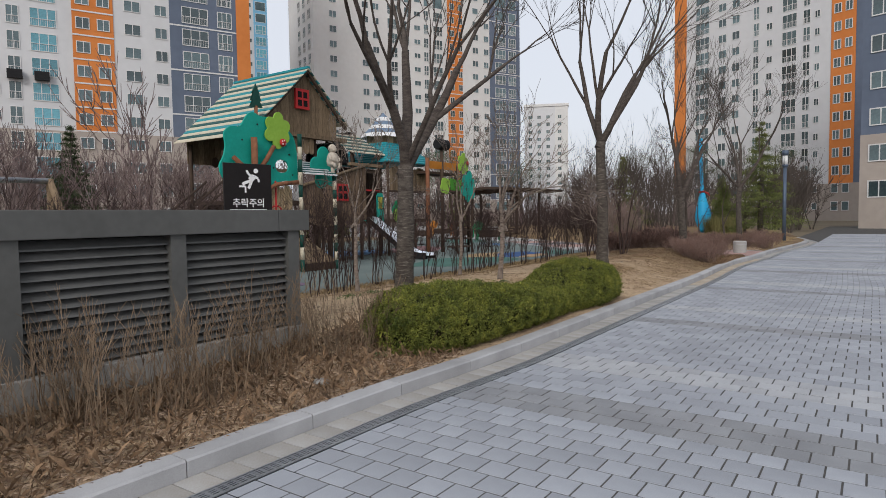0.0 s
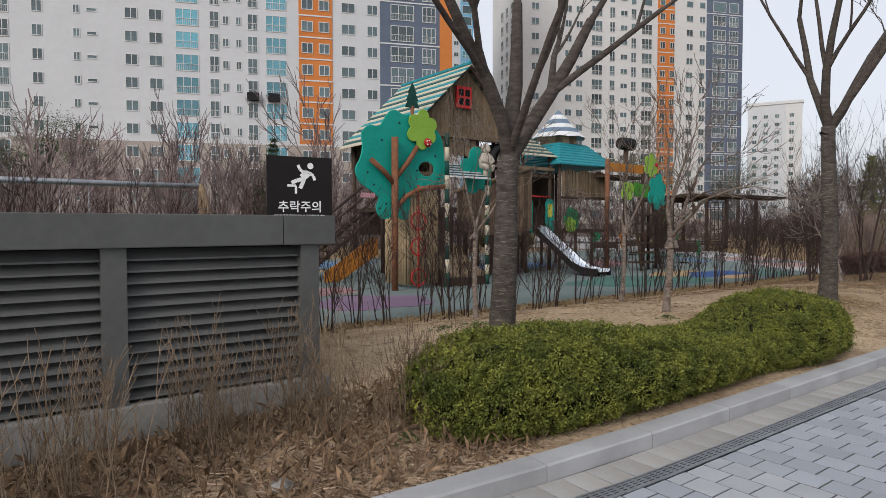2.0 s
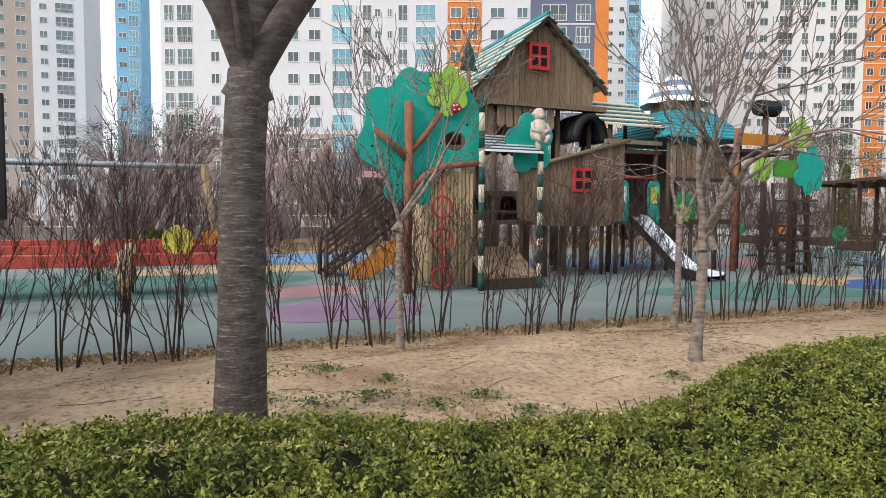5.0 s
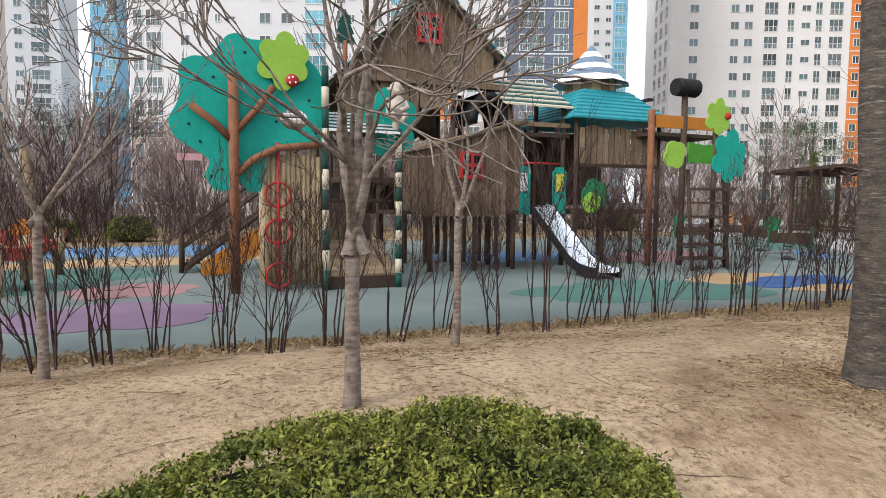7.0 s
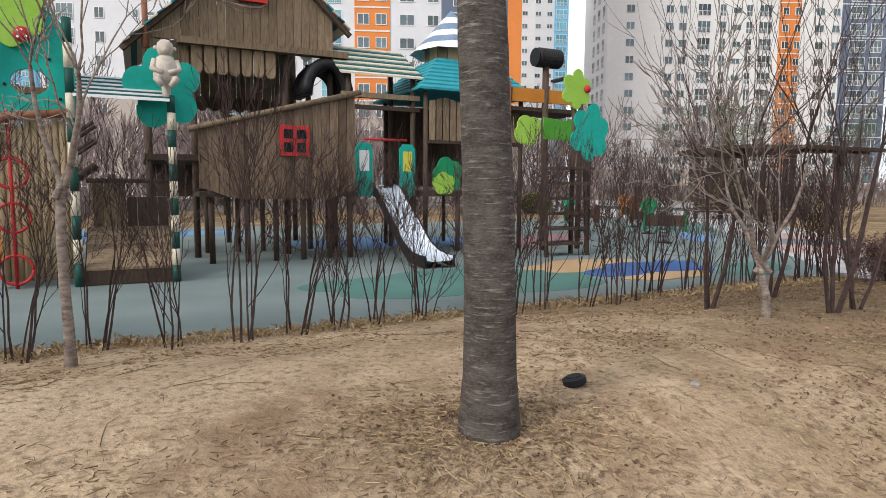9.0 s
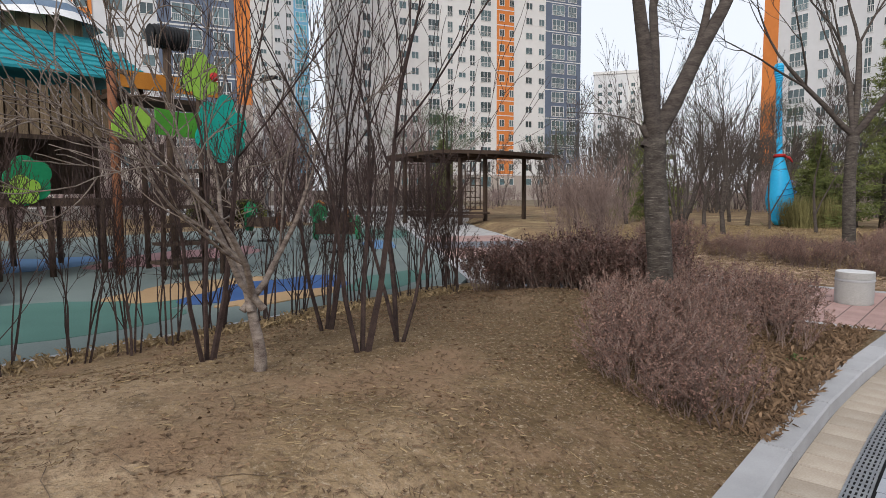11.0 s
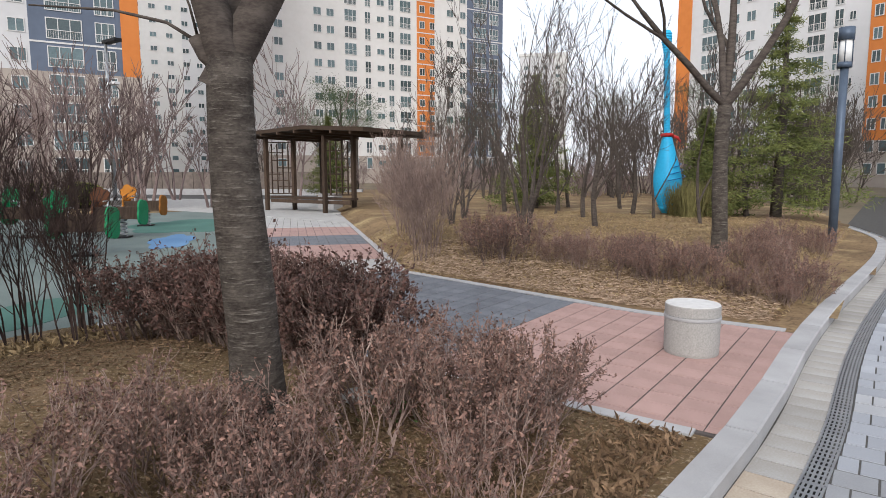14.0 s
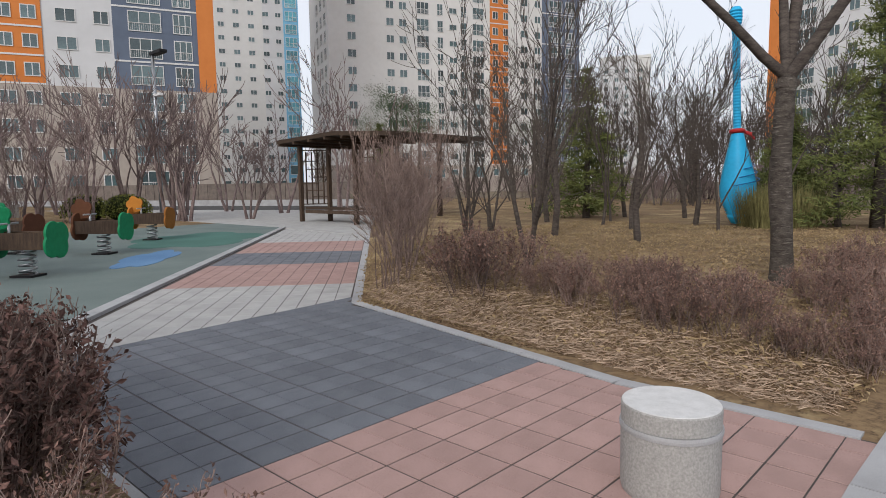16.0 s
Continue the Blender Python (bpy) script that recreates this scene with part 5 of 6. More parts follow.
def playhouse():
    top = thing("playhouse", "wooden play house with a striped gable roof on posts", "play house", pose(-12.5, 14.5, 0.13))
    ya, za, sl = 14.80, 6.20, 0.955

    def roof_z(t):
        return za - 0.10 - abs(t - ya) * sl

    planks_yz(top, -11.74, 12.75, 16.2, 4.12, roof_z, WOOD, 0.16)
    planks_yz(top, -11.74, 12.72, 13.5, 3.3, 4.1, WOOD, 0.16)
    planks_yz(top, -15.0, 12.75, 16.2, 3.3, roof_z, WOOD, 0.2)
    slats_roof(top, (0, 12.42, 3.93), (0, ya, za), -11.5, -15.2, [CREAM, SLAT_G, CREAM, SLAT_T], 0.16)
    slats_roof(top, (0, 16.50, 4.60), (0, ya, za), -11.5, -15.2, [CREAM, SLAT_G, CREAM, SLAT_T], 0.16)
    box("ridge_board", (-15.2, ya - 0.06, za), (-11.5, ya + 0.06, za + 0.07), SLAT_T, top)
    for s, e in ((-1, 2.4), (1, 1.72)):
        V, F = [], []
        tube(V, F, [(-11.6, ya, za - 0.07), (-11.6, ya + s * e, za - 0.07 - e * sl)], [0.06, 0.06], 4)
        part("barge_board", geo("barge_board", V, F, WOOD_D), top)
    box("gable_beam", (-11.72, 13.3, 4.03), (-11.5, 16.45, 4.15), WOOD, top)
    for k in range(7):
        yy = 13.62 + k * 0.22
        V, F = [], []
        out = [(-0.09, 0.5), (-0.09, 0.06), (-0.05, 0.0), (0.05, 0.0), (0.09, 0.06), (0.09, 0.5)]
        board("valance_board", out, 0.03, WOOD, top, facing(-11.62, yy, 3.54))
    for k in range(9):
        yy = 13.7 + k * 0.28
        board("scallop", blob(0.15, 0.17, 2, 0.2, 16), 0.03, WOOD_D, top, facing(-14.9, yy, 3.4))
    for xx, yy, zz in ((-11.8, 12.78, 3.9), (-11.8, 13.55, 4.1), (-11.8, 15.25, 4.1), (-11.8, 16.15, 4.3), (-14.9, 12.8, 3.9), (-14.9, 14.5, 4.1), (-14.9, 16.1, 4.2), (-13.4, 16.1, 4.2), (-13.2, 12.8, 3.6)):
        rod("post", (xx, yy, 0.13), (xx, yy, zz), 0.06, WOOD_D, top)
    box("deck", (-15.0, 12.7, 1.95), (-11.7, 16.2, 2.06), WOOD_D, top)
    # added back planks; dark wood stands for the shaded interior under the deck
    planks_yz(top, -14.5, 12.75, 16.1, 1.25, 2.0, WOOD_D, 0.2)
    win = box("gable_window", (-11.72, 14.36, 4.93), (-11.64, 14.92, 5.56), RED, top, "red window frame", 0.01)
    for a, b in ((14.44, 14.60), (14.67, 14.83)):
        for c, d in ((5.02, 5.21), (5.28, 5.47)):
            part("pane", geo("pane", *quad_box((-11.66, a, c), (-11.632, b, d)), DARK), win)
    # hull wall
    def hull_top(t):
        return 2.42 + (t - 13.5) * 0.27

    def hull_low(t):
        return 1.26 + 0.20 * smooth(14.2, 13.4, t) + 0.18 * smooth(15.7, 16.3, t)

    planks_yz(top, -10.5, 13.5, 16.25, hull_low, hull_top, WOOD_H, 0.165)
    rod("hull_rail", (-10.47, 13.35, 2.42), (-10.47, 16.35, 3.23), 0.05, WOOD, top)
    hw = box("hull_window", (-10.5, 14.85, 2.02), (-10.45, 15.38, 2.56), RED, top, "red hull window frame", 0.01)
    for a, b in ((14.92, 15.08), (15.15, 15.31)):
        for c, d in ((2.09, 2.26), (2.33, 2.49)):
            part("pane", geo("pane", *quad_box((-10.46, a, c), (-10.443, b, d)), DARK), hw)
    for yy in (13.7, 14.3, 14.8, 15.3, 15.8, 16.2):
        rod("prop", (-10.7, yy, 0.13), (-10.7, yy, 1.5), 0.05, WOOD_D, top)
        rod("prop", (-12.6, yy + 0.1, 0.13), (-12.6, yy + 0.1, 1.95), 0.05, WOOD_D, top)
    box("hull_deck", (-11.7, 13.5, 1.3), (-10.53, 16.25, 1.38), WOOD_D, top)
    # porch
    for k in range(9):
        x, z = -8.74 - k * 0.107, 0.37 + k * 0.056
        V = [(x - dx, yy, z + dz) for yy in (11.88, 13.0) for dx, dz in ((0, -0.035), (0.101, 0.018), (0.101, 0.053), (0, 0.0))]
        part("porch_board", geo("porch_board", V, [(0, 1, 2, 3), (7, 6, 5, 4), (0, 4, 5, 1), (1, 5, 6, 2), (2, 6, 7, 3), (3, 7, 4, 0)], WOOD), top)
    box("porch_skirt", (-8.80, 11.86, 0.14), (-8.745, 13.0, 0.33), WOOD_D, top)
    for yy in (11.9, 12.92):
        V = [(x, y2, z) for y2 in (yy, yy + 0.06) for x, z in ((-8.81, 0.14), (-8.81, 0.31), (-9.7, 0.78), (-9.7, 0.14))]
        part("porch_side", geo("porch_side", V, [(3, 2, 1, 0), (4, 5, 6, 7), (0, 1, 5, 4), (1, 2, 6, 5), (2, 3, 7, 6), (3, 0, 4, 7)], WOOD_D), top)
    for yy, hi in ((11.82, 3.62), (13.02, 2.72)):
        n = 11
        for k in range(n):
            a, b = 0.13 + (hi - 0.13) * k / n, 0.13 + (hi - 0.13) * (k + 1) / n
            rod("post_band", (-8.74, yy, a), (-8.74, yy, b), 0.055, (PINE_P, CREAM)[k % 2], top)
    slats_roof(top, (-8.6, 0, 2.62), (-9.5, 0, 3.02), 11.86, 13.0, [WHITE, SLAT_G], 0.09, "awning_slat", "y")
    planks_yz(top, -9.9, 11.95, 12.4, 0.3, 1.55, WOOD, 0.15)
    planks_yz(top, -10.4, 12.4, 13.0, 0.56, 1.3, WOOD_D, 0.15)
    rod("porch_rail", (-9.6, 11.9, 1.55), (-9.6, 13.0, 1.55), 0.035, WOOD_D, top)
    for k in range(11):
        yy = 10.98 + k * 0.078
        rod("palisade_log", (-9.05 - 0.02 * (k % 3), yy, 0.2), (-9.05, yy, 2.30 + 0.06 * math.sin(k * 1.7)), 0.038, WOOD_Y, top, 8)
    for k in range(10):
        rod("palisade_log", (-9.15 - k * 0.09, 10.96, 0.2), (-9.15 - k * 0.09, 10.96, 2.2 + 0.05 * math.cos(k)), 0.038, WOOD_Y, top, 8)
    # side steps
    for xx in (-12.0, -12.8):
        rod("stringer", (xx, 9.7, 0.2), (xx, 11.9, 1.85), 0.05, WOOD_D, top)
        rod("stair_rail", (xx, 9.65, 0.9), (xx, 11.9, 2.6), 0.035, WOOD_D, top)
        rod("stair_rail", (xx, 9.65, 0.6), (xx, 11.9, 2.3), 0.03, WOOD_D, top)
        rod("stair_post", (xx, 9.65, 0.13), (xx, 9.65, 1.0), 0.05, WOOD_D, top)
    for k in range(9):
        box("tread", (-12.8, 9.72 + k * 0.24, 0.30 + k * 0.18), (-12.0, 9.98 + k * 0.24, 0.335 + k * 0.18), WOOD_D, top)
    board("slide_side", [(-0.75, 0.0), (-0.75, 0.22), (0.55, 1.05), (0.75, 1.05), (0.75, 0.65), (-0.35, 0.0)], 0.04, ORANGE, top, facing(-11.3, 10.75, 0.15), "orange side board")
    board("leaf_board", blob(0.50, 0.55, 5, 0.34, 60, 0.4, 5), 0.03, TEAL, top, facing(-9.02, 12.95, 2.85), "teal leaf-shaped board")
    for p, q in (((-11.6, 12.79, 3.9), (-11.6, 12.79, 4.78)),):
        rod("roof_pole", p, q, 0.05, WOOD_B, top)
    tree = [(-0.05, 0), (-0.22, 0.0), (-0.12, 0.19), (-0.18, 0.19), (-0.09, 0.39), (-0.13, 0.39), (0, 0.66), (0.13, 0.39), (0.09, 0.39), (0.18, 0.19), (0.12, 0.19), (0.22, 0.0), (0.05, 0)]
    board("roof_tree", tree, 0.05, PINE_P, top, facing(-11.6, 12.79, 4.74), "dark green cut-out fir")
    settle(top)


def quad_box(a, b):
    V, F = [], []
    bx(V, F, a, b)
    return V, F


playhouse()


def monkey():
    V, F = [], []
    lathe(V, F, [(0.055, 0.0), (0.06, 0.22)], 12)
    lathe(V, F, [(0.06, 0.20), (0.14, 0.24), (0.165, 0.34), (0.15, 0.46), (0.11, 0.56), (0.06, 0.60)], 14)
    lathe(V, F, [(0.02, 0.57), (0.08, 0.60), (0.11, 0.67), (0.10, 0.75), (0.05, 0.80), (0.01, 0.81)], 14)
    lathe(V, F, [(0.01, 0.60), (0.05, 0.62), (0.055, 0.67), (0.01, 0.70)], 10, (0.09, 0, 0))
    for s in (-1, 1):
        tube(V, F, [(0.02, s * 0.13, 0.52), (0.08, s * 0.17, 0.40), (0.16, s * 0.04, 0.34)], [0.045, 0.04, 0.035], 7)
        tube(V, F, [(0.02, s * 0.08, 0.28), (0.17, s * 0.12, 0.26), (0.16, s * 0.05, 0.16)], [0.06, 0.05, 0.04], 7)
        lathe(V, F, [(0.005, -0.03), (0.03, -0.02), (0.03, 0.02), (0.005, 0.03)], 8, (0.0, s * 0.115, 0.69))
    ob = part("monkey_statue", geo("monkey_statue", V, F, STATUE, smooth=True), None, pose(-8.74, 12.97, 2.66))
    tagged(ob, "pale weathered seated monkey figure on a post", "statue")


monkey()


def tree_panel():
    top = thing("tree_panel", "large teal tree-shaped climbing board on a brown log trunk", "play panel", pose(-8.9, 10.46, 0.13))
    hole = [(0.62 + 0.22 * math.cos(t / 18 * 2 * math.pi), -0.05 + 0.17 * math.sin(t / 18 * 2 * math.pi)) for t in range(18)]
    lobes = [(0.0, 1.10), (0.38, 1.10), (0.55, 0.85), (0.72, 0.93), (1.0, 0.72), (1.10, 0.35), (1.12, -0.2), (1.08, -0.45), (0.85, -0.40), (0.6, -0.42), (0.35, -0.5), (0.2, -0.62), (0.12, -1.12), (-0.05, -1.18), (-0.2, -1.05),
             (-0.35, -1.15), (-0.55, -1.16), (-0.68, -0.95), (-0.62, -0.72), (-0.85, -0.55), (-1.08, -0.40), (-1.17, -0.15), (-1.05, 0.1), (-1.0, 0.35), (-1.02, 0.62), (-0.85, 0.78), (-0.6, 0.80), (-0.48, 0.95), (-0.35, 1.12), (-0.18, 1.17)]
    fine = []
    n = len(lobes)
    for k in range(n):
        p0, p1, p2, p3 = (Vector(lobes[(k + j - 1) % n]) for j in range(4))
        for s in range(4):
            t = s / 4
            fine.append(tuple(0.5 * ((2 * p1) + (p2 - p0) * t + (2 * p0 - 5 * p1 + 4 * p2 - p3) * t * t + (3 * p1 - p0 - 3 * p2 + p3) * t ** 3)))
    board("crown_board", fine, 0.04, TEAL, top, facing(-8.92, 10.75, 2.85), "teal board with cut edges", [hole])
    for k, (yy, zz) in enumerate(((9.95, 2.9), (10.0, 2.4), (10.2, 3.35), (10.65, 3.75), (10.75, 2.2), (11.1, 2.75), (9.85, 2.65), (10.3, 2.0), (11.6, 3.1), (11.7, 2.6), (10.9, 3.5), (10.15, 1.9))):
        rod("bolt", (-8.905, yy, zz), (-8.885, yy, zz), 0.022, BLACK, top, 8)
    rod("trunk", (-8.80, 10.46, 0.13), (-8.80, 10.47, 3.42), 0.075, WOOD_B, top, 14)
    for name, pts in (("branch", [(-8.80, 10.45, 2.42), (-8.80, 10.2, 2.68), (-8.80, 9.88, 2.92)]), ("branch", [(-8.80, 10.48, 2.55), (-8.80, 10.8, 2.9), (-8.80, 11.05, 3.26)]), ("branch", [(-8.80, 10.5, 1.92), (-8.80, 10.75, 2.16), (-8.80, 11.1, 2.34), (-8.78, 11.8, 2.42)])):
        V, F = [], []
        tube(V, F, pts, [0.055] * len(pts), 10)
        part(name, geo(name, V, F, WOOD_B, smooth=True), top)
    board("leaf", blob(0.42, 0.44, 6, 0.34, 60, 0.2, 3), 0.03, LIME, top, facing(-8.84, 11.22, 3.66), "lime green leaf board")
    V, F = [], []
    lathe(V, F, [(0.10, 0), (0.095, 0.03), (0.06, 0.06), (0.01, 0.07)], 14)
    bug = part("ladybird", geo("ladybird", V, F, RED, smooth=True), top, pose(-8.80, 11.33, 3.37, 0, 90, 0))
    for yy, zz in ((-0.04, 0.04), (0.045, 0.03), (0.0, -0.045), (-0.05, -0.03)):
        V, F = [], []
        lathe(V, F, [(0.018, 0.0), (0.014, 0.012)], 8, (zz, yy, 0.055))
        part("spot", geo("spot", V, F, SIGNW), bug)
    box("plaque", (-8.895, 9.68, 2.12), (-8.88, 10.02, 2.22), mat("pink_plaque", (0.55, 0.30, 0.33)), top)
    box("bird_box", (-9.05, 11.2, 2.66), (-8.93, 11.58, 2.74), WOOD, top)
    settle(top)


tree_panel()


def ring_ladder():
    top = thing("ring_ladder", "red steel pole with three climbing rings", "play equipment", pose(-8.85, 11.11, 0.13))
    rod("pole", (0, 0, 0), (0, 0, 2.3), 0.022, RED, top)
    for z in (1.50, 0.93, 0.25):
        V, F = [], []
        pts = [(0.0, 0.19 * math.cos(t / 24 * 6.2832), z + 0.19 * math.sin(t / 24 * 6.2832)) for t in range(25)]
        tube(V, F, pts, [0.02] * 25, 8)
        part("ring", geo("ring", V, F, RED, smooth=True), top)


ring_ladder()


def slide():
    top = thing("slide", "stainless steel slide with dark sides and teal panels", "slide", pose(-9.8, 17.05, 0.13))
    c = [(-11.2, 1.46), (-10.9, 1.40), (-10.0, 0.80), (-9.45, 0.42), (-9.1, 0.29), (-8.75, 0.25), (-8.5, 0.25)]
    V, F = [], []
    for x, z in c:
        for dy, dz in ((-0.25, 0.09), (-0.23, 0.02), (-0.14, 0.0), (0.14, 0.0), (0.23, 0.02), (0.25, 0.09)):
            V.append((x, 17.05 + dy, z + dz))
    for k in range(len(c) - 1):
        for j in range(5):
            a = k * 6 + j
            F.append((a, a + 6, a + 7, a + 1))
    part("chute", geo("chute", V, F, SLIDE, smooth=True), top, None, "polished steel chute")
    for s in (-1, 1):
        V, F = [], []
        n = len(c)
        for x, z in c:
            for dy, dz in ((0.255, 0.095), (0.255, -0.10), (0.285, -0.10), (0.285, 0.095)):
                V.append((x, 17.05 + s * dy, z + dz))
        for k in range(n - 1):
            for j in range(4):
                a, b = k * 4 + j, k * 4 + (j + 1) % 4
                F.append((a, b, b + 4, a + 4))
        F += [(0, 1, 2, 3), tuple(range(4 * n - 4, 4 * n))]
        part("side_wall", geo("side_wall", V, F, BLACK), top)
        board("side_panel", [(-0.17, -0.52), (0.17, -0.52), (0.17, 0.42), (0.10, 0.52), (-0.10, 0.52), (-0.17, 0.42)], 0.03, TEAL, top, facing(-11.0, 17.05 + s * 0.46, 1.82))
        box("panel_sheet", (-10.985, 17.05 + s * 0.46 - 0.1, 1.80), (-10.975, 17.05 + s * 0.46 + 0.1, 2.2), WHITE if s < 0 else YELLOW, top)
    rod("bar", (-11.0, 16.6, 2.42), (-11.0, 17.5, 2.42), 0.025, RED, top)
    rod("foot", (-8.7, 17.05, 0.13), (-8.7, 17.05, 0.25), 0.05, BLACK, top)
    box("platform", (-12.4, 16.4, 1.32), (-11.15, 17.8, 1.42), WOOD_D, top)
    for xx, yy in ((-11.2, 16.35), (-11.2, 17.72), (-12.4, 16.4), (-12.4, 17.7)):
        rod("post", (xx, yy, 0.13), (xx, yy, 3.75 if xx > -12 else 4.2), 0.055, WOOD_D, top)
    slats_roof(top, (-11.02, 0, 3.66), (-12.35, 0, 4.44), 16.15, 17.9, [CREAM, SLAT_G], 0.14, "roof_slat", "y")
    box("cross_beam", (-11.24, 16.2, 3.24), (-11.12, 17.85, 3.34), WOOD, top)
    box("cross_beam", (-11.24, 16.2, 3.02), (-11.14, 17.85, 3.10), WOOD_D, top)
    V, F = [], []
    for k in range(5):
        pts = [(-12.5 + k * 0.22, 16.05 + 0.42 * math.cos(t / 12 * math.pi), 3.3 + 0.62 * math.sin(t / 12 * math.pi)) for t in range(13)]
        tube(V, F, pts, [0.12] * 13, 8)
    part("tunnel", geo("tunnel", V, F, BLACK, smooth=True), top, None, "black ribbed crawl tunnel")
    settle(top)


slide()


def cabin():
    cx, cy = -12.1, 19.05
    top = thing("lookout_cabin", "wooden lookout cabin with a teal hip roof and striped cone", "play house", pose(cx, cy, 0.13))
    for k in range(8):
        t = k / 8
        h0, h1 = 1.38 - 0.72 * t, 1.38 - 0.72 * (t + 0.155)
        z0 = 3.44 + 0.76 * t
        V = [(cx + sx * h, cy + sy * h, z) for h, z in ((h0, z0), (h0, z0 + 0.045), (h1, z0 + 0.125)) for sx, sy in ((-1, -1), (1, -1), (1, 1), (-1, 1))]
        F = [(3, 2, 1, 0)] + [(4 * r + j, 4 * r + (j + 1) % 4, 4 * r + 4 + (j + 1) % 4, 4 * r + 4 + j) for r in range(2) for j in range(4)] + [(8, 9, 10, 11)]
        part("roof_slat", geo("roof_slat", V, F, SLAT_T), top)
    for k in range(16):
        a = 2 * math.pi * k / 16
        V, F = [], []
        bx(V, F, (-0.11, -0.02, 4.15), (0.11, 0.02, 4.56))
        part("drum_plank", geo("drum_plank", V, F, WOOD_Y if k % 2 else WOOD), top, Matrix.Translation((cx, cy, 0)) @ Matrix.Rotation(a, 4, "Z") @ Matrix.Translation((0, -0.58, 0)))
    prof = [(0.90, 4.47), (0.72, 4.62), (0.57, 4.78), (0.44, 4.93), (0.31, 5.09), (0.17, 5.25), (0.02, 5.42)]
    for k in range(6):
        V, F = [], []
        for r, z in (prof[k], prof[k + 1]):
            for j in range(16):
                a = 2 * math.pi * j / 16
                w = r * (1 + (0.05 if j % 2 else 0)) * (1.0 if k else 1.0)
                V.append((cx + w * math.cos(a), cy + w * math.sin(a), z - (0.04 if (j % 2 and k == 0 and r > 0.8) else 0)))
        F = [(j, (j + 1) % 16, 16 + (j + 1) % 16, 16 + j) for j in range(16)]
        part("cone_stripe", geo("cone_stripe", V, F, (WHITE, STRIPE)[k % 2]), top)
    planks_yz(top, -10.9, 17.95, 20.15, 2.45, lambda t: 3.28 + 0.04 * math.sin(t * 9), WOOD, 0.16, 0.03, name="picket")
    planks_yz(top, -13.3, 17.95, 20.15, 1.5, 3.4, WOOD_D, 0.2)
    box("floor", (-13.3, 17.85, 1.3), (-10.9, 20.2, 1.42), WOOD_D, top)
    box("rail", (-10.98, 17.9, 2.38), (-10.9, 20.2, 2.46), WOOD_D, top)
    for xx in (-10.95, -13.25):
        for yy in (17.9, 18.65, 19.45, 20.2):
            rod("post", (xx, yy, 0.13), (xx, yy, 3.5 if yy in (17.9, 20.2) else 1.3), 0.05, WOOD_D, top)
    board("flower_board", blob(0.36, 0.40, 5, 0.22, 50, 0.1, 9), 0.03, GREEN, top, facing(-10.85, 18.35, 1.72), "green flower board")
    board("flower_board", blob(0.26, 0.24, 5, 0.25, 50, 0.5, 10), 0.03, LIME, top, facing(-10.81, 18.25, 1.56))
    settle(top)
    # bridge and steps
    top = thing("play_bridge", "raised play bridge with an orange board and posts", "play equipment", pose(-10.4, 20.9, 0.13))
    box("side_board", (-10.42, 19.6, 3.28), (-10.36, 21.4, 3.56), ORANGE, top)
    box("deck", (-11.4, 19.5, 3.10), (-10.42, 21.5, 3.18), WOOD_D, top)
    rod("post", (-10.38, 19.5, 0.13), (-10.38, 19.5, 3.66), 0.075, WOOD_B, top)
    rod("post", (-10.40, 20.45, 0.13), (-10.40, 20.45, 4.05), 0.07, WOOD_D, top)
    rod("post", (-10.40, 21.4, 0.13), (-10.40, 21.4, 3.5), 0.06, WOOD_D, top)
    V, F = [], []
    prof = []
    for k in range(13):
        prof += [(0.205 if k not in (0, 12) else 0.15, -0.31 + k * 0.0517), (0.19, -0.31 + k * 0.0517 + 0.026)]
    lathe(V, F, prof, 18)
    part("barrel", geo("barrel", V, F, BLACK), top, pose(-10.4, 20.5, 4.22, 90, 0, 0), "dark ribbed barrel")
    board("leaf", blob(0.36, 0.40, 6, 0.34, 60, 0.2, 13), 0.03, LIME, top, facing(-9.52, 20.6, 3.45), "lime leaf board")
    V, F = [], []
    lathe(V, F, [(0.08, 0), (0.075, 0.03), (0.01, 0.06)], 12)
    part("ladybird", geo("ladybird", V, F, RED, smooth=True), top, pose(-9.49, 20.83, 3.48, 0, 90, 0))
    board("leaf", blob(0.50, 0.60, 6, 0.34, 60, 0.5, 14), 0.03, TEAL, top, facing(-9.55, 21.0, 2.6), "teal leaf board")
    board("leaf", blob(0.30, 0.32, 4, 0.24, 60, 0.5, 15), 0.03, LIME, top, facing(-9.56, 19.45, 2.6), "lime leaf board")
    board("green_panel", [(-0.35, -0.2), (0.33, -0.23), (0.36, 0.2), (0.1, 0.17), (-0.35, 0.22)], 0.03, mat("leaf_green_board", (0.07, 0.26, 0.03), (0.05, 0.2, 0.025), 0.5), top, facing(-9.6, 20.2, 2.66), "leaf-green panel")
    for xx in (-9.6, -9.58):
        rod("leaf_post", (xx, 20.6 if xx < -9.59 else 21.0, 0.13), (xx, 20.6 if xx < -9.59 else 21.0, 3.2), 0.05, WOOD_D, top)
    for k in range(6):
        box("step", (-9.7, 19.7 + k * 0.05, 0.35 + k * 0.3), (-9.2 - k * 0.0, 20.6 + k * 0.05, 0.40 + k * 0.3), WOOD_D, top)
    for yy in (19.7, 20.7):
        rod("step_rail", (-9.2, yy, 0.13), (-9.75, yy + 0.3, 2.3), 0.04, WOOD_D, top)
    settle(top)


cabin()


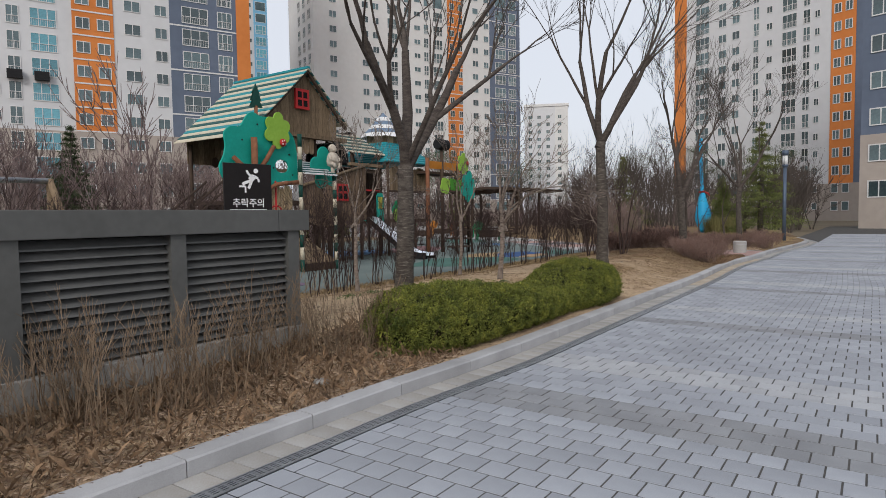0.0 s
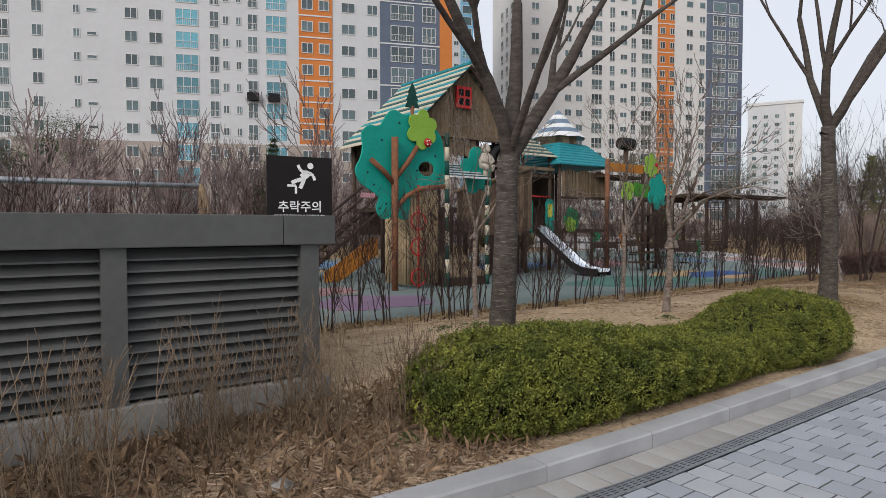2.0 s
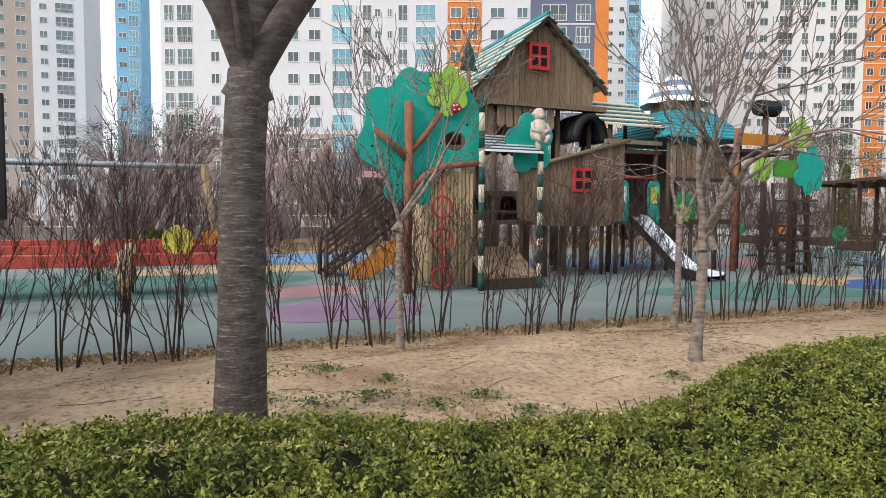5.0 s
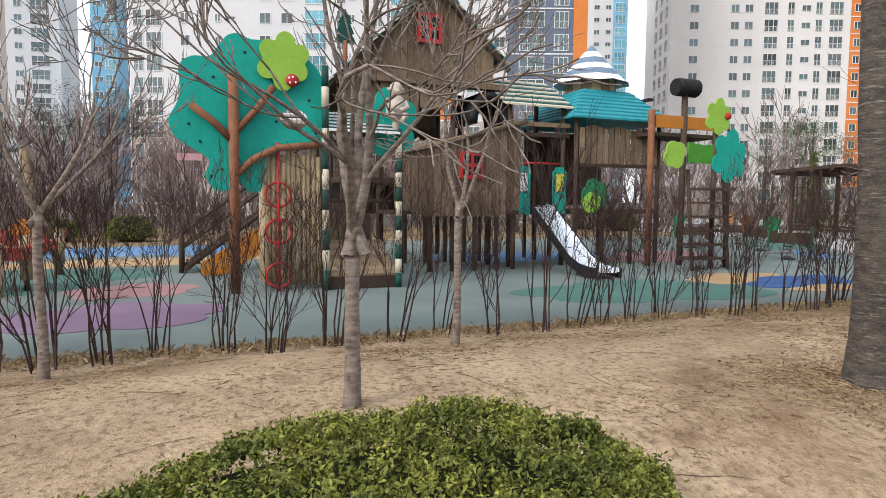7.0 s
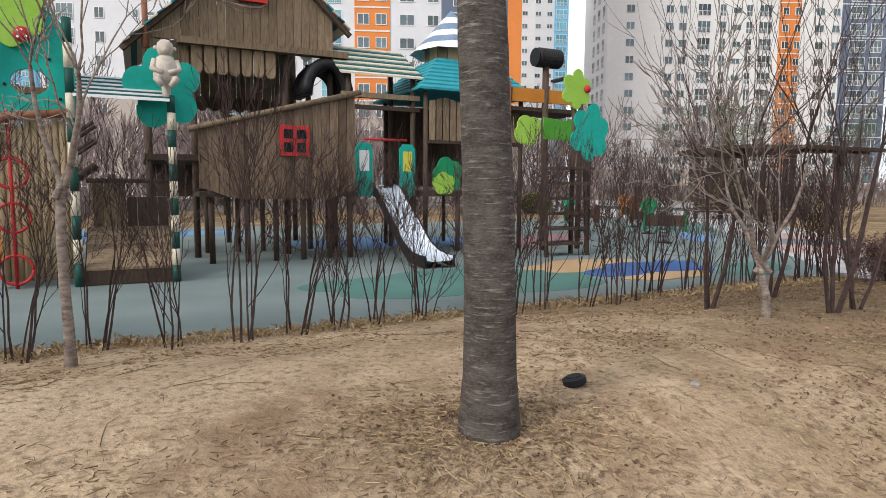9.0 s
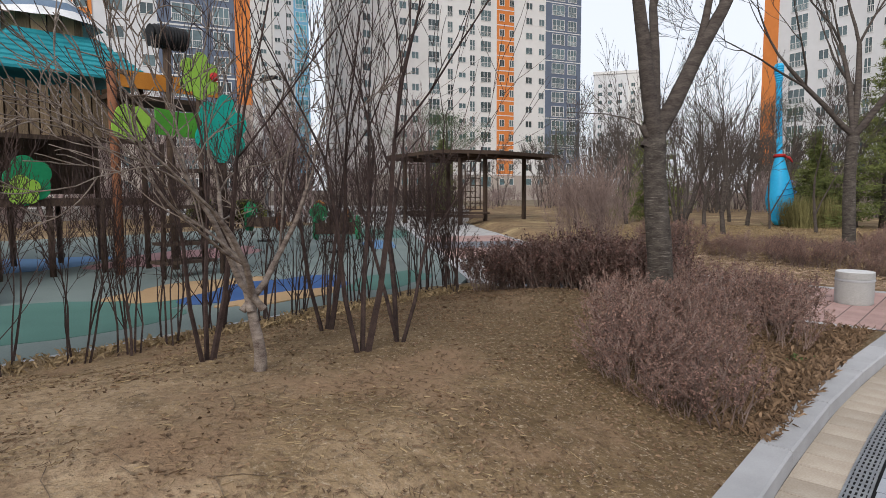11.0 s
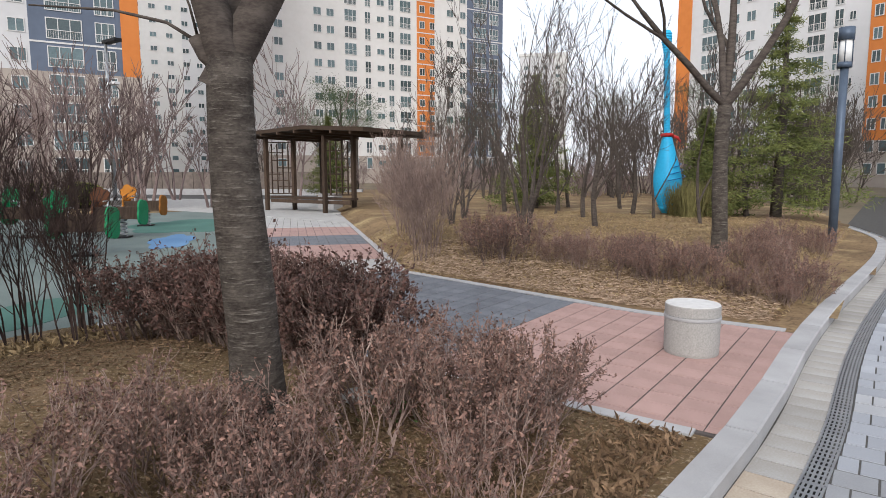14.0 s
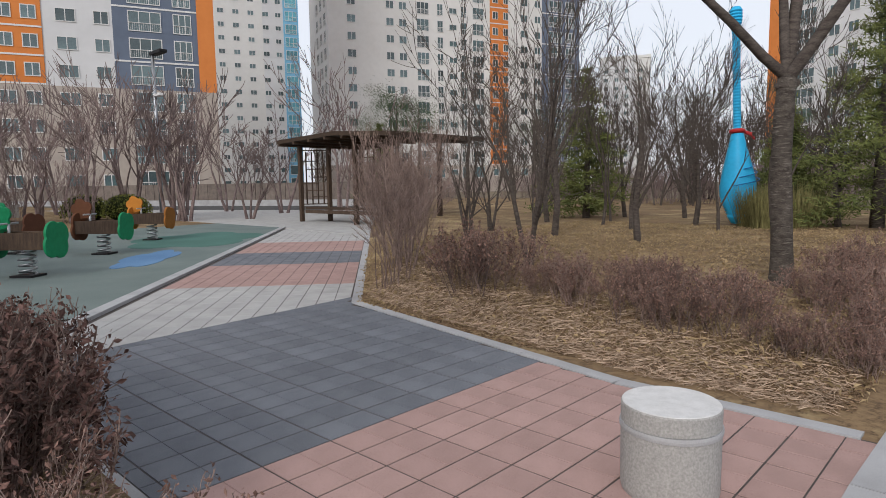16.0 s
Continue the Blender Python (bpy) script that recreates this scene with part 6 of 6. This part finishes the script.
def play_table():
    top = thing("sand_play_table", "raised play table with faded red beams on log legs", "play equipment", pose(-9.3, 5.2, 0.13))
    for a, b in (((-8.25, 2.4, 0.75), (-8.15, 7.88, 0.92)), ((-10.6, 2.4, 0.80), (-10.5, 7.7, 0.94)), ((-10.5, 7.74, 0.74), (-8.25, 7.84, 0.90)), ((-12.8, 2.4, 0.84), (-12.7, 7.6, 0.96))):
        box("beam", a, b, REDBEAM, top, "", 0.012)
    box("tray", (-10.5, 2.4, 0.66), (-9.7, 7.7, 0.72), WOOD_D, top)
    for x, y in ((-8.1, 7.6), (-8.1, 6.15), (-8.1, 4.4), (-10.1, 7.5), (-10.5, 6.0), (-12.65, 7.5), (-12.7, 5.2)):
        leg = rod("leg", (x, y, 0.30), (x, y, 0.98), 0.085, WOOD_Y, top, 12)
        rod("foot", (x, y, 0.13), (x, y, 0.31), 0.04, BLACK, leg)
    board("wheel", blob(0.26, 0.26, 6, 0.12, 40, 0, 2), 0.04, YELLOW, top, facing(-10.3, 6.75, 1.02))
    board("wheel", blob(0.2, 0.2, 6, 0.12, 40, 0, 2), 0.04, ORANGE, top, facing(-10.9, 7.3, 1.0))
    settle(top)


play_table()


def swing():
    top = thing("swing_frame", "swing frame with a steel bar on wooden legs", "swing", pose(-11.6, 4.8, 0.13))
    rod("bar", (-11.6, 1.2, 2.39), (-11.6, 7.25, 2.39), 0.06, STEEL, top, 12)
    for y, s in ((7.2, 1), (1.3, -1)):
        for x in (-10.8, -12.4):
            rod("leg", (x, y + s * 0.35, 0.13), (-11.6, y, 2.42), 0.07, WOOD, top)
    for y in (3.0, 4.8):
        for d in (-0.25, 0.25):
            rod("chain", (-11.6, y + d, 2.39), (-11.6, y + d, 0.6), 0.008, STEEL, top, 5)
        box("seat", (-11.72, y - 0.26, 0.56), (-11.48, y + 0.26, 0.60), BLACK, top)
    settle(top)


swing()


def rider(x, y, rot, m1, m2, label):
    top = thing("spring_rider", label, "spring rider", pose(x, y, 0.13, 0, 0, rot) @ Matrix.Diagonal((1.16, 1.16, 1.14, 1)), "spring riders")
    V, F = [], []
    pts = [(0.10 * math.cos(t * 0.6), 0.10 * math.sin(t * 0.6), 0.03 + t * 0.0075) for t in range(56)]
    tube(V, F, pts, [0.016] * 56, 6)
    part("spring", geo("spring", V, F, STEEL, smooth=True), top)
    box("base", (-0.15, -0.15, 0.0), (0.15, 0.15, 0.03), BLACK, top)
    box("seat", (-0.42, -0.14, 0.45), (0.42, 0.14, 0.52), WOOD_Y, top, "", 0.01)
    for s in (-1, 1):
        board("side_panel", blob(0.26, 0.28, 4, 0.25, 40, 0.3, 4), 0.03, m1 if s < 0 else m2, top, Matrix.Translation((s * 0.42, 0, 0.50)) @ Matrix.Rotation(radians(90 if s < 0 else 90), 4, "Z"))
        board("side_board", [(-0.4, -0.12), (0.4, -0.12), (0.4, 0.1), (-0.4, 0.1)], 0.03, WOOD_D, top, pose(0, s * 0.155, 0.5))
    board("head", blob(0.19, 0.19, 5, 0.25, 40, 0.3, 6), 0.03, m1, top, pose(-0.36, 0, 0.80))
    rod("grip", (-0.22, -0.18, 0.72), (-0.22, 0.18, 0.72), 0.014, STEEL, top, 8)
    rod("grip_post", (-0.22, 0, 0.5), (-0.22, 0, 0.72), 0.02, STEEL, top, 8)


rider(-10.72, 24.4, 40, GREEN, GREEN, "green flower-shaped spring rider on grey rubber")
rider(-13.3, 26.35, 40, mat("brown_board", (0.13, 0.055, 0.03)), GREEN, "brown and green spring rider with a wooden seat")
rider(-16.0, 28.4, 40, ORANGE, mat("brown_board_warm", (0.30, 0.12, 0.03)), "orange-brown spring rider with a wooden seat")
rider(-15.0, 25.2, 30, GREEN, mat("brown_board_dark", (0.12, 0.05, 0.03)), "green-headed spring rider far off")


# ---- lawn side: pavilion, sculpture, lamps, bollard ----
def pavilion():
    top = thing("pavilion", "dark timber shelter with lattice screens and a bench", "shelter", pose(-16.5, 36.5, 0.12))
    pts = [(-19.7, 35.5), (-19.0, 36.3), (-16.3, 35.4), (-15.6, 36.2), (-19.6, 38.4), (-15.0, 38.2)]
    for x, y in pts:
        box("post", (x - 0.07, y - 0.07, 0.12), (x + 0.07, y + 0.07, 2.95), WOOD_D, top)
    V = [(-20.5, 35.0, 3.06), (-13.9, 34.9, 2.98), (-13.9, 39.4, 2.98), (-20.5, 39.5, 3.06), (-17.0, 35.0, 3.18), (-17.0, 39.4, 3.18)]
    V += [(x, y, z + 0.14) for x, y, z in V]
    F = [(0, 4, 5, 3), (4, 1, 2, 5), (6, 9, 11, 10), (10, 11, 8, 7), (0, 6, 10, 4), (4, 10, 7, 1), (1, 7, 8, 2), (2, 8, 11, 5), (5, 11, 9, 3), (3, 9, 6, 0)]
    part("roof", geo("roof", V, F, WOOD_D), top, None, "low brown shingle roof")
    for k in range(7):
        x = -20.3 + k * 0.95
        z = 3.06 + 0.12 * (x + 20.5) / 3.5 if x < -17.0 else 3.18 - 0.20 * (x + 17.0) / 3.1
        box("rafter", (x, 34.95, z - 0.10), (x + 0.08, 39.4, z - 0.01), WOOD_D, top)
    for (x0, y0), (x1, y1) in ((pts[0], pts[1]), (pts[2], pts[3])):
        for k in range(1, 5):
            x, y = x0 + (x1 - x0) * k / 5, y0 + (y1 - y0) * k / 5
            box("lattice_bar", (x - 0.02, y - 0.02, 0.80), (x + 0.02, y + 0.02, 2.75), WOOD_D, top)
        for k, z in enumerate((0.78, 1.05, 1.3, 1.55, 1.8, 2.1, 2.4, 2.8)):
            a, b = ((0.0, 0.6), (0.4, 1.0), (0.2, 0.8))[k % 3] if 0 < k < 7 else (0, 1)
            V, F = [], []
            tube(V, F, [(x0 + (x1 - x0) * a, y0 + (y1 - y0) * a, z), (x0 + (x1 - x0) * b, y0 + (y1 - y0) * b, z)], [0.025] * 2, 4)
            part("lattice_bar", geo("lattice_bar", V, F, WOOD_D), top)
    box("bench_seat", (-19.6, 35.6, 0.60), (-15.2, 36.0, 0.68), WOOD_D, top)
    box("bench_front", (-19.6, 35.58, 0.44), (-15.2, 35.63, 0.57), WOOD_D, top)
    box("stone_block", (-18.6, 37.2, 0.12), (-17.7, 37.7, 0.75), KERB, top)
    settle(top)


pavilion()


def sculpture():
    V, F, S = [], [], []
    prof = [(0.02, 0.0), (0.20, 0.02), (0.30, 0.16)]
    for k in range(6):
        prof += [(0.33 + 0.035 * k, 0.22 + 0.07 * k), (0.30 + 0.035 * k, 0.25 + 0.07 * k)]
    prof += [(0.52, 0.72), (0.52, 0.95), (0.46, 1.25), (0.36, 1.6), (0.27, 1.9), (0.2, 2.15), (0.155, 2.3)]
    lathe(V, F, prof, 24)
    top = thing("blue_sculpture", "tall sky-blue bottle-shaped sculpture with a thin neck", "sculpture", pose(-4.78, 38.3, 0.36, 0, -2.5, 0))
    V = [(x * 0.82, y * 0.82, z) for x, y, z in V]
    part("body", geo("body", V, F, BLUEPIN, smooth=True), top)
    V, F = [], []
    prof = []
    for k in range(40):
        r = 0.10 + 0.06 * smooth(31, 37, k)
        prof += [(r, 2.30 + k * 0.075), (r * 0.84, 2.30 + k * 0.075 + 0.04)]
    prof += [(0.10, 5.32), (0.02, 5.34)]
    lathe(V, F, prof, 14)
    part("neck", geo("neck", V, F, BLUEPIN), top)
    V, F = [], []
    lathe(V, F, [(0.13, 2.25), (0.19, 2.28), (0.19, 2.34), (0.13, 2.37)], 18)
    tube(V, F, [(0.1, 0.1, 2.3), (0.26, 0.18, 2.22), (0.34, 0.22, 2.08)], [0.04, 0.05, 0.02], 8)
    part("collar", geo("collar", V, F, RED, smooth=True), top, None, "faded red tied collar")
    V, F = [], []
    for k in range(3):
        pts = [(0.50 * math.cos(t / 20 * 3.0 - 1.5 + k * 0.3) * (0.98 - 0.1 * k), 0.50 * math.sin(t / 20 * 3.0 - 1.5 + k * 0.3) * (0.98 - 0.1 * k), 0.95 + 0.2 * k + t * 0.012) for t in range(21)]
        tube(V, F, pts, [0.012] * 21, 5)
    part("groove", geo("groove", V, F, PIN_D), top)


sculpture()


def lamp_post():
    top = thing("lamp_post", "blue-grey lamp post with a glass cylinder head", "street lamp", pose(-0.30, 34.0, 0.08))
    rod("pole", (0, 0, 0), (0, 0, 3.55), 0.085, POLE, top, 14, 0.075)
    rod("collar", (0, 0, 3.5), (0, 0, 3.6), 0.13, POLE, top, 16)
    rod("glass", (0, 0, 3.6), (0, 0, 4.02), 0.11, CLEAR, top, 16)
    for k in range(4):
        a = k * math.pi / 2
        rod("bar", (0.12 * math.cos(a), 0.12 * math.sin(a), 3.6), (0.12 * math.cos(a), 0.12 * math.sin(a), 4.02), 0.01, POLE, top, 5)
    rod("head", (0, 0, 4.02), (0, 0, 4.26), 0.14, POLE, top, 16)
    top = thing("lamp_mast", "tall pale lamp mast with two dark heads", "street lamp", pose(-28.8, 34.0, 0.1))
    rod("mast", (0, 0, 0), (0, 0, 7.5), 0.10, STEEL, top, 12, 0.07)
    box("head", (-0.15, -0.1, 7.35), (1.0, 0.25, 7.5), BLACK, top, "", 0.03)
    box("head", (0.0, -0.1, 5.5), (0.7, 0.2, 5.62), WHITE, top, "", 0.02)
    box("foot", (-0.2, -0.2, 0), (0.2, 0.2, 0.25), CONC, top)


lamp_post()


def bollard():
    top = thing("stone_bollard", "low round granite bollard seat with a groove", "bollard", pose(-0.63, 24.45, 0.10) @ Matrix.Diagonal((0.91, 0.91, 1.04, 1)))
    V, F = [], []
    lathe(V, F, [(0.225, 0.0), (0.23, 0.02), (0.232, 0.265), (0.232, 0.27)], 48)
    part("drum", geo("drum", V, F, STONE, smooth=False), top)
    V, F = [], []
    lathe(V, F, [(0.237, 0.272), (0.239, 0.285), (0.237, 0.298)], 48)
    part("band", geo("band", V, F, KERB), top, None, "pale smooth ring")
    V, F = [], []
    lathe(V, F, [(0.232, 0.30), (0.232, 0.374), (0.228, 0.380)], 48)
    part("collar", geo("collar", V, F, STONE), top)
    V, F = [], []
    lathe(V, F, [(0.228, 0.3805), (0.225, 0.3835), (0.0, 0.3845)], 48)
    part("top", geo("top", V, F, STONE_T), top, None, "pale honed top")


bollard()


def uplight():
    top = thing("garden_uplight", "small black garden uplight on the soil", "lamp", pose(-2.0, 14.76, bed_z(-2.0, 14.76), 0, 0, 0) @ Matrix.Diagonal((0.85, 0.85, 0.85, 1)))
    V, F = [], []
    lathe(V, F, [(0.075, 0.0), (0.08, 0.01), (0.08, 0.045), (0.06, 0.055)], 20)
    part("housing", geo("housing", V, F, BLACK, smooth=False), top, pose(0, 0, 0.008, 12, -8, 0))
    V, F = [], []
    lathe(V, F, [(0.05, 0.056), (0.048, 0.06)], 16)
    part("lens", geo("lens", V, F, BLACK), top, pose(0, 0, 0.008, 12, -8, 0))


uplight()


def ball_bush(x, y, r, seed):
    rnd = random.Random(seed)
    top = thing("ball_bush", "rounded evergreen bush beyond the playground", "bush", pose(x, y, 0.1), "round bushes")
    V, F = [], []
    lathe(V, F, [(r * 0.5, 0), (r * 0.88, r * 0.3), (r * 0.88, r * 0.7), (r * 0.6, r * 1.1), (r * 0.1, r * 1.2)], 16)
    # inner hull in the shade colour, showing dark between the leaves
    part("shade_core", geo("shade_core", V, F, BOX_SHADE, smooth=True), top)
    V, F = [], []
    for _ in range(2600):
        a, e = rnd.uniform(0, 6.28), math.asin(rnd.uniform(-0.3, 1))
        q = r * rnd.uniform(0.88, 1.04)
        add_leaf(V, F, Vector((q * 1.1 * math.cos(a) * math.cos(e), q * 1.1 * math.sin(a) * math.cos(e), r * 0.4 + 0.85 * q * math.sin(e))), rnd.uniform(0.025, 0.05), rnd, 0.8)
    tagged(part("leaves", geo("leaves", V, F, BOX), top), kind="stuff")


ball_bush(-23.3, 7.8, 0.75, 1)
ball_bush(-23.8, 5.4, 0.7, 2)
ball_bush(-27.5, 32.0, 0.9, 3)
ball_bush(-29.5, 31.0, 0.9, 4)

REED = mat("olive_reed", (0.24, 0.22, 0.095), (0.12, 0.11, 0.045), 0.8, scale=8, vary=0.35, island=True)


def reeds(x, y, n, h, seed):
    rnd = random.Random(seed)
    V, F = [], []
    for _ in range(n):
        a, q = rnd.uniform(0, 6.28), 0.42 * rnd.random() ** 0.5
        p = Vector((q * math.cos(a), q * math.sin(a), -0.02))
        t = Vector((q * 0.5 * math.cos(a) + rnd.gauss(0, 0.1), q * 0.5 * math.sin(a) + rnd.gauss(0, 0.1), h * rnd.uniform(0.6, 1.1)))
        e = Vector((-math.sin(a), math.cos(a), 0)) * 0.008
        i = len(V)
        V.extend((p - e, p + e, p + t * 0.7 + e * 0.8, p + t, p + t * 0.7 - e * 0.8))
        F.append((i, i + 1, i + 2, i + 3, i + 4))
    top = thing("reed_clump", "upright olive-brown reed clump on the lawn", "grass", pose(x, y, lawn_z(x, y)), "reeds by the sculpture")
    tagged(part("reed_tuft", geo("reed_tuft", V, F, REED), top), kind="stuff")


for k, (x, y) in enumerate(((-4.3, 38.0), (-4.0, 37.7), (-3.4, 38.2))):
    reeds(x, y, 420, 1.05, 800 + k)

# ---- plaza, garden walls and hedges beyond ----
poly("plaza", [(-17.4, 33.05), (-12.2, 32.5), (-15.9, 35.4), (-11.5, 38.5), (-11.5, 43), (-27.8, 43), (-46, 34.9), (-46, 33.6), (-21.6, 33.1)], 0.118, TILE_L, "pale paved plaza round the shelter", "pavement")
tagged(box("garden_wall", (-36.4, -30, 0.0), (-36.0, 30, 0.75), CONC), "low grey garden wall before the tree belt", "wall", kind="structure")
ASPHALT = mat("asphalt", (0.085, 0.083, 0.082), (0.055, 0.054, 0.054), 0.9, scale=1.5, fine=80, bump=0.003)
poly("lane", [(-27.8, 43.1), (-46, 34.95), (-60, 28.7), (-63.5, 36.2), (-31.0, 50.6), (-12, 50.6), (-12, 43.1)], 0.06, ASPHALT, "dark asphalt lane beyond the plaza", "road")
tagged(part("planter_wall", geo("planter_wall", *quad_box((-19, -0.15, 0.0), (19.5, 0.15, 0.5)), KERB), None, pose(-47.3, 43.6, 0, 0, 0, 23.9)), "low pale kerb wall beyond the lane", "wall", kind="structure")
far_fence = thing("board_fence", "grey-brown board fence beyond the lane", "fence", pose(-48.0, 45.0, 0.0, 0, 0, 23.9))
for k in range(40):
    box("fence_board", (-18 + k * 0.9, -0.04, 0.15), (-17.14 + k * 0.9, 0.04, 1.75), WOOD_F, far_fence)
fence = thing("white_fence", "white slatted garden fence far off", "fence", pose(-40, 8, 0))
for k in range(60):
    box("slat", (-0.02, -22 + k * 0.75, 0.5), (0.02, -21.9 + k * 0.75, 1.5), WHITE, fence)
for z in (0.7, 1.4):
    box("rail", (-0.04, -22.2, z), (-0.021, 23, z + 0.07), WHITE, fence)

# ---- side path ----
PATHS = poly("side_path", [(-0.02, 22.82), (-0.02, 25.62), (-1.5, 25.62), (-5.17, 26.32), (-17.0, 36.5), (-17.6, 33.4), (-5.3, 22.82)], 0.0965, JOINT_P, "side path of pink, dark and pale paving tiles", "pavement")
EDGE = thing("path_edging", "pale concrete edging strips along the side path", "edging", kind="structure")


def strip(p, q, w, z, m, parent, name="edging_stone", step=1.0, h=0.10):
    p, q = Vector((*p, 0)), Vector((*q, 0))
    d = (q - p)
    n = max(1, round(d.length / step))
    u = d.normalized()
    s = Vector((-u.y, u.x, 0)) * w / 2
    for k in range(n):
        a, b = p + d * k / n + u * 0.003, p + d * (k + 1) / n - u * 0.003
        V = [(*(c[:2]), zz) for zz in (z - h, z) for c in (a - s, b - s, b + s, a + s)]
        F = [(3, 2, 1, 0), (4, 5, 6, 7), (0, 1, 5, 4), (1, 2, 6, 5), (2, 3, 7, 6), (3, 0, 4, 7)]
        part(name, geo(name, V, F, m), parent)


strip((-0.2, 22.80), (-5.3, 22.80), 0.10, 0.108, KERB, EDGE)
strip((-0.10, 25.66), (-1.5, 25.66), 0.12, 0.108, KERB, EDGE)
strip((-1.5, 25.66), (-5.17, 26.36), 0.12, 0.108, KERB, EDGE)
strip((-5.17, 26.36), (-16.9, 36.5), 0.12, 0.108, KERB, EDGE)
strip((-5.35, 22.80), (-17.4, 33.2), 0.16, 0.137, KERB, EDGE, h=0.06)
strip((-5.10, 3.0), (-5.10, 14), 0.10, 0.139, KERB, EDGE, h=0.06)
strip((-5.10, 14), (-5.32, 22.4), 0.10, 0.139, KERB, EDGE, h=0.06)


def tile_boxes(V, F, pts, z):
    i = len(V)
    c = sum((Vector(p) for p in pts), Vector((0, 0))) / len(pts)
    n = len(pts)
    low = [(p[0], p[1], z - 0.02) for p in pts]
    mid = [(p[0], p[1], z - 0.002) for p in pts]
    hi = [(c.x + (p[0] - c.x) * 0.985, c.y + (p[1] - c.y) * 0.985, z) for p in pts]
    V += low + mid + hi
    for r in range(2):
        for j in range(n):
            k = (j + 1) % n
            F.append((i + r * n + j, i + r * n + k, i + (r + 1) * n + k, i + (r + 1) * n + j))
    F.append(tuple(i + 2 * n + j for j in range(n)))


def clip(pts, *planes):
    """Cut a polygon by half planes a*x + b*y <= c."""
    for a, b, c in planes:
        out = []
        for k in range(len(pts)):
            p, q = pts[k - 1], pts[k]
            dp, dq = a * p[0] + b * p[1] - c, a * q[0] + b * q[1] - c
            if (dp < 0) != (dq < 0):
                t = dp / (dp - dq)
                out.append((p[0] + (q[0] - p[0]) * t, p[1] + (q[1] - p[1]) * t))
            if dq < 0:
                out.append(tuple(q))
        pts = out
        if len(pts) < 3:
            return []
    return pts


def rect(x0, y0, x1, y1, g=0.005):
    return [(x0 + g, y0 + g), (x1 - g, y0 + g), (x1 - g, y1 - g), (x0 + g, y1 - g)]


def scored_tile(V, F, x0, y0, x1, y1, z):
    """A paving tile scored across its middle."""
    g, mid = 0.005, (y0 + y1) / 2
    for a, b in ((y0 + g, mid - 0.0012), (mid + 0.0012, y1 - g)):
        tile_boxes(V, F, [(x0 + g, a), (x1 - g, a), (x1 - g, b), (x0 + g, b)], z)


TW, TL = 0.225, 0.41
V, F = [], []
scored_tile(V, F, -TW / 2, -TL / 2, TW / 2, TL / 2, 0.0)
tiles = {m: geo("paving_tile", V, F, m) for m in (TILE_P, TILE_G, TILE_L)}
rest = {m: ([], []) for m in (TILE_P, TILE_G, TILE_L)}
for i in range(25):
    x1 = 0.06 - i * TW
    m = TILE_P if i < 10 else TILE_G
    for j in range(10):
        ya = max(22.86, 22.535 + j * TL)
        yb = min(22.535 + (j + 1) * TL, far_edge(x1 - 0.1) - 0.02)
        if yb - ya < 0.05:
            continue
        if x1 - TW < -5.15:
            q = clip(rect(x1 - TW, ya, x1, yb, 0.0035), (-1, -0.097, 2.928))
            if q:
                tile_boxes(*rest[m], q, 0.10)
        elif yb - ya > TL - 0.01 and i:
            part("paving_tile", tiles[m], PATHS, pose(x1 - TW / 2, ya + TL / 2, 0.10))
        else:
            tile_boxes(*rest[m], rect(x1 - TW, ya, min(x1, -0.02), yb, 0.0035), 0.10)
ux = Vector((-0.757, 0.653))
uy = Vector((0.653, 0.757))
o = Vector((-5.30, 22.95))
for i in range(0, 46):
    for j in range(0, 16):
        a, b = i * 0.4 - 1.6, j * 0.2
        q = [o + ux * s + uy * t for s, t in ((a + 0.004, b + 0.004), (a + 0.396, b + 0.004), (a + 0.396, b + 0.196), (a + 0.004, b + 0.196))]
        q = clip([tuple(p) for p in q], (1, 0.097, -2.936), (0.87, 1, 21.75), (-0.865, -1, -18.37))
        if not q:
            continue
        m = TILE_L if a < 3.6 else TILE_P if a < 6.0 else TILE_G if a < 8.0 else TILE_P if a < 10.4 else TILE_L
        tile_boxes(*rest[m], q, 0.10)
for m, (V, F) in rest.items():
    tagged(part("paving_tile_field", geo("paving_tile_field", V, F, m), PATHS), kind="stuff")

# ---- road paving ----
V, F = [], []
tile_boxes(V, F, rect(-0.1, -0.1, 0.1, 0.1, 0.0055), 0.0)
pav = geo("paver", V, F, PAVER)
made = 0
rest = {PAVER_I: ([], []), PAVER_D: ([], []), PAVER_L: ([], [])}
for j in range(260):
    y = -4.0 + j * 0.2
    off = 0.1 if j % 2 else 0.0
    ph = (y - 5.2) % 4.33
    m = PAVER_D if ph < 0.45 else PAVER_L if 1.3 < ph < 1.85 else PAVER_I
    if off:
        tile_boxes(*rest[m], rect(kerb_x(min(y, 34)) + 0.37, y, kerb_x(min(y, 34)) + 0.47, y + 0.2, 0.004), 0.0)
    for i in range(44):
        x = kerb_x(min(y, 34)) + 0.37 + off + i * 0.2
        if x > 9.2:
            break
        if m is PAVER_I and made < 300 and 2.6 < y < 6.4 and 0.3 < x < 5.2:
            part("paver", pav, ROAD, pose(x + 0.1, y + 0.1, 0.0))
            made += 1
        else:
            tile_boxes(*rest[m], rect(x, y, x + 0.2, y + 0.2, 0.0055), random.uniform(-0.0015, 0.0015))
for m, (V, F) in rest.items():
    tagged(part("paver_field", geo("paver_field", V, F, m), ROAD), kind="stuff")
